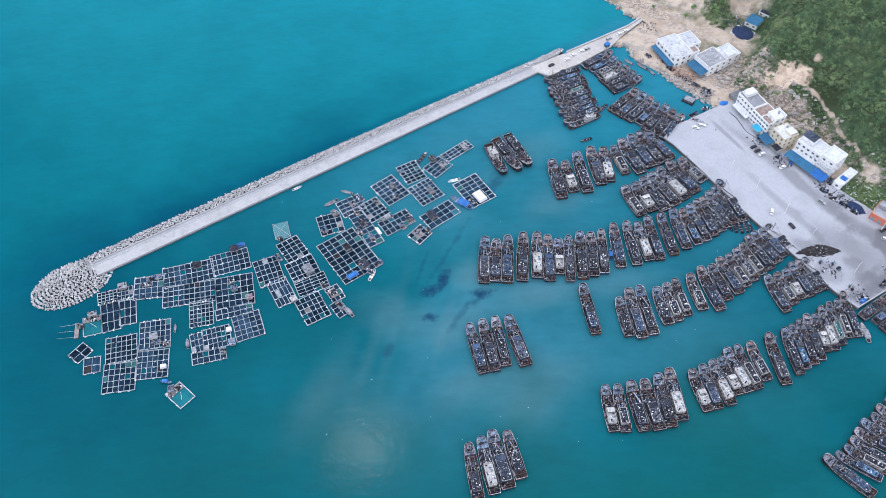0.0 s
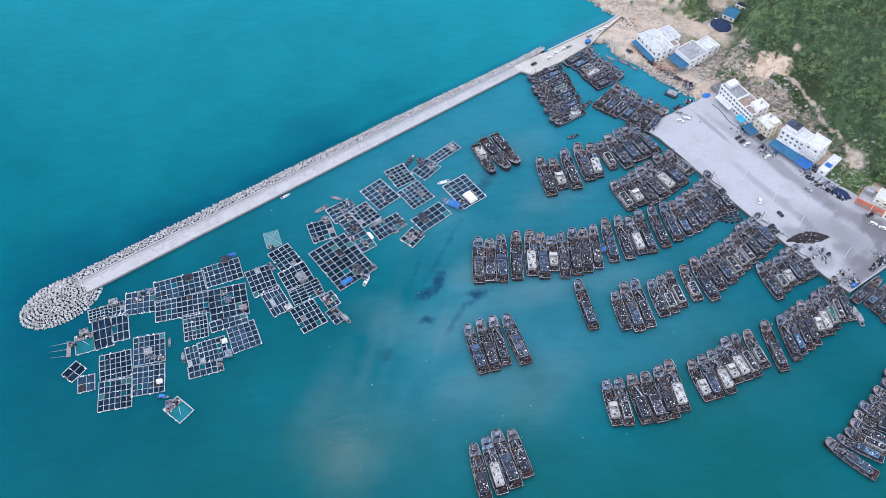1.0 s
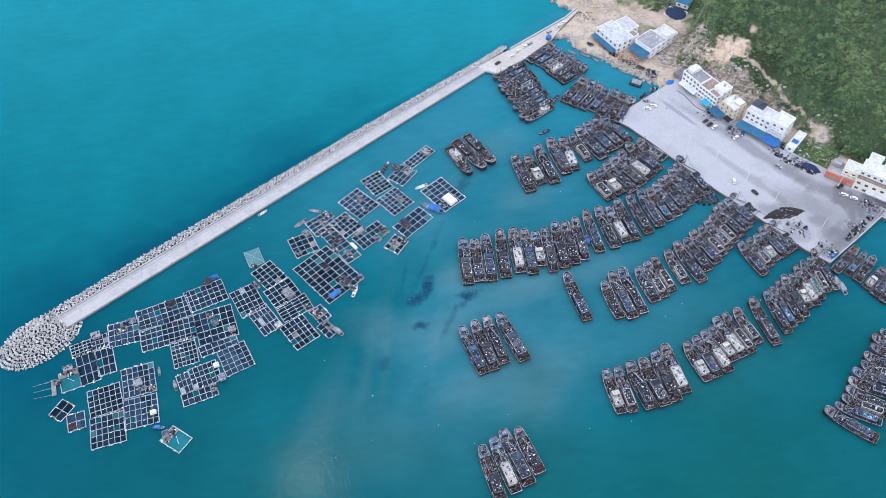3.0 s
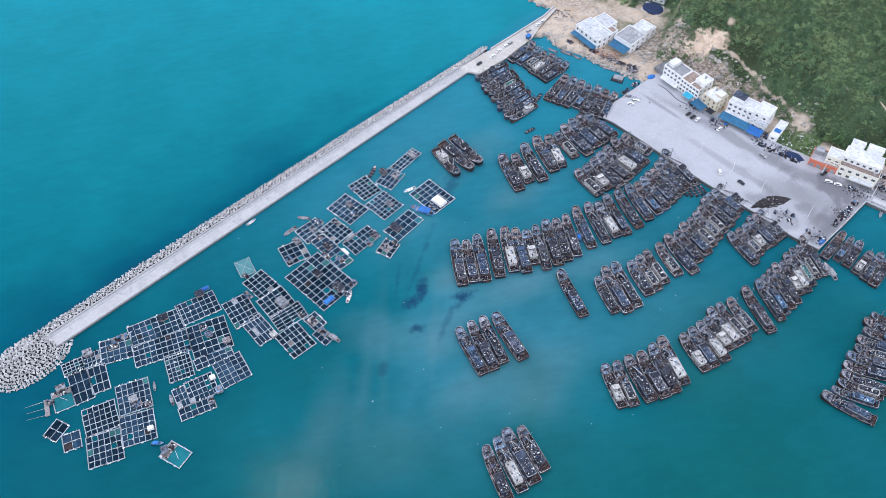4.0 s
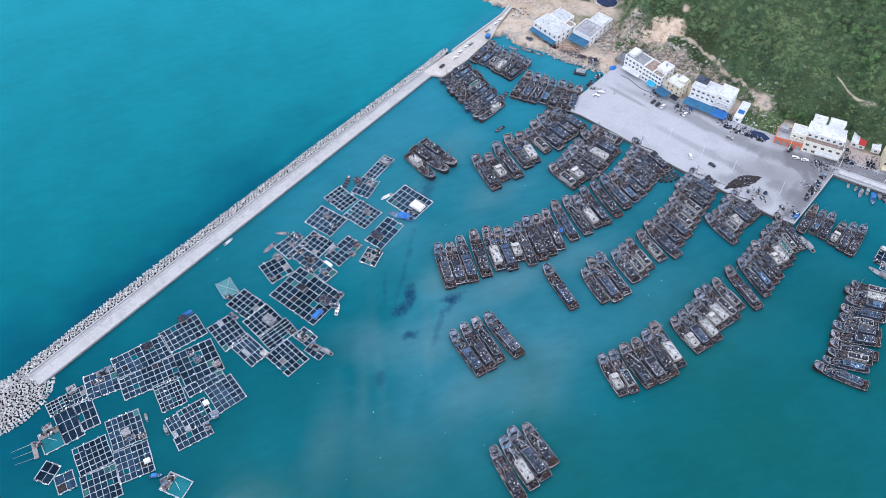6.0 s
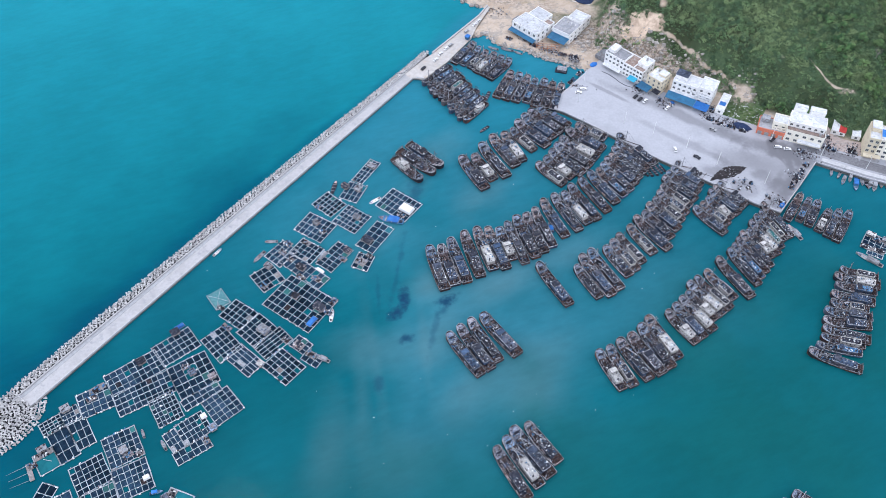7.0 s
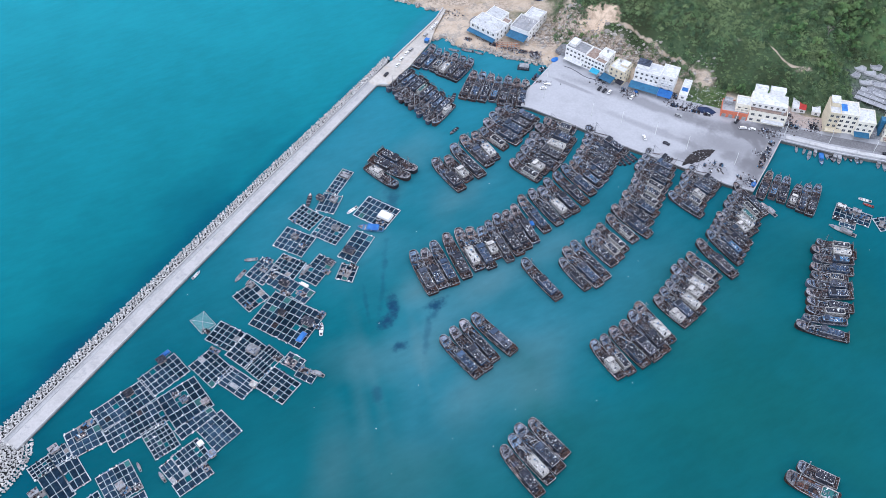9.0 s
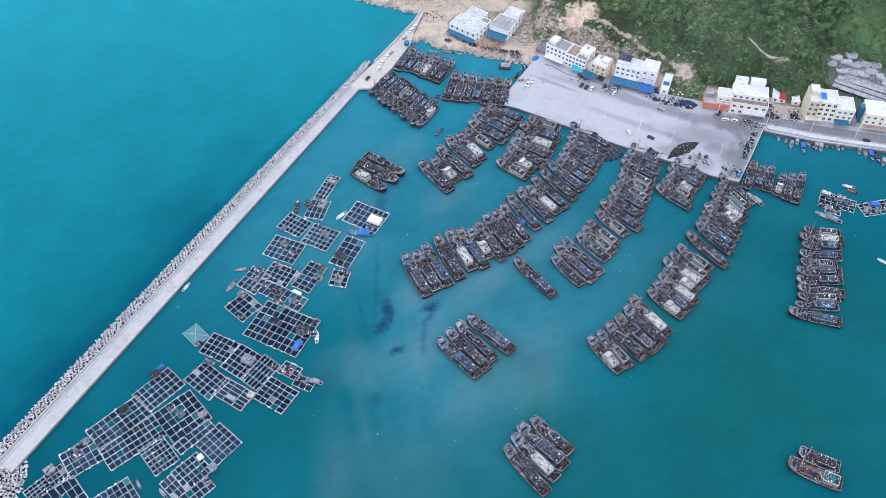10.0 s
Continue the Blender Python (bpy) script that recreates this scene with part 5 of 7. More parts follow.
# ---- houses along the shore ----
M_PLASTER = surface("white_plaster", (0.78, 0.775, 0.765), (0.88, 0.875, 0.865), 0.8, 0.2, 0.8, 0.2, vary=0.04, stain=(0.50, 0.48, 0.46), amount=0.35)
M_CREAM = surface("cream_plaster", (0.62, 0.54, 0.40), (0.72, 0.64, 0.49), 0.8, 0.2, 0.8, 0.2, vary=0.04, stain=(0.52, 0.46, 0.36), amount=0.3)
M_YELLOW = surface("pale_yellow_tiles", (0.80, 0.755, 0.65), (0.87, 0.83, 0.745), 0.8, 0.2, 0.7, 0.2, vary=0.04, stain=(0.55, 0.5, 0.42), amount=0.3)
M_ORANGE = surface("orange_red_paint", (0.64, 0.17, 0.10), (0.74, 0.25, 0.16), 0.8, 0.2, 0.7, 0.2, vary=0.05, stain=(0.5, 0.25, 0.2), amount=0.3)
M_ROOFWHITE = surface("pale_flat_roof", (0.56, 0.58, 0.61), (0.76, 0.77, 0.79), 0.6, 0.15, 0.8, 0.2, vary=0.06, stain=(0.44, 0.45, 0.46), amount=0.4)
M_ROOFGREY = surface("grey_flat_roof", (0.26, 0.27, 0.29), (0.40, 0.40, 0.42), 0.6, 0.15, 0.85, 0.2, vary=0.08, stain=(0.2, 0.19, 0.19), amount=0.4)
M_ROOFPALE = surface("weathered_pale_roof", (0.46, 0.475, 0.50), (0.62, 0.635, 0.655), 0.6, 0.15, 0.85, 0.2, vary=0.06, stain=(0.30, 0.30, 0.31), amount=0.5)
M_ROOFBROWN = surface("brown_terrace_tiles", (0.24, 0.17, 0.14), (0.36, 0.28, 0.24), 0.8, 0.2, 0.8, 0.2, vary=0.05, stain=(0.4, 0.38, 0.36), amount=0.4)
M_BLUESHEET = surface("blue_roof_sheet", (0.018, 0.105, 0.21), (0.03, 0.165, 0.30), 0.5, 0.15, 0.5, 0.2, vary=0.08, stain=(0.03, 0.10, 0.2), amount=0.3)
M_CYAN = surface("cyan_awning_sheet", (0.03, 0.36, 0.56), (0.05, 0.46, 0.66), 0.5, 0.2, 0.5, 0.2, vary=0.05)
M_RED = surface("red_roof_sheet", (0.42, 0.03, 0.03), (0.55, 0.06, 0.05), 0.5, 0.2, 0.6, 0.2, vary=0.05)
M_FRAME = surface("window_frame_paint", (0.60, 0.60, 0.59), (0.72, 0.72, 0.71), 1.5, 0.3, 0.6, 0.1, vary=0.05)
M_BLACKTARP = surface("black_tarpaulin", (0.008, 0.009, 0.014), (0.018, 0.02, 0.032), 0.8, 0.2, 0.8, 0.3, vary=0.05, sheen=0.08)


def pierced_wall(w, h, t, holes):
    """A wall from x 0 to w, y 0 to t, with holes (x0, x1, z0, z1) right through it."""
    xs_ = sorted({0.0, w, *[a for q in holes for a in q[:2]]})
    zs_ = sorted({0.0, h, *[a for q in holes for a in q[2:]]})
    g = Geo()

    def solid(i, j):
        if not (0 <= i < len(xs_) - 1 and 0 <= j < len(zs_) - 1):
            return False
        cx_, cz_ = (xs_[i] + xs_[i + 1]) / 2, (zs_[j] + zs_[j + 1]) / 2
        return not any(a < cx_ < b and c < cz_ < d for a, b, c, d in holes)

    index = {}
    verts, faces = [], []

    def vid(i, j, k):
        if (i, j, k) not in index:
            index[i, j, k] = len(verts)
            verts.append((xs_[i], t * k, zs_[j]))
        return index[i, j, k]

    for i in range(len(xs_) - 1):
        for j in range(len(zs_) - 1):
            if not solid(i, j):
                continue
            faces.append((vid(i, j, 0), vid(i + 1, j, 0), vid(i + 1, j + 1, 0), vid(i, j + 1, 0)))
            faces.append((vid(i, j + 1, 1), vid(i + 1, j + 1, 1), vid(i + 1, j, 1), vid(i, j, 1)))
            if not solid(i - 1, j):
                faces.append((vid(i, j, 1), vid(i, j, 0), vid(i, j + 1, 0), vid(i, j + 1, 1)))
            if not solid(i + 1, j):
                faces.append((vid(i + 1, j, 0), vid(i + 1, j, 1), vid(i + 1, j + 1, 1), vid(i + 1, j + 1, 0)))
            if not solid(i, j - 1):
                faces.append((vid(i, j, 1), vid(i + 1, j, 1), vid(i + 1, j, 0), vid(i, j, 0)))
            if not solid(i, j + 1):
                faces.append((vid(i, j + 1, 0), vid(i + 1, j + 1, 0), vid(i + 1, j + 1, 1), vid(i, j + 1, 1)))
    return g.add(verts, faces)


def window(parent, m, w, h):
    f = part("window", frame_rim(Geo(), 0, 0, 0, w, h, 0.1, 0.09).box(0, 0, 0.01, 0.07, h - 0.2, 0.08), M_FRAME, parent, m=m)
    part("pane", Geo().box(0, 0, 0.02, w - 0.16, h - 0.16, 0.03), M_GLASS, f)
    return f


def block(parent, x, y, z, w, d, storeys, sh=3.4, wall=M_PLASTER, roof=M_ROOFWHITE, front=4, side=2, win=(1.7, 1.6), parapet=0.9, ground_front=None, doors=0):
    """A block of a house: x to the right along its front, y inward, storeys of height sh; windows in front and sides."""
    h = storeys * sh
    t = 0.25
    ww, wh = win
    for face in ("front", "left", "right", "back"):
        length = w if face in ("front", "back") else d - 2 * t
        count = front if face == "front" else side if face in ("left", "right") else 0
        holes, places_ = [], []
        for k in range(storeys):
            for i in range(count):
                cx_ = length * (i + 0.5) / count
                if face == "front" and k == 0 and doors:
                    hole = (cx_ - 1.3, cx_ + 1.3, 0.0, 2.7)
                else:
                    hole = (cx_ - ww / 2, cx_ + ww / 2, k * sh + 1.0, k * sh + 1.0 + wh)
                holes.append(hole)
                places_.append(hole)
        mw = {"front": at(x, y, z, 0), "back": at(x + w, y + d, z, 180), "left": at(x, y + d - t, z, -90), "right": at(x + w, y + t, z, 90)}[face]
        part("wall", pierced_wall(length, h, t, holes), wall, parent, m=mw)
        for a, b, c, e in places_:
            mm = mw @ Matrix.Translation(((a + b) / 2, 0.16, (c + e) / 2)) @ Matrix.Rotation(radians(90), 4, "X")
            if c == 0.0:
                part("shutter_door", Geo().box(0, 0, 0, b - a, e - c, 0.06), M_STEEL, parent, m=mm)
            else:
                window(parent, mm, b - a, e - c)
    part("roof_slab", Geo().box(x + w / 2, y + d / 2, z + h - 0.25, w - 2 * t - 0.02, d - 2 * t - 0.02, 0.3), roof, parent)
    for k in range(1, storeys):
        part("floor_slab", Geo().box(x + w / 2, y + d / 2, z + k * sh - 0.1, w - 2 * t - 0.02, d - 2 * t - 0.02, 0.2), M_ROOFGREY, parent)
    if parapet:
        part("parapet", frame_rim(Geo(), x + w / 2, y + d / 2, z + h, w + 0.1, d + 0.1, parapet, 0.3), wall, parent)


def lean_to(parent, x, y, z, w, d, h, drop, material, label=""):
    """A sheet roof on posts that slopes away from the front; ribs run down it."""
    n = max(2, int(w / 0.9))
    verts, faces = [], []
    for i in range(n + 1):
        xx = x + w * i / n
        r = 0.06 if i % 2 else 0.0
        verts += [(xx, y, z + h + r), (xx, y - d, z + h - drop + r), (xx, y, z + h - 0.08), (xx, y - d, z + h - drop - 0.08)]
    for i in range(n):
        a, b = i * 4, i * 4 + 4
        faces += [(a + 1, b + 1, b, a), (a + 2, b + 2, b + 3, a + 3), (a + 1, a + 3, b + 3, b + 1)]
    faces += [(0, 2, 3, 1), (n * 4, n * 4 + 1, n * 4 + 3, n * 4 + 2)]
    r = part("sheet_roof", Geo().add(verts, faces), material, parent, label)
    for i in range(max(2, int(w / 6) + 1)):
        k = max(1, int(w / 6))
        xx = x + 0.3 + (w - 0.6) * i / k
        part("post", Geo().tube((xx, y - d + 0.2, z), (xx, y - d + 0.2, z + h - drop), 0.08, n=6), M_STEEL, r)


def roof_box(parent, x, y, z, w, d, h, wall=M_PLASTER, roof=M_ROOFWHITE, label=""):
    """Stair head or water tank housing on a roof."""
    b = part("stair_head", Geo().box(x, y, z, w, d, h), wall, parent, label)
    part("stair_head_roof", Geo().box(x, y, z + h + 0.003, w + 0.4, d + 0.4, 0.15, chamfer=0.04), roof, b)
    return b


def tank(parent, x, y, z, r=0.7, h=1.4, material=None):
    g = Geo().tube((x, y, z + 0.3), (x, y, z + 0.3 + h), r, r, 12).tube((x, y, z + 0.3 + h), (x, y, z + 0.6 + h), r, r * 0.3, 12)
    g.box(x, y, z, 1.1, 1.1, 0.3)
    return part("water_tank", g, material or M_STEEL, parent, "round steel water tank")


def arches(parent, x, y, z, w, n, wall):
    """A balcony with arched openings and a rail wall."""
    step = w / n
    g = Geo()
    for i in range(n):
        x0 = x + i * step
        pts = [(x0, 0.0), (x0 + step * 0.14, 0.0), (x0 + step * 0.14, 1.5)]
        for k in range(7):
            a = math.pi * (1 - k / 6)
            pts.append((x0 + step / 2 + step * 0.36 * math.cos(a), 1.5 + 0.75 * math.sin(a)))
        pts += [(x0 + step * 0.86, 1.5), (x0 + step * 0.86, 0.0), (x0 + step, 0.0), (x0 + step, 2.7), (x0, 2.7)]
        m = len(pts)
        verts = [(px, y, z + pz) for px, pz in pts] + [(px, y + 0.25, z + pz) for px, pz in pts]
        faces = [tuple(range(m)), tuple(range(2 * m - 1, m - 1, -1))] + [(k, k + m, (k + 1) % m + m, (k + 1) % m) for k in range(m)]
        g.add(verts, faces)
    g.box(x + w / 2, y + 0.12, z, w, 0.18, 0.9)
    part("arched_balcony", g, wall, parent)


ZB = 2.5
# white row house with a brown terrace and a cyan awning
b1 = thing("house", "white three-storey house with stepped flat roofs and a brown terrace", "house", "harbour houses", m=at(187.5, 399.0, ZB, -64.7))
block(b1, 0, 0, 0, 15.0, 10.5, 3, 3.4, front=5, side=3, roof=M_ROOFGREY)
block(b1, 15.05, 0, 0, 7.5, 11.5, 3, 3.2, front=3, side=1, roof=M_ROOFBROWN, parapet=0.7)
block(b1, 22.6, 4.5, 0, 7.5, 8.5, 3, 3.9, front=3, side=2)
block(b1, 22.6, 0, 0, 7.5, 4.4, 3, 3.2, front=3, side=1, roof=M_ROOFBROWN, parapet=0.7)
roof_box(b1, 3.2, 6.0, 10.2, 4.5, 7.0, 2.4)
lean_to(b1, 1.0, -0.05, 0, 13.5, 3.4, 3.4, 0.6, M_ROOFWHITE, "white sheet lean-to roof")
lean_to(b1, 21.5, -0.05, 0, 6.0, 4.2, 3.5, 0.6, M_CYAN, "bright cyan awning")
part("side_shed", Geo().box(-4.5, 6.5, 0, 8.0, 9.5, 2.8, chamfer=0.1), M_TIN, b1, "low tin-roofed side shed")
tank(b1, 26.0, 10.0, 11.7)

b2 = thing("house", "cream three-storey house with arched windows beside a dark lean-to", "house", "harbour houses", m=at(202.0, 368.6, ZB, -66))
block(b2, 0, 0, 0, 11.0, 11.0, 3, 3.4, wall=M_CREAM, front=3, side=3, win=(1.3, 1.8), parapet=0.6)
roof_box(b2, 7.5, 7.5, 10.2, 5.0, 5.0, 1.6, M_CREAM)
lean_to(b2, -3.5, -0.05, 0, 9.0, 6.0, 3.6, 0.9, M_BLUESHEET, "dark blue sheet lean-to")
lean_to(b2, 7.2, -0.05, 0, 5.0, 4.0, 3.9, 0.5, M_DARKROOF, "black sheet canopy")
part("low_wing", Geo().box(-2.2, 6.0, 0, 4.2, 7.0, 3.6, chamfer=0.08), M_PLASTER, b2)
tank(b2, 3.0, 8.5, 10.2)

b3 = thing("house", "white three-storey house with arched balconies and blue sheet roofs", "house", "harbour houses", m=at(214.5, 358.0, ZB, -51.5))
block(b3, 0, 0, 0, 16.5, 10.5, 3, 3.5, front=5, side=2)
block(b3, 16.55, 0.5, 0, 10.0, 11.5, 3, 3.9, front=2, side=3)
arches(b3, 16.6, -1.5, 4.0, 9.8, 4, M_PLASTER)
arches(b3, 16.6, -1.5, 7.6, 9.8, 4, M_PLASTER)
part("balcony_slab", Geo().box(21.5, -0.55, 3.7, 9.9, 2.0, 0.25).box(21.5, -0.55, 7.3, 9.9, 2.0, 0.25).box(8.2, -1.2, 3.7, 16.4, 2.3, 0.25), M_ROOFWHITE, b3)
roof_box(b3, 4.2, 6.5, 10.5, 8.0, 6.5, 2.8, M_PLASTER, M_GREYROOF, "rooftop room under a dark sheet roof")
lean_to(b3, -0.8, -2.4, 0, 19.0, 6.2, 3.9, 1.0, M_BLUESHEET, "long blue sheet roof")
lean_to(b3, 18.3, -2.4, 0, 9.0, 6.6, 3.7, 0.9, M_TARPBLUE, "newer bright blue sheet roof")

b4 = thing("shed", "narrow white shed with a blue patched roof", "shed", "harbour houses", m=at(231.5, 331.5, ZB, -50))
block(b4, 0, 0, 0, 5.2, 17.0, 1, 3.4, front=1, side=4, parapet=0.35)
part("blue_roof_patch", Geo().box(2.6, 6.5, 3.56, 3.8, 3.6, 0.1, chamfer=0.03), M_TARPBLUE, b4)

b5 = thing("house", "big white house with an orange-red ground floor and stepped roof", "house", "harbour houses", m=at(245.5, 306.3, ZB, -42.6))
block(b5, 0, 0, 0, 16.5, 11.5, 1, 4.8, wall=M_ORANGE, front=4, side=2, roof=M_ROOFGREY, parapet=0.5, doors=1)
block(b5, 8.0, 3.2, 4.86, 8.5, 8.2, 1, 4.2, wall=M_YELLOW, front=2, side=1)
block(b5, 16.55, 0, 0, 22.5, 15.0, 2, 4.1, wall=M_YELLOW, front=5, side=3, win=(2.1, 1.8), roof=M_ROOFBROWN)
block(b5, 16.6, 4.2, 8.26, 21.5, 10.5, 1, 3.8, front=6, side=2, parapet=0.4)
arches(b5, 8.1, 1.6, 4.86, 8.3, 3, M_YELLOW)
part("terrace_rail", frame_rim(Geo(), 27.6, 1.6, 9.12, 21.8, 3.0, 0.08, 0.08), M_DARKROOF, b5, "dark terrace rail")
roof_box(b5, 21.5, 17.0, 0, 7.5, 3.8, 14.8)
roof_box(b5, 31.5, 17.2, 0, 9.0, 4.2, 15.0)
part("low_store", Geo().box(3.5, 8.6, 4.86, 5.0, 4.5, 2.6, chamfer=0.1), M_TIN, b5)
lean_to(b5, 24.6, -0.05, 0, 13.4, 2.6, 3.6, 0.4, M_ROOFWHITE, "pale entrance canopy")
tank(b5, 36.0, 2.2, 8.26)

red = thing("house", "small white house with a red and white sheet roof", "house", "harbour houses", m=at(288.6, 289.4, ZB, -46))
block(red, 0, 0, 0, 8.2, 10.4, 1, 3.4, front=2, side=2, parapet=0)
for i_sheet, mt in enumerate((M_ROOFWHITE, M_RED)):
    part("roof_sheet", Geo().box(2.0 + i_sheet * 4.3, 5.2, 3.46, 4.28, 11.0, 0.14, chamfer=0.04), mt, red)
hut2 = thing("shed", "small flat-roofed white shed in the yard", "shed", m=at(297.3, 280.6, ZB, -40))
block(hut2, 0, 0, 0, 5.0, 6.5, 1, 3.0, front=1, side=1, parapet=0.3)

b6 = thing("house", "pale yellow four-storey house with a stair tower", "house", "harbour houses", m=at(293.7, 266.3, ZB, -40))
block(b6, 0, 0, 0, 6.5, 15.0, 4, 3.7, wall=M_CREAM, front=2, side=0, win=(1.9, 1.9))
block(b6, 6.55, 1.5, 0, 11.0, 13.0, 4, 3.5, wall=M_YELLOW, front=3, side=3, win=(2.1, 1.9))
block(b6, 17.6, 0.5, 0, 10.5, 13.0, 3, 3.6, wall=M_YELLOW, front=3, side=3)
roof_box(b6, 3.2, 10.5, 14.8, 5.0, 7.0, 3.0, M_CREAM)
part("blue_roof_patch", Geo().box(9.0, 8.5, 14.06, 3.6, 6.5, 0.12, chamfer=0.03), M_TARPBLUE, b6)
lean_to(b6, 17.6, 0.4, 0, 9.0, 4.5, 3.7, 0.5, M_BLUESHEET, "blue sheet awning")
lean_to(b6, 0.2, -0.05, 0, 10.0, 3.0, 3.7, 0.3, M_CREAM, "cream entrance canopy")
part("side_wing", Geo().box(29.6, 6.0, 0, 2.8, 12.0, 4.5, chamfer=0.1), M_TIN, b6)

b7 = thing("house", "pale cream four-storey house with a white flat roof", "house", "harbour houses", m=at(319.5, 243.5, ZB, -42))
block(b7, 0, 0, 0, 24.0, 14.0, 3, 3.6, wall=M_YELLOW, front=6, side=3)
lean_to(b7, 0.5, -0.05, 0, 23.0, 3.0, 3.6, 0.3, M_ROOFBROWN, "brown entrance canopy")
part("water_tower", Geo().box(-1.8, 7.0, 0, 2.6, 4.0, 12.0, chamfer=0.1), M_BLUESHEET, b7, "blue clad stair tower")

h1 = thing("house", "white flat-roofed house with a blue lean-to at its foot", "house", "harbour houses", m=at(145.0, 455.2, 2.1, -65.7))
block(h1, 0, 0, 0, 22.0, 14.0, 2, 3.7, front=5, side=3, win=(1.6, 2.0), roof=M_ROOFPALE, parapet=0.6)
block(h1, 2.0, 14.05, 0, 13.0, 11.0, 2, 3.7, front=0, side=2, roof=M_ROOFPALE, parapet=0.6)
block(h1, 16.0, 14.05, 0, 6.0, 5.0, 2, 3.7, front=0, side=1, roof=M_ROOFBROWN)
roof_box(h1, 18.5, 7.5, 7.4, 4.5, 4.0, 2.2, M_PLASTER, M_ROOFPALE, "white stair head")
lean_to(h1, -0.5, -0.05, 0, 22.5, 3.6, 3.0, 0.7, M_BLUESHEET, "blue sheet lean-to")
part("side_shed", Geo().box(-3.5, 10.0, 0, 5.0, 6.0, 2.6, chamfer=0.1), M_TIN, h1)

h2 = thing("house", "unfinished white house with a grey roof and blue canopy", "house", "harbour houses", m=at(167.5, 439.0, 2.1, -58.7))
block(h2, 0, 0, 0, 14.5, 16.0, 2, 3.4, front=0, side=3, roof=M_ROOFGREY, parapet=1.1)
block(h2, 2.0, 16.05, 0, 12.0, 12.0, 2, 3.2, front=0, side=2, roof=M_ROOFWHITE)
roof_box(h2, 10.5, 20.5, 6.4, 6.0, 6.0, 2.4)
lean_to(h2, 0.2, -0.05, 0, 14.2, 6.5, 4.6, 1.2, M_BLUESHEET, "blue sheet canopy")
for i_col in range(4):
    for j_col in range(2):
        part("roof_column", Geo().box(2.5 + i_col * 3.2, 11.0 + j_col * 4.2, 7.9, 0.35, 0.35, 1.6), M_PLASTER, h2)

shed = thing("shed", "blue-roofed shed by a tarpaulin covered tank", "shed", m=at(210.5, 478.5, 2.3, -40))
block(shed, 0, 0, 0, 9.0, 10.0, 1, 3.6, front=2, side=2, parapet=0)
part("blue_roof", Geo().box(4.5, 5.0, 3.66, 9.6, 10.6, 0.16, chamfer=0.05), M_BLUESHEET, shed)
basin = thing("covered_tank", "walled water tank under a dark navy tarpaulin", "tank", m=at(207.5, 469.0, 2.2, -40))
part("tank_wall", frame_rim(Geo(), 0, 0, 0, 13.6, 11.4, 1.1, 0.3), M_PLASTER, basin)
part("tarpaulin", Geo().blob(0, 0, 1.12, 7.8, 6.7, 0.9, random.Random(4), 0.07, 10, 5), M_NAVY, basin, "dark navy tarpaulin")
hut3 = thing("shed", "dark roofed hut above the tank", "shed", m=at(222, 488, 3.0, -40))
block(hut3, 0, 0, 0, 8.0, 7.0, 1, 3.2, front=2, side=1, roof=M_DARKROOF, parapet=0.2)

# ---- plants on the hill ----


def leaf_material(name, stops, dry=(0.24, 0.23, 0.18)):
    m, N, links, bs = nodes_of(name)
    geo = N.new("ShaderNodeNewGeometry")
    pos = geo.outputs["Position"]
    wide = noise_node(N, links, pos, 0.03, 3.0, 0.55)
    clump = noise_node(N, links, pos, 0.16, 2.0, 0.5)
    col = mixed(N, links, stretch(N, links, clump, 0.38, 0.62), stops[0], stops[1])
    # from bush to bush
    cell = N.new("ShaderNodeTexVoronoi")
    cell.inputs["Scale"].default_value = 0.3
    links.new(pos, cell.inputs["Vector"])
    split = N.new("ShaderNodeSeparateColor")
    links.new(cell.outputs["Color"], split.inputs[0])
    col = mixed(N, links, stretch(N, links, split.outputs[0], 0.55, 1.0), col, stops[2])
    col = mixed(N, links, stretch(N, links, wide, 0.48, 0.68), col, stops[2])
    col = mixed(N, links, stretch(N, links, noise_node(N, links, pos, 0.055, 4.0, 0.6), 0.66, 0.78), col, dry)
    hsv = N.new("ShaderNodeHueSaturation")
    links.new(col, hsv.inputs["Color"])
    links.new(calc(N, links, "ADD", calc(N, links, "MULTIPLY", calc(N, links, "ADD", calc(N, links, "MULTIPLY", geo.outputs["Random Per Island"], 0.4), split.outputs[1]), 0.75), 0.55), hsv.inputs["Value"])
    links.new(hsv.outputs[0], bs.inputs["Base Color"])
    bs.inputs["Roughness"].default_value = 0.6
    bs.inputs["Specular IOR Level"].default_value = 0.2
    # thin leaves let light through
    tr = N.new("ShaderNodeBsdfTranslucent")
    links.new(hsv.outputs[0], tr.inputs["Color"])
    mx = N.new("ShaderNodeMixShader")
    mx.inputs[0].default_value = 0.22
    links.new(bs.outputs[0], mx.inputs[1])
    links.new(tr.outputs[0], mx.inputs[2])
    links.new(mx.outputs[0], N["Material Output"].inputs["Surface"])
    return m


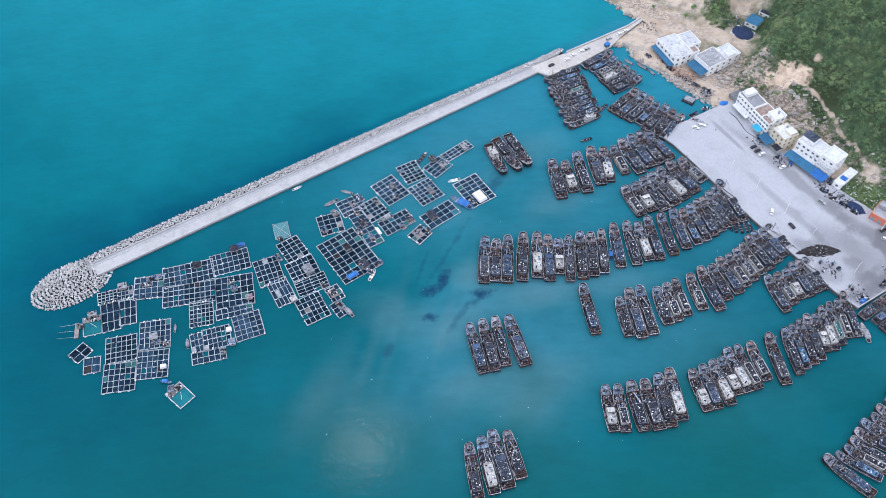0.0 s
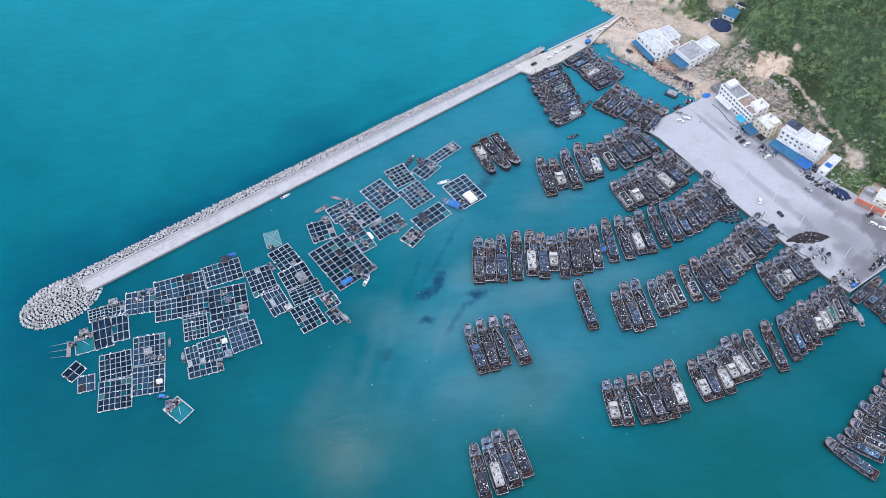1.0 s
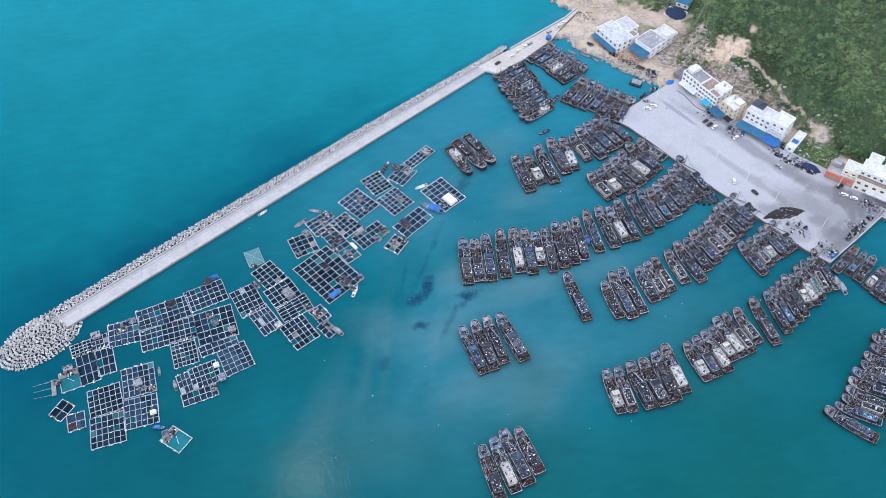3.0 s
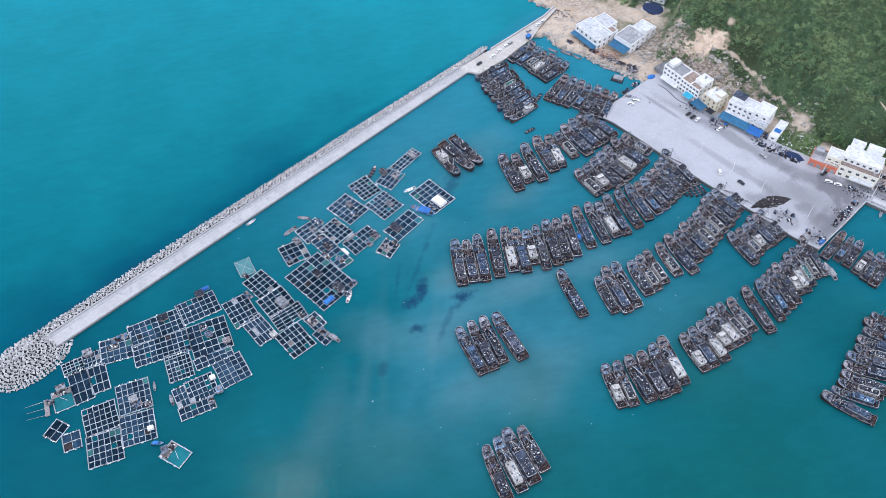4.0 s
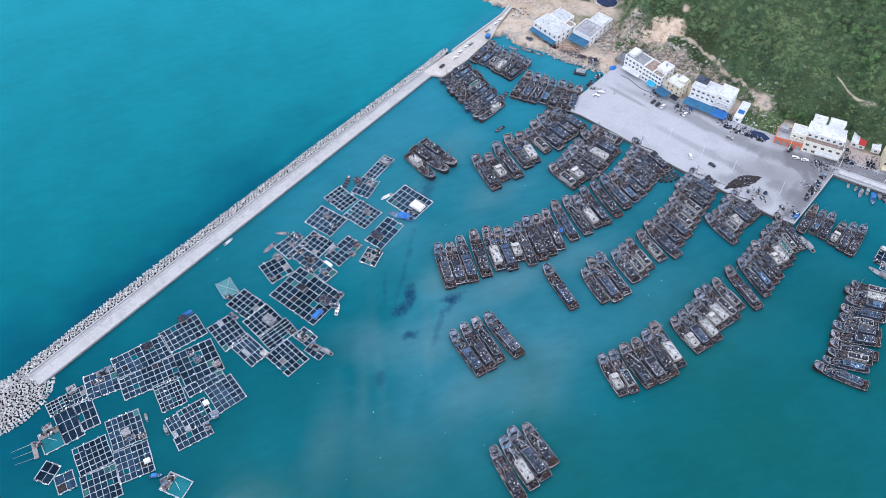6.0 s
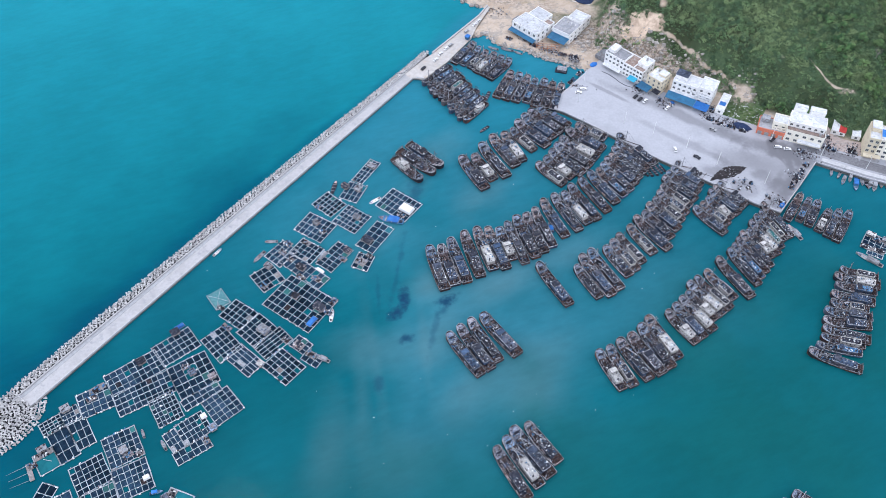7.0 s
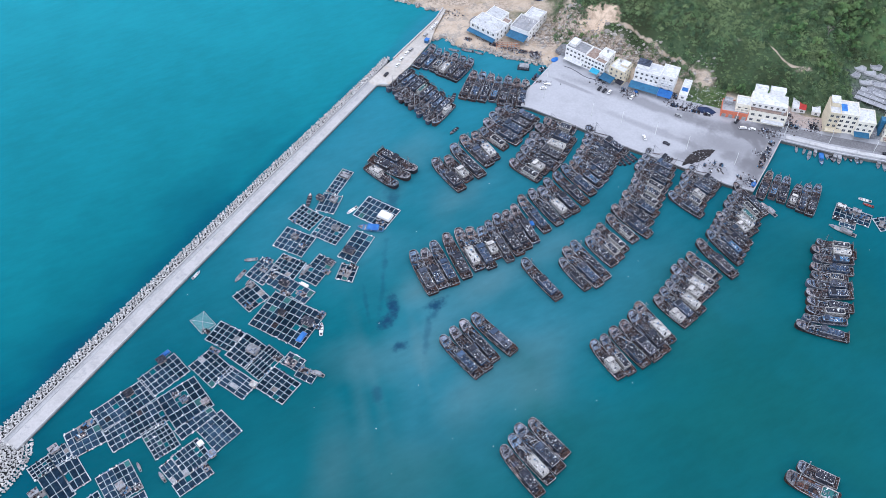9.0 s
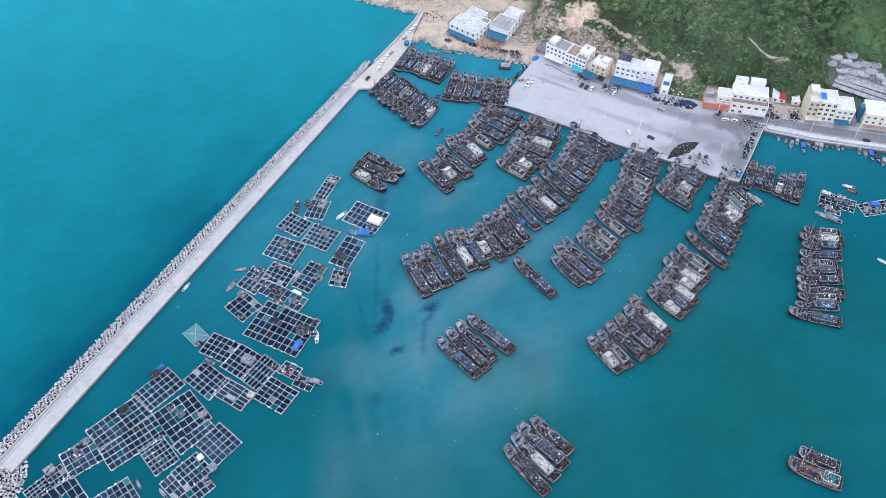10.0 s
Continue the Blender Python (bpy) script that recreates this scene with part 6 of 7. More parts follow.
M_LEAF = leaf_material("scrub_leaves", ((0.072, 0.132, 0.076), (0.145, 0.235, 0.112), (0.205, 0.275, 0.135)))
M_TREELEAF = leaf_material("tree_leaves", ((0.062, 0.142, 0.064), (0.14, 0.262, 0.105), (0.20, 0.31, 0.13)))
M_DEAD = surface("bare_grey_twigs", (0.16, 0.15, 0.13), (0.28, 0.26, 0.24), 2.0, 0.5, 0.9, 0.4, vary=0.1)
M_BARK = surface("bark", (0.06, 0.045, 0.035), (0.12, 0.10, 0.08), 2.0, 0.5, 0.9, 0.5, vary=0.2)
M_GRASS = surface("bright_field_grass", (0.06, 0.15, 0.035), (0.10, 0.20, 0.05), 0.7, 0.05, 0.9, 0.5, vary=0.05)


def leaf_cloud(rng_np, n, size):
    """n small leaf blades round the upper half of a unit clump: triangle corners, n by 3 by 3."""
    d = rng_np.normal(size=(n, 3))
    d[:, 2] = np.abs(d[:, 2]) * 0.9 + 0.05
    d /= np.linalg.norm(d, axis=1)[:, None]
    c = d * rng_np.uniform(0.62, 1.08, size=(n, 1))
    a = rng_np.normal(size=(n, 3))
    a = a - d * (a * d).sum(1)[:, None] * 0.6
    a /= np.linalg.norm(a, axis=1)[:, None]
    b = np.cross(d, a)
    s = size * rng_np.uniform(0.6, 1.3, size=(n, 1))
    return np.stack([c - a * s * 0.9, c + a * s * 0.9, c + b * s * 1.3], 1)


RNG = np.random.default_rng(5)
CLOUDS = [leaf_cloud(RNG, 46, 0.30) for i in range(6)]
CROWNS = [leaf_cloud(RNG, 120, 0.17) for i in range(8)]
CLEAR = [(221, 408, 11, 7.5, -20), (255, 336, 6, 3.5, -60), (212, 396, 8, 5, -40), (225, 391, 4, 3, 0), (236, 414, 2.5, 3, 0), *[(a, b, c, d * 0.8, e) for a, b, c, d, e in TREADS]]


# level ground kept clear for tanks, shade houses and yards
PLOTS = [(262, 318), (275, 300), (300, 286), (322, 268), (331, 283), (343, 300), (357, 300), (368, 284), (376, 268), (395, 240), (352, 215), (300, 262), (255, 305)]


def scrub_spots(step, bare_share):
    """Places for bushes on the hill, a step apart; fewer of them in the rocky cut."""
    px, py = np.meshgrid(np.arange(165, 450, step), np.arange(215, 590, step))
    px = px.ravel() + RNG.uniform(-0.6, 0.6, px.size) * step
    py = py.ravel() + RNG.uniform(-0.6, 0.6, py.size) * step
    n, s = 0.79 * px + 0.61 * py, 0.61 * px - 0.79 * py
    foot = 404 + 80 * (1 - smooth(-255, -205, s)) + 8 * smooth(-40, 20, s) + 5 * np.sin(s * 0.07) + 3 * np.sin(s * 0.19 + 1)
    up = n - foot
    ok = (up > 3) & (up < 175)
    # a thicket on the bare northern slope
    ok |= ((px - 193) / 11) ** 2 + ((py - 489) / 16) ** 2 < RNG.uniform(0.5, 1.2, px.size)
    # thin out over the rocky cut behind the first houses and round the plots
    rocky = (s > -228) & (s < -128) & (up < 19)
    ok &= ~(rocky & (RNG.random(px.size) < bare_share))
    ok &= inside_distance(px, py, PLOTS) < 0
    for x, y, rx, ry, turn in CLEAR:
        c, q = math.cos(radians(turn)), math.sin(radians(turn))
        u, v = ((px - x) * c + (py - y) * q) / rx, (-(px - x) * q + (py - y) * c) / ry
        ok &= u * u + v * v > RNG.uniform(0.7, 1.3, px.size)
    # open grass field by the tanks
    c, q = math.cos(radians(-50)), math.sin(radians(-50))
    u, v = ((px - 378) * c + (py - 300) * q) / 24, (-(px - 378) * q + (py - 300) * c) / 15
    ok &= (u * u + v * v > 1) | (RNG.random(px.size) < 0.6)
    return px[ok], py[ok], up[ok]


def bushes(spots, kinds, low, high, flat):
    """Leaf triangles of one bush at every spot, each turned, sized and squashed by chance."""
    bx, by, bu = spots
    bz = hill_height(bx, by)
    out = []
    for i in range(len(bx)):
        r = low + (high - low) * RNG.random() ** 1.8
        a = RNG.uniform(0, 6.28)
        c, q = math.cos(a) * r, math.sin(a) * r
        t = kinds[i % len(kinds)]
        w = RNG.uniform(0.8, 1.25)
        out.append(np.stack([(t[..., 0] * c - t[..., 1] * q) * w + bx[i], (t[..., 0] * q + t[..., 1] * c) / w + by[i], t[..., 2] * r * RNG.uniform(flat, 1.15) + bz[i] - 0.2], -1))
    return np.concatenate(out)


def crown_spots():
    """Taller bushes stand in drifts, thickest towards the valley."""
    px, py, up = scrub_spots(2.9, 0.8)
    drift = np.sin(px * 0.06 + 1.3 * np.sin(py * 0.045)) + np.sin(py * 0.075 + px * 0.021)
    ok = RNG.random(px.size) < 0.70 + 0.18 * drift + 0.25 * smooth(290, 330, px)
    return px[ok], py[ok], up[ok]


verts = np.concatenate([bushes(scrub_spots(1.8, 0.45), [c[:40] for c in CLOUDS], 0.9, 1.7, 0.5), bushes(crown_spots(), CROWNS, 1.2, 3.0, 0.7)]).reshape(-1, 3)


def triangle_soup(name, pts, material):
    me = bpy.data.meshes.new(name)
    n = len(pts)
    me.vertices.add(n)
    me.vertices.foreach_set("co", pts.astype(np.float32).ravel())
    me.loops.add(n)
    me.loops.foreach_set("vertex_index", np.arange(n, dtype=np.int32))
    me.polygons.add(n // 3)
    me.polygons.foreach_set("loop_start", np.arange(0, n, 3, dtype=np.int32))
    me.materials.append(material)
    me.update(calc_edges=True)
    return me


scrub = new("hillside_scrub", triangle_soup("hillside_scrub", verts, M_LEAF))
tagged(scrub, "dense green scrub covering the hillside", "scrub", kind="stuff")


def tree_kind(seed, spread, height, leaves, material, bare=False):
    """A tree with a tapered trunk, limbs and a crown of many small leaf clumps."""
    rng = np.random.default_rng(seed)
    pr = random.Random(seed)
    t = thing("tree", "broad green tree with an uneven leafy crown" if not bare else "bare grey leafless tree", "tree", "hillside trees")
    trunk = Geo().tube((0, 0, -0.5), (0.2, 0.1, height * 0.45), 0.32, 0.2, 7)
    tips = []
    for i in range(7):
        a = i * 0.9 + pr.uniform(-0.3, 0.3)
        tip = (math.cos(a) * spread * pr.uniform(0.45, 0.75), math.sin(a) * spread * pr.uniform(0.45, 0.75), height * pr.uniform(0.62, 0.95))
        trunk.tube((0.2, 0.1, height * 0.42), tip, 0.15, 0.05, 5)
        tips.append(tip)
        if bare:
            for j in range(6):
                q = (tip[0] + pr.uniform(-1.4, 1.4), tip[1] + pr.uniform(-1.4, 1.4), tip[2] + pr.uniform(0.1, 1.4))
                trunk.tube(tip, q, 0.06, 0.02, 3)
    part("trunk", trunk, M_DEAD if bare else M_BARK, t)
    if not bare:
        soup = []
        for tip in tips + [(0, 0, height * 0.95)]:
            for j in range(2):
                r = pr.uniform(0.28, 0.45) * spread
                o = np.array(tip) + rng.normal(size=3) * 0.12 * spread
                soup.append(leaf_cloud(rng, leaves, 0.24) * r + o - np.array([0, 0, r * 0.3]))
        crown = new("crown", triangle_soup("crown", np.concatenate(soup).reshape(-1, 3), material))
        crown.parent = t
    return t


TREES = [tree_kind(31, 3.4, 6.0, 70, M_TREELEAF), tree_kind(32, 2.6, 5.0, 60, M_TREELEAF), tree_kind(33, 4.2, 7.0, 80, M_TREELEAF)]
TREE_RNG = random.Random(8)
first = [True, True, True]
count = 0
while count < 70:
    x, y = TREE_RNG.uniform(275, 380), TREE_RNG.uniform(285, 400)
    n, s = 0.79 * x + 0.61 * y, 0.61 * x - 0.79 * y
    if not (430 < n < 520 and -90 < s < 45) or (abs(s + 4) < 32 and n < 478) or min((x - q[0]) ** 2 + (y - q[1]) ** 2 for q in CLEAR) < 30:
        continue
    k = count % 3
    m = at(x, y, float(hill_height(x, y)) - 0.1, TREE_RNG.uniform(0, 360), *[TREE_RNG.uniform(0.6, 1.0)] * 3)
    if first[k]:
        TREES[k].matrix_world = m
        first[k] = False
    else:
        copy_thing(TREES[k], m)
    count += 1
for x, y, k, g in ((199, 412, 1, 0.8), (206, 408, 0, 0.7), (213, 386, 1, 0.7), (217, 381, 0, 0.7), (222, 373, 1, 0.75), (228, 368, 0, 0.7), (237, 358, 1, 0.8), (243, 351, 1, 0.7),
                   (265, 322, 0, 0.9), (270, 318, 2, 0.8), (277, 313, 0, 0.9), (284, 307, 2, 0.8), (290, 302, 0, 0.9), (171, 487, 1, 0.8), (177, 493, 0, 0.8), (190, 488, 2, 0.8), (196, 492, 0, 0.9), (202, 497, 2, 0.9), (150, 497, 1, 0.7), (350, 318, 2, 1.1), (352, 313, 0, 1.1), (353, 308, 2, 0.9), (343, 304, 0, 0.9), (341, 311, 2, 1.0), (358, 314, 0, 1.1), (365, 315.5, 2, 0.9), (345, 324, 2, 1.0),
                   (371, 318, 0, 1.0), (357, 320, 2, 1.1), (349, 326, 0, 1.1), (362, 324, 2, 1.0), (333, 320, 2, 0.8), (336, 310, 0, 0.8), (317, 312, 2, 0.8), (317, 326, 0, 0.9), (305.5, 322, 1, 0.9), (307, 312, 2, 0.7)):
    copy_thing(TREES[k], at(x, y, float(hill_height(x, y)) - 0.1, x * 37 % 360, g, g, g))
dead = tree_kind(40, 4.0, 7.0, 0, M_DEAD, bare=True)
dead.matrix_world = at(328.8, 314.1, float(hill_height(328.8, 314.1)), 30)

# ---- things on the quay and the shore ----


def car_kind(name, label, paint, long=4.5, van=False):
    """A parked car: bevelled body, glazed cabin, four wheels."""
    c = thing(name, label, "car", "parked vehicles")
    h = long / 2
    prof = [(-h, 0.35), (-h, 0.85), (-h + 0.3, 0.95), (h - 1.3, 0.92), (h - 0.1, 0.78), (h, 0.55), (h, 0.35)]
    n = len(prof)
    verts = [(x, -0.88, z) for x, z in prof] + [(x, 0.88, z) for x, z in prof]
    faces = [tuple(range(n)), tuple(range(2 * n - 1, n - 1, -1))] + [(i, i + n, (i + 1) % n + n, (i + 1) % n) for i in range(n)]
    part("body", Geo().add(verts, faces), paint, c)
    back = -h + 0.1 if van else -h + 0.7
    cab = part("cabin", Geo().box((back + h - 1.5) / 2, 0, 0.9, h - 1.5 - back, 1.6, 0.55, taper=0.84), M_GLASS, c, "dark glazed cabin")
    part("roof", Geo().box((back + h - 1.5) / 2, 0, 1.45, (h - 1.5 - back) * 0.84, 1.36, 0.06, chamfer=0.02), paint, cab)
    for sx in (-1, 1):
        for sy in (-1, 1):
            part("wheel", Geo().tube((sx * h * 0.62, sy * 0.72, 0.32), (sx * h * 0.62, sy * 0.9, 0.32), 0.32, n=10), M_RUBBER, c)
    return c


M_CARWHITE = surface("white_car_paint", (0.74, 0.74, 0.75), (0.8, 0.8, 0.8), 2.0, 0.5, 0.25, 0.0, vary=0.04)
M_CARDARK = surface("dark_car_paint", (0.02, 0.022, 0.03), (0.03, 0.03, 0.04), 2.0, 0.5, 0.2, 0.0, vary=0.1)
M_CARSILVER = surface("silver_car_paint", (0.38, 0.39, 0.40), (0.46, 0.46, 0.47), 2.0, 0.5, 0.25, 0.0, metal=0.3, vary=0.08)
CARS = {"w": car_kind("car", "white saloon car parked on concrete", M_CARWHITE), "d": car_kind("car", "dark saloon car parked on concrete", M_CARDARK),
        "s": car_kind("car", "silver estate car parked on concrete", M_CARSILVER, 4.6, True), "v": car_kind("van", "white van parked on concrete", M_CARWHITE, 5.0, True)}
parked = set()
for key, x, y, z, turn in (("w", 191, 311, 2.5, 70), ("w", 159, 379, 2.5, -20), ("v", 163, 381, 2.5, -10), ("d", 191.6, 362.2, 2.5, 28), ("d", 193.2, 359, 2.5, 28), ("w", 195.5, 356.4, 2.5, 30),
                           ("v", 251, 290.5, 2.5, -25), ("w", 255.5, 287, 2.5, -28), ("d", 73.0, 437.8, 2.165, 34), ("w", 83.8, 443.2, 2.165, 34), ("w", 88.9, 447.9, 2.165, 34), ("w", 94.6, 451.8, 2.165, 34),
                           ("s", 98.8, 454.1, 2.165, 34), ("w", 122.6, 469.4, 2.165, 34), ("w", 127.0, 472.4, 2.165, 34), ("s", 114.6, 464.4, 2.165, 34), ("d", 200, 300.5, 2.5, -60), ("s", 222, 318, 2.5, -50), ("d", 251.5, 297, 2.5, 20),
                           ("w", 205.5, 345.5, 2.5, 30), ("s", 331, 216, 2.5, -44), ("w", 342, 206, 2.5, -44), ("d", 314, 233, 2.5, -44)):
    m = at(x, y, z, turn)
    if key in parked:
        copy_thing(CARS[key], m)
    else:
        parked.add(key)
        CARS[key].matrix_world = m


def street_lamp():
    t = thing("street_lamp", "tall pale steel street lamp with one arm", "street lamp", "quay lamps")
    part("pole", Geo().tube((0, 0, 0), (0, 0, 8.5), 0.19, 0.14, 8), M_FLOAT, t)
    part("base", Geo().box(0, 0, 0, 0.5, 0.5, 0.3, chamfer=0.05), M_CONCRETE, t)
    arm = part("arm", Geo().tube((0, 0, 8.4), (1.8, 0, 8.9), 0.07, n=6), M_FLOAT, t)
    part("lamp_head", Geo().box(2.1, 0, 8.85, 0.9, 0.3, 0.14, chamfer=0.04), M_STEEL, arm)
    return t


lamp = street_lamp()
lamp.matrix_world = at(250, 297, 2.5, 40)
for x, y, turn in ((198, 309.7, 40), (185.5, 328.3, 40), (226.2, 267.5, 40), (270.5, 274.5, 50), (289.5, 256, 50), (308.5, 238, 50), (155, 371.5, 30), (173, 343, 40), (208, 291, 40), (167.5, 388, 30)):
    copy_thing(lamp, at(x, y, 2.5, turn))

# black nets spread out to dry on the apron
pile = thing("net_heap", "long heap of black fishing net spread on the quay", "fishing net")
g = Geo()
pr = random.Random(3)
M_NETBLACK = surface("black_net", (0.018, 0.016, 0.018), (0.06, 0.052, 0.055), 2.2, 0.4, 0.95, 0.9, vary=0.05, relief=0.2)
for i in range(330):
    a = pr.random()
    w = 4.0 * math.sin(math.pi * a ** 1.15) ** 0.8
    x = 199.0 + 23.0 * a + pr.uniform(-0.4, 0.4)
    y = 281.4 + 1.4 * a + 1.0 * math.sin(a * 3.1) + pr.uniform(-1, 1) * w
    g.blob(x, y, 2.5, pr.uniform(0.7, 1.5), pr.uniform(0.3, 0.6), pr.uniform(0.15, 0.4), pr, 0.3, 7, 2)
part("net", g, M_NETBLACK, pile)

for n_pile, (x, y, turn, sx, sy) in enumerate(((209.8, 275, 30, 2.6, 2), (209.7, 269.6, 60, 3, 1.8), (215.6, 273.5, 10, 3, 2), (215, 268, 0, 2.6, 2), (218.7, 270.6, 45, 2.6, 2.2), (246, 264, 35, 7, 4), (240, 260, 35, 6, 4),
                                               (252, 268, 35, 6, 4), (258, 272, 30, 5, 4), (227, 251, 20, 6, 4), (222, 258, 60, 4, 3), (150, 385, 30, 6, 3), (160, 391, 30, 7, 3), (168, 396, 30, 5, 3),
                                               (205, 354, -50, 4, 3), (209, 347, -50, 4, 3), (226, 327, -50, 5, 4), (229, 322, -50, 5, 4), (234, 316, -45, 6, 4), (239, 311, -45, 5, 3), (230, 334, -45, 5, 4),
                                               (262, 283, -40, 5, 3), (278, 281, -40, 7, 5), (284, 288, -40, 6, 4), (281, 277, -40, 5, 4), (291, 271, -40, 5, 4), (197, 371, -60, 4, 3))):
    clutter(x, y, turn, sx, sy, 500 + n_pile, "pile of nets, crates and drums on the quay", 2.5, "gear_pile", [M_NETPILE, M_DARKROOF, M_BLACKTARP, M_GREYROOF, M_FORE, M_NETPILE, M_GEARPALE], 1.1)

for x, y, turn, sx, sy, mt, words in ((181, 401, 20, 6, 4, M_TARPBLUE, "blue tarpaulin over goods by the quay corner"), (240.8, 314, -45, 12, 6.5, M_NAVY, "dark navy blue tarpaulin over a heap"), (226, 249.5, 30, 5, 3, M_TARPBLUE, "blue net heap at the quay tip"),
                                      (211, 349, -45, 3, 3, M_TARPBLUE, "small blue tarpaulin on the ground")):
    thing("tarpaulin", words, "tarpaulin", m=at(x, y, 2.5, turn), geo=Geo().blob(0, 0, 0, sx / 2, sy / 2, 1.2, pr, 0.12, 14, 4), material=mt)

# rope laid along the apron
rope = Geo()
pts = [(183 + 2.2 * i + 0.9 * math.sin(i * 1.3), 392 - 4.2 * i + 0.8 * math.cos(i), 2.56) for i in range(7)]
for a, b in zip(pts, pts[1:]):
    rope.tube(a, b, 0.22, n=4)
thing("mooring_rope", "thick dark mooring rope laid on the quay", "rope", geo=rope, material=M_DARKROOF)
fence = Geo()
for i in range(8):
    a, b = Vector((196 + i * 1.3, 288 - i * 1.5, 2.6)), Vector((197.3 + i * 1.3, 286.5 - i * 1.5, 2.6))
    fence.tube(a, b, 0.12, n=4)
thing("pipe_run", "loose dark pipes lying on the quay", "pipe", geo=fence, material=M_DARKROOF)

# garden plot with pale refuse
plot = thing("garden_plot", "overgrown plot scattered with white refuse", "plot", m=at(251.5, 328.8, 2.3, -47))
part("earth_bed", Geo().box(0, 0, 0, 26, 25, 0.25, chamfer=0.1), M_GRASS, plot)
soup = []
for i in range(560):
    r = RNG.uniform(0.7, 1.5)
    soup.append(CLOUDS[i % 6][:30] * r + np.array([RNG.uniform(-12.5, 12.5), RNG.uniform(-12, 12), 0.2]))
bed = new("weed_cover", triangle_soup("weed_cover", np.concatenate(soup).reshape(-1, 3), M_LEAF))
bed.parent = plot
tagged(bed, kind="stuff")
bits = Geo()
for i in range(105):
    bits.box(pr.uniform(-12.5, 12), pr.uniform(-12.5, 12), pr.uniform(0.9, 1.6), pr.uniform(0.25, 0.6), pr.uniform(0.2, 0.45), 0.25, pr.uniform(0, 90))
tagged(part("refuse", bits, M_FLOAT, plot), kind="stuff")

M_SCAFFOLD = surface("orange_scaffold_paint", (0.40, 0.15, 0.08), (0.56, 0.26, 0.15), 1.5, 0.4, 0.7, 0.3, vary=0.15, stain=(0.22, 0.13, 0.10), amount=0.5)
# litter strewn before the houses, in the yard and along the quay's edge
LITTER = [(228, 334, 4, 8, 260), (236, 319, 9, 5, 300), (205, 352, 5, 4, 90), (262, 280, 7, 4, 120), (280, 281, 9, 7, 260), (292, 272, 5, 7, 150), (250, 264, 11, 3, 220), (226, 252, 6, 5, 150), (158, 389, 10, 2.5, 140), (196, 366, 5, 3, 60), (215, 271, 6, 5, 60),
          (160, 424, 9, 4, 160), (172, 410, 7, 4, 140), (180, 440, 8, 5, 160), (150, 440, 9, 3, 80), (205, 480, 8, 6, 80), (143, 478, 10, 5, 60), (268, 277, 4, 4, 60)]
for words, mt, share in (("white and pale litter and crates on the ground", M_GEARPALE, 0.5), ("dark litter, tyres and net scraps on the ground", M_NETPILE, 0.16), ("rusty red litter and timber on the ground", M_RUST, 0.2)):
    scraps = Geo()
    for x, y, rx, ry, k in LITTER:
        for i in range(int(k * share)):
            u, v = pr.gauss(0, 0.5) * rx, pr.gauss(0, 0.5) * ry
            c, q = math.cos(radians(-47)), math.sin(radians(-47))
            lx_, ly_ = x + u * c - v * q, y + u * q + v * c
            if max(float(inside_distance(np.array(lx_), np.array(ly_), edge)) for edge in (LAND, QUAY)) < 0.7:
                continue
            scraps.box(lx_, ly_, max(2.5, float(hill_height(lx_, ly_))), pr.uniform(0.2, 1.2), pr.uniform(0.2, 0.6), pr.uniform(0.1, 0.6), pr.uniform(0, 180), 0.9)
    thing("litter", words, "litter", kind="stuff", geo=scraps, material=mt)

# boulders along the shore and in the cut behind the houses
M_ROCK = surface("pale_boulder", (0.26, 0.24, 0.22), (0.50, 0.465, 0.43), 0.7, 0.2, 0.9, 0.7, vary=0.1, island=0.3, stain=(0.34, 0.26, 0.19), amount=0.4)
rocks = Geo()
CUT = [(176, 424), (203, 414), (217, 385), (233, 362), (246, 345), (252, 352), (244, 372), (236, 391), (224, 402), (206, 428), (196, 444), (182, 436)]
shore = [(40, 700), (92, 560), (106, 524), (117, 509), (125, 502), (131, 492), (140, 488)], [(113, 460), (127, 458), (129, 446), (146, 431), (157, 419), (170, 406), (177, 399)]
for line in shore:
    for (ax, ay), (bx, by) in zip(line, line[1:]):
        k = int(math.hypot(bx - ax, by - ay) / 0.75)
        for i in range(k):
            a = (i + pr.random()) / k
            r = pr.uniform(0.5, 1.5)
            x, y = ax + (bx - ax) * a + pr.uniform(-1.5, 4.5), ay + (by - ay) * a + pr.uniform(-1.0, 4.0)
            rocks.blob(x, y, pr.uniform(-0.4, 0.9), r * 1.2, r, r, pr, 0.3, 7, 3)
# packed stone facing along the inner shore
facing = [(124.7, 460.3), (132.7, 459.2), (136.1, 452.9), (140.3, 445.4), (144.2, 437.1), (147.5, 431.1), (150.7, 425.1), (155.5, 419.8), (160.6, 415.4), (166.2, 409.0), (170.8, 403.8)]
for (ax, ay), (bx, by) in zip(facing, facing[1:]):
    k = int(math.hypot(bx - ax, by - ay) / 0.22)
    for i in range(k):
        a, off = (i + pr.random()) / k, pr.uniform(-1.6, 1.2)
        ln = math.hypot(bx - ax, by - ay)
        r = pr.uniform(0.35, 0.8)
        rocks.blob(ax + (bx - ax) * a - (by - ay) / ln * off, ay + (by - ay) * a + (bx - ax) / ln * off, 1.0 + 0.5 * off, r * 1.3, r, r * 0.8, pr, 0.3, 6, 2)
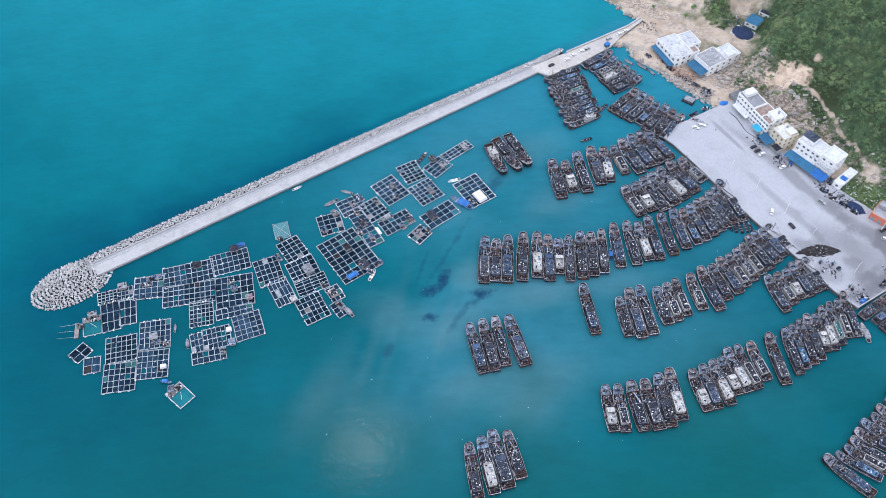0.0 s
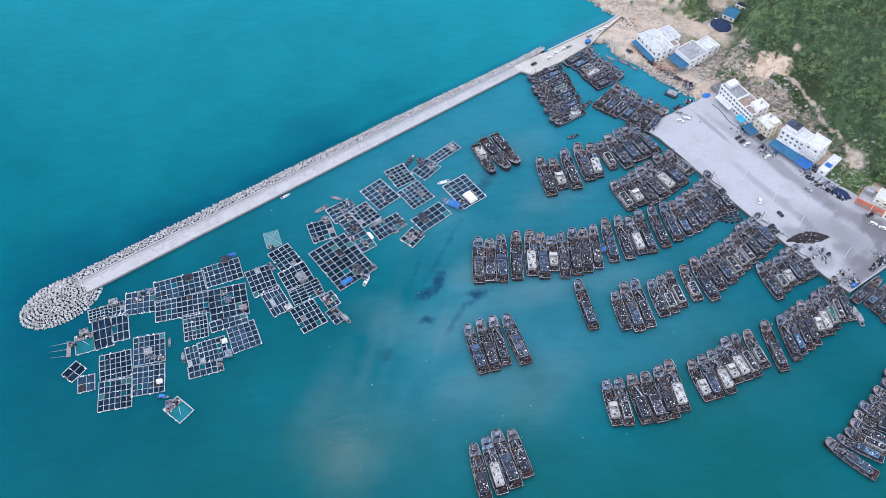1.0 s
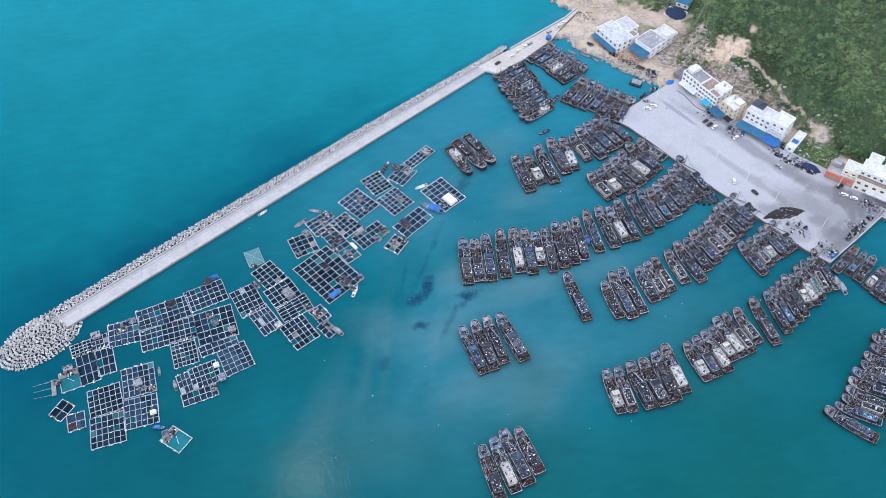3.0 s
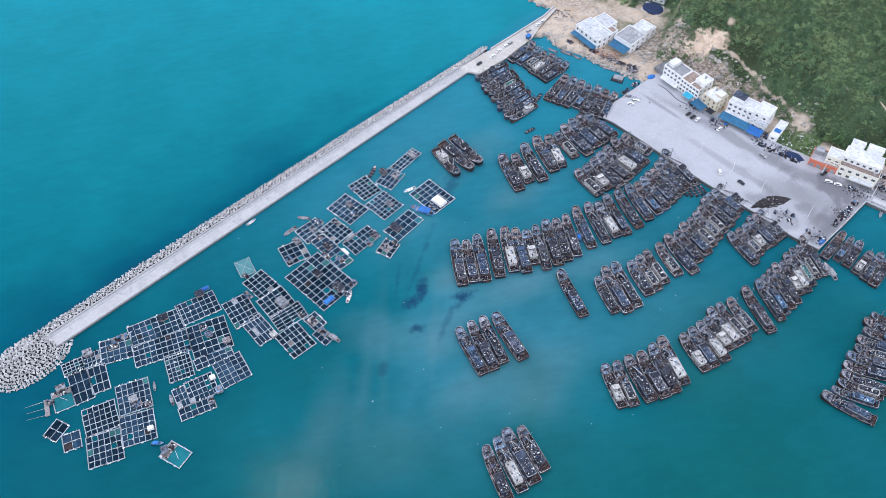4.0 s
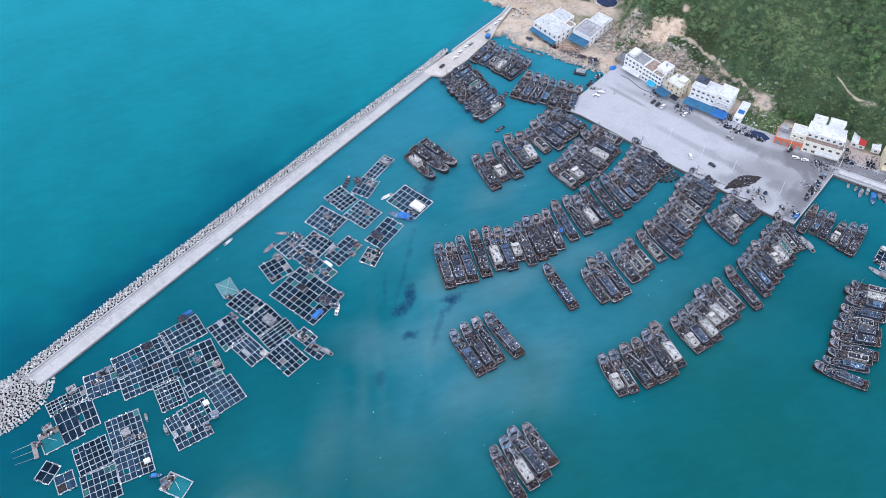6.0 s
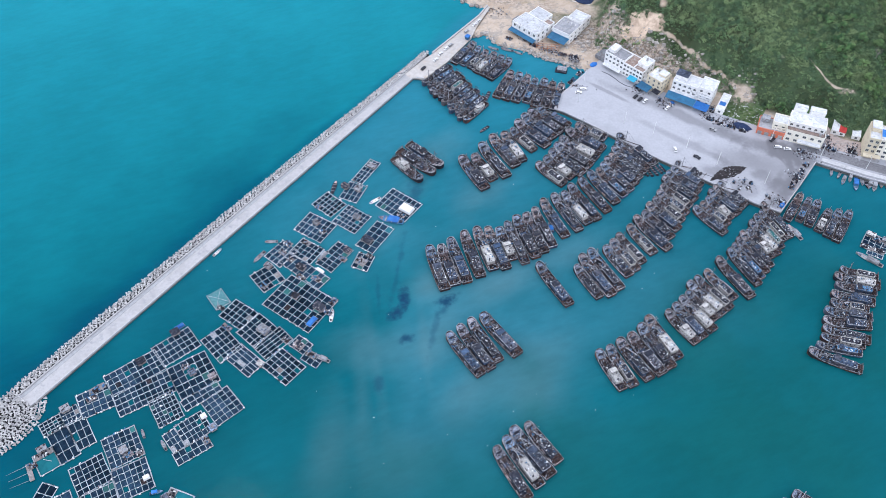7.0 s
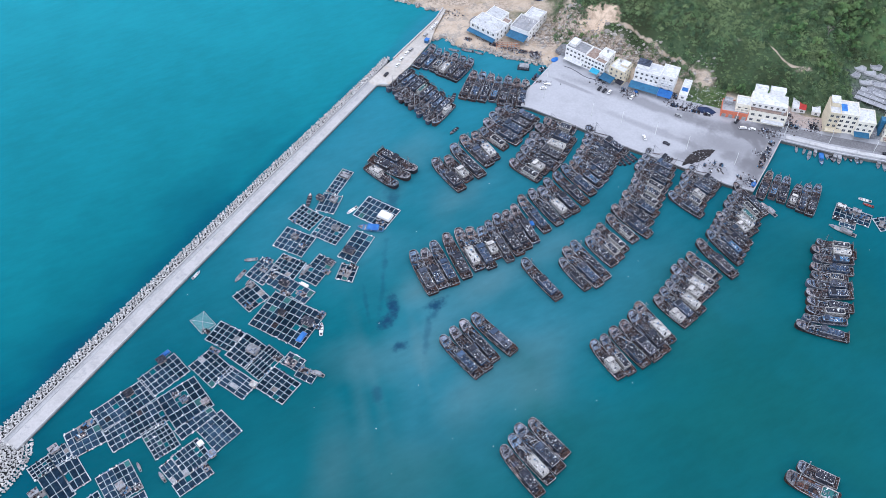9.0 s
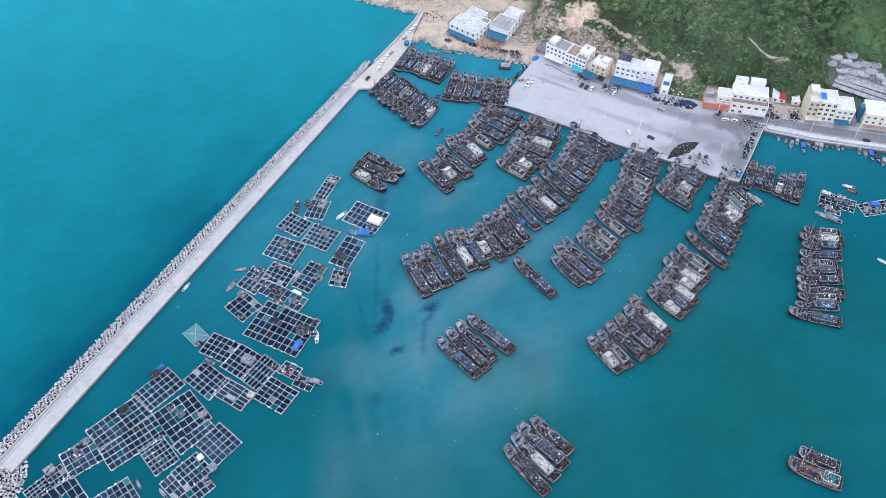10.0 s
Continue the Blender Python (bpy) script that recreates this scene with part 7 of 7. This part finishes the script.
for i in range(1100):
    # broken stone all over the cut
    along, n_ = pr.uniform(-228, -105), pr.uniform(402, 426)
    x, y = 0.79 * n_ + 0.61 * along, 0.61 * n_ - 0.79 * along
    if inside_distance(np.array(x), np.array(y), CUT) > 0:
        r = pr.uniform(0.25, 0.8) if i % 9 else pr.uniform(0.9, 1.8)
        rocks.blob(x, y, float(hill_height(x, y)) - 0.3, r * pr.uniform(1.0, 1.7), r, r * 0.8, pr, 0.4, 5, 2)
for cx, cy, spread, k in ((196, 414, 9, 60), (212, 396, 10, 60), (225, 388, 10, 50), (236, 370, 9, 40), (186, 423, 12, 110), (178, 428, 9, 70), (203, 427, 10, 40), (258, 336, 8, 40), (250, 347, 7, 30), (232, 378, 8, 30)):
    for i in range(k):
        x, y = cx + pr.gauss(0, spread * 0.5), cy + pr.gauss(0, spread * 0.5)
        r = pr.uniform(0.3, 0.9) if i % 12 else pr.uniform(1.0, 1.7)
        if 0.79 * x + 0.61 * y > 402 or cx < 205:
            rocks.blob(x, y, float(hill_height(x, y)) - 0.35, r * 1.25, r, r * 0.6, pr, 0.4, 6, 2)
tagged(thing("boulders", "pale broken boulders along the shore and slope", "rocks", kind="stuff", geo=rocks, material=M_ROCK))

# orange scaffold frames standing before the unfinished house
scaffold = thing("scaffold", "orange-red scaffold frames by the unfinished house", "scaffold", m=at(153.5, 433.0, 2.1, -27))
for i in range(7):
    for j in range(3):
        part("upright", Geo().tube((i * 2.6, -j * 2.4, 0), (i * 2.6 + pr.uniform(-0.2, 0.2), -j * 2.4, 2.6), 0.12, n=5), M_SCAFFOLD, scaffold)
for j in range(3):
    part("ledger", Geo().tube((0, -j * 2.4, 2.4), (15.6, -j * 2.4, 2.4), 0.12, n=5), M_SCAFFOLD, scaffold)
for i in range(7):
    part("transom", Geo().tube((i * 2.6, 0.3, 2.5), (i * 2.6, -5.1, 2.5), 0.12, n=5), M_SCAFFOLD, scaffold)
for i in range(5):
    part("plank", Geo().box(1.5 + i * 3.1, -1.2 - (i % 2) * 2.4, 2.63, 3.4, 0.5, 0.06, pr.uniform(-12, 12)), M_PLANK, scaffold)
# rusty frames and timber on the beach
for n_pile, (x, y, turn, sx, sy) in enumerate(((166, 418, -40, 6, 3), (172, 413, -40, 6, 4), (152, 434, -50, 6, 3), (181, 432, -20, 6, 5), (139, 447, -60, 5, 3), (205, 486, 0, 6, 4))):
    clutter(x, y, turn, sx, sy, 700 + n_pile, "rusty scaffold frames and timber on the beach", 2.1, "scrap_pile", [M_RUST, M_PLANK, M_RUST], 1.6)

# shade-netted fish tanks on the plots behind the houses
M_SHADE = surface("grey_shade_cloth", (0.26, 0.27, 0.30), (0.42, 0.43, 0.46), 0.8, 0.12, 0.85, 0.4, vary=0.15, stain=(0.14, 0.14, 0.16), amount=0.4)


def fish_tank(x, y, z, turn, sx, sy):
    t = thing("fish_tank", "rounded concrete fish tank under grey shade cloth", "fish tank", "fish tanks", m=at(x, y, z, turn))
    ring = Geo()
    pts = []
    for i in range(20):
        a = 2 * math.pi * i / 20
        ca, sa = math.cos(a), math.sin(a)
        pts.append((sx / 2 * math.copysign(abs(ca) ** 0.6, ca), sy / 2 * math.copysign(abs(sa) ** 0.6, sa)))
    verts = [(px, py, -0.6) for px, py in pts] + [(px, py, 0.8) for px, py in pts] + [(px * 0.9, py * 0.9, 0.8) for px, py in pts] + [(px * 0.9, py * 0.9, 0.0) for px, py in pts]
    faces = [(k * 20 + i, k * 20 + (i + 1) % 20, k * 20 + 20 + (i + 1) % 20, k * 20 + 20 + i) for k in range(3) for i in range(20)]
    part("rim_wall", ring.add(verts, faces), M_CONCRETE, t)
    part("shade_cloth", Geo().add([(px * 0.91, py * 0.91, 0.5) for px, py in pts] + [(0, 0, 0.4)], [(i, (i + 1) % 20, 20) for i in range(20)]), M_SHADE, t)


for i, (x, y) in enumerate([(343, 294), (349.5, 296), (353, 290.5), (357, 285.5), (363, 283), (346.5, 286.5), (351.5, 282), (356, 277), (362, 276), (364, 268.5), (361.5, 261.5), (369, 279), (359, 292)]):
    fish_tank(x, y, float(hill_height(x, y)) + 0.1, -55 + 4 * (i % 3), 7.6, 5.6)
for j, (ax, ay, bx, by) in enumerate(((331.5, 279.5, 347, 251), (335.5, 281.5, 351, 253), (339.5, 283, 355.5, 256), (344, 282, 359, 254))):
    x, y = (ax + bx) / 2, (ay + by) / 2
    t = thing("shade_house", "long low shade house under grey cloth", "shade house", "fish tanks", m=at(x, y, float(hill_height(x, y)), math.degrees(math.atan2(by - ay, bx - ax))))
    h = math.hypot(bx - ax, by - ay) / 2
    part("cloth_roof", Geo().add([(-h, -2.2, 2.2), (h, -2.2, 2.2), (h, 0, 2.9), (-h, 0, 2.9), (h, 2.2, 2.2), (-h, 2.2, 2.2)], [(0, 1, 2, 3), (3, 2, 4, 5)]), M_SHADE, t)
    for k in range(9):
        q = -h + k * h / 4
        part("hoop", Geo().tube((q, -1.7, -1.0), (q, -1.7, 2.2), 0.07, n=4).tube((q, 1.7, -1.0), (q, 1.7, 2.2), 0.07, n=4).tube((q, -1.7, 2.25), (q, 0, 2.95), 0.09, n=4).tube((q, 0, 2.95), (q, 1.7, 2.25), 0.09, n=4), M_FLOAT, t)

# ---- huts, gear and small boats on the water ----
HUT_ROOF = {"d": (M_DARKROOF, "dark boarded keeper's hut on a fish raft"), "g": (M_TIN, "grey tin-roofed keeper's hut on a fish raft"),
            "p": (M_FORE, "small weathered hut on a fish raft"), "w": (M_WHITE, "small white hut on a fish raft")}
for x, y, sx, sy, key in [(-137.5, 275.9, 5, 4, "d"), (-175.9, 261.9, 5, 4, "g"), (-188.1, 244.0, 5, 3, "g"), (-114.4, 260.3, 4, 3.5, "p"), (-152.3, 229.9, 4, 4, "g"),
                          (-110.7, 226.5, 3.5, 4, "p"), (-137.6, 199.3, 3.5, 4, "p"), (-118.4, 287.3, 5, 4, "d"), (-63.1, 312.6, 4, 4, "g"), (-46.4, 305.3, 6, 4, "d"),
                          (-30.0, 333.4, 4, 3.5, "g"), (-7.1, 329.2, 4.5, 3.5, "g"), (13.5, 364.7, 6, 4, "g"), (-6.3, 354.7, 5, 4, "d")]:
    mt, words = HUT_ROOF[key]
    raft_hut(x, y, 15 if x < -100 else -55, sx * 0.82, sy * 0.82, 1.8, mt, words)
for x, y, sx, sy, key in [(0.1, 349.9, 4.5, 4, "g"), (-6.5, 310.8, 6.5, 5, "d"), (-44.2, 276.2, 7, 5, "d"), (-54.2, 287.6, 4, 3.5, "d"), (-75.1, 272.5, 7, 5.5, "g"),
                          (-81.3, 253.0, 3.5, 3.5, "w"), (-19.3, 307.6, 4.5, 4, "d"), (260.9, 213.5, 5, 3, "w"), (266.1, 206.8, 5, 3, "g"), (-105.5, 254.5, 4, 3, "p")]:
    mt, words = HUT_ROOF[key]
    raft_hut(x, y, 15 if x < -100 else -55, sx * 0.82, sy * 0.82, 1.8, mt, words)
for n_pile, (x, y, sx, sy) in enumerate([(-160.1, 268.3, 8, 3.5), (-163.5, 263.8, 5, 3), (-150.8, 226.8, 5, 2.5), (-145.4, 226.0, 3.5, 2.5), (-114.8, 221.3, 3, 3.5), (-93.3, 295.1, 5, 2.5),
                                         (-68.3, 300.8, 4, 3.5), (-49.0, 324.6, 5, 3.5), (-40.7, 295.3, 6, 3), (-48.2, 299.5, 5, 3), (-14.2, 297.9, 6, 5), (-8.8, 300.1, 4, 2.5),
                                         (-36.1, 277.7, 3.5, 4.5), (-40.9, 271.8, 5, 2.5), (-92.8, 281.5, 6, 3), (-60.3, 257.7, 6, 4), (-55.8, 249.8, 6, 3.5)]):
    clutter(x, y, 15 if x < -100 else -55, sx, sy, 800 + n_pile, "crates, drums and nets on a raft walkway")
for n_pile, (x, y, sx, sy) in enumerate([(17.5, 322.3, 5, 3), (-28.2, 326.4, 3.5, 3.5), (-25.8, 345.3, 3, 3), (-53.4, 319.8, 4, 3), (-39.1, 321.6, 5, 3), (252.9, 208.2, 5, 3), (265.5, 203.5, 5, 3), (262.0, 209.5, 5, 2.5), (268.0, 201.0, 4, 3), (282.0, 188.5, 6, 3), (286.5, 189.0, 5, 4), (258.0, 202.5, 6, 3),
                                         (274.3, 191.2, 8, 5), (-117.0, 265.2, 4, 3), (-23.1, 303.0, 4, 3), (-50.4, 313.2, 4, 3), (-193.2, 237.2, 4, 3), (-66.1, 262.8, 4, 2.5)]):
    clutter(x, y, 15 if x < -100 else -55, sx, sy, 830 + n_pile, "crates, drums and nets on a raft walkway")

M_REDHULL = surface("red_boat_paint", (0.36, 0.04, 0.03), (0.5, 0.08, 0.05), 1.2, 0.4, 0.6, 0.2, vary=0.1)
SMALL_KIND = {"0": (M_TIN, "grey weathered open work boat", None), "1": (M_TIN, "grey work boat with a pale canopy", M_TIN), "b": (M_BLUEPAINT, "blue work boat with a blue canopy", M_TARPBLUE),
              "d": (M_DARKROOF, "black open sampan moored afloat", None), "w": (M_FLOAT, "white open dinghy moored afloat", None), "g": (M_STEEL, "grey steel work boat with a grey canopy", M_TIN), "r": (M_REDHULL, "red open dinghy moored afloat", None)}
for x, y, turn, ln, key in [(-142.6, 235.8, 96, 4.9, "0"), (-134.3, 226.2, 104, 6.1, "1"), (-141.3, 204.0, -7, 6.2, "b"), (-57.3, 329.6, 162, 7.3, "0"), (-33.2, 309.3, -150, 9.0, "1"),
                            (-12.6, 357.2, 59, 10.0, "d"), (6.7, 338.4, -163, 7.6, "w"), (-39.4, 269.4, 66, 7.9, "w"),
                            (-66.1, 321.4, -146, 9.0, "0"), (-51.3, 245.8, 132, 8.8, "g"), (222.4, 231.0, 94, 12.2, "g"), (217.4, 230.8, 70, 5.7, "1"), (94.2, 283.2, 85, 8.0, "b"),
                            (89.6, 371.3, -157, 7.8, "d"), (103.1, 399.0, -130, 9.5, "d")]:
    mt, words, can = SMALL_KIND[key]
    sampan(x, y, turn, ln, min(ln * 0.3, 3.2), mt, words, can)
for x, y, turn, ln, key in [(126.0, 443.0, 136, 7.5, "0"), (134.3, 438.4, 138, 9.0, "0"), (140.0, 432.5, 130, 6.1, "0"), (165.0, 301.4, 120, 5.6, "d"), (168.4, 301.6, 92, 7.6, "d"),
                            (171.4, 301.3, 96, 8.0, "d"), (174.4, 301.6, 100, 7.6, "d"), (177.1, 302.0, 98, 6.8, "d"), (249.3, 199.8, 119, 15.5, "g"), (277.6, 211.7, 131, 7.3, "w"),
                            (276.5, 207.8, 124, 6.0, "r"), (251.5, 161.2, 112, 6.7, "w"), (270.5, 262.5, -132, 6.0, "0")]:
    mt, words, can = SMALL_KIND[key]
    sampan(x, y, turn, ln, min(ln * 0.3, 3.6), mt, words, can)
for x, y, turn, ln, key in [(273.5, 259.0, -147, 6.0, "0"), (273.7, 254.8, -141, 8.0, "1"), (278.2, 254.6, -135, 7.0, "g"), (278.3, 249.3, -129, 11.0, "b"), (283.6, 250.4, -123, 8.0, "0"),
                            (285.0, 248.4, -117, 9.0, "d"), (286.4, 246.5, -142, 9.0, "1"), (287.7, 244.0, -136, 9.0, "g"), (292.9, 244.5, -130, 8.0, "0"), (294.9, 242.2, -124, 8.0, "d"),
                            (296.9, 239.4, -118, 8.0, "1"), (299.5, 237.4, -143, 7.0, "0"), (306.0, 230.2, -137, 8.0, "g"), (308.2, 227.3, -131, 9.0, "0"), (309.3, 223.8, -125, 10.0, "b"),
                            (311.1, 220.6, -119, 9.0, "d"), (311.4, 216.0, -144, 9.0, "1"),
                            (-87.4, 332.8, 33, 6.1, "w"), (196.0, 219.5, 81, 7.0, "1")]:
    mt, words, can = SMALL_KIND[key]
    sampan(x, y, turn, ln, min(ln * 0.3, 3.2), mt, words, can)

sampan(10.8, 321.2, 145, 15.0, 5.2, M_BLUEPAINT, "broad blue work boat with a bright blue canopy", M_TARPBLUE)

# tarpaulins and boxes on the rafts
for x, y, turn, sx, sy, h, mt, words in ((21.8, 325.4, -56, 8.2, 5.6, 1.6, M_TARPWHITE, "white tarpaulin stretched over raft stores"), (-50.3, 269.3, 35, 6.5, 3.0, 0.8, M_TARPBLUE, "blue tarpaulin over raft gear"),
                                         (-113.8, 234.5, 15, 2.8, 2.4, 1.6, M_TARPWHITE, "white covered box on a raft"), (-144.4, 212.6, 10, 3.0, 2.2, 1.5, M_TARPWHITE, "white covered box on a raft"),
                                         (-37.2, 299.9, -58, 5.0, 1.8, 1.2, M_TARPWHITE, "white covered long box on a raft"), (-115.8, 290.2, 20, 5.5, 2.0, 1.4, M_TARPBLUE, "blue tarpaulin over raft gear"),
                                         (280.0, 193.5, -36, 6.0, 3.0, 1.2, M_TARPBLUE, "blue tarpaulin over raft gear")):
    b = thing("stores", words, "covered stores", m=at(x, y, 0.57, turn))
    part("cover", Geo().box(0, 0, 0.1, sx, sy, h, taper=0.9, chamfer=0.25), mt, b)
    part("pallet", Geo().box(0, 0, 0, sx + 0.3, sy + 0.3, 0.1), M_PLANK, b)

# outrigger poles of the western pool raft
poles = thing("outrigger_rig", "thin pale net poles reaching over the water", "net poles", m=at(-195.3, 234.3, 0.6, 190))
for k in range(3):
    part("pole", Geo().tube((0, -4 + k * 4, 0), (9, -3.4 + k * 3.6, 0.9), 0.10, 0.05, 5), M_BEAM, poles)
part("deck", Geo().box(-0.8, 0, -0.15, 2.2, 9.5, 0.2, chamfer=0.05), M_PLANK, poles)

pontoon = thing("pontoon", "small grey work pontoon with a shelter", "pontoon", m=at(159.5, 405.5, 0, -35))
part("hull", Geo().box(0, 0, -0.3, 8.0, 5.0, 0.9, chamfer=0.1), M_DARKROOF, pontoon)
part("deck_house", Geo().box(0.4, 0, 0.6, 5.6, 3.8, 1.8), M_FORE, pontoon)
part("deck_house_roof", Geo().box(0.4, 0, 2.403, 6.4, 4.4, 0.15, chamfer=0.05), M_TIN, pontoon)
hut = thing("hut", "small blue kiosk at the causeway root", "hut", m=at(112.4, 457.2, 2.165, 35))
part("wall_shell", Geo().box(0, 0, 0, 3.0, 2.4, 2.3), M_BLUEPAINT, hut)
part("roof", Geo().box(0, 0, 2.303, 3.6, 3.0, 0.14, chamfer=0.04), M_TARPBLUE, hut)

buoy = thing("mooring_buoy", "small round white mooring buoy afloat", "buoy", "mooring buoys")
part("float_ball", Geo().tube((0, 0, -0.25), (0, 0, 0.0), 0.22, 0.42, 10).tube((0, 0, 0.0), (0, 0, 0.3), 0.42, 0.36, 10).tube((0, 0, 0.3), (0, 0, 0.5), 0.36, 0.12, 10), M_FLOAT, buoy)
part("ring", Geo().tube((0, 0, 0.5), (0, 0, 0.72), 0.07, n=6), M_RUST, buoy)
spots = [(-36.8, 205.0), (-8.6, 217.3), (42.0, 189.0), (35.8, 172.4), (27.8, 184.2), (65.4, 170.7), (86.8, 171.3), (-57.6, 175.2), (-59.1, 228.9), (133.4, 233.7), (155.2, 285.1), (122.2, 227.0),
         (88.0, 321.9), (-39.7, 180.9), (-6.7, 184.1), (8.9, 172.0), (253.1, 182.5), (33.3, 307.4), (49.5, 363.7), (-95.2, 322.5), (-11.1, 259.7)]
buoy.matrix_world = at(*spots[0], 0, 0, 0.62, 0.62, 0.62)
for x, y in spots[1:]:
    copy_thing(buoy, at(x, y, 0, 0, 0.62, 0.62, 0.62))
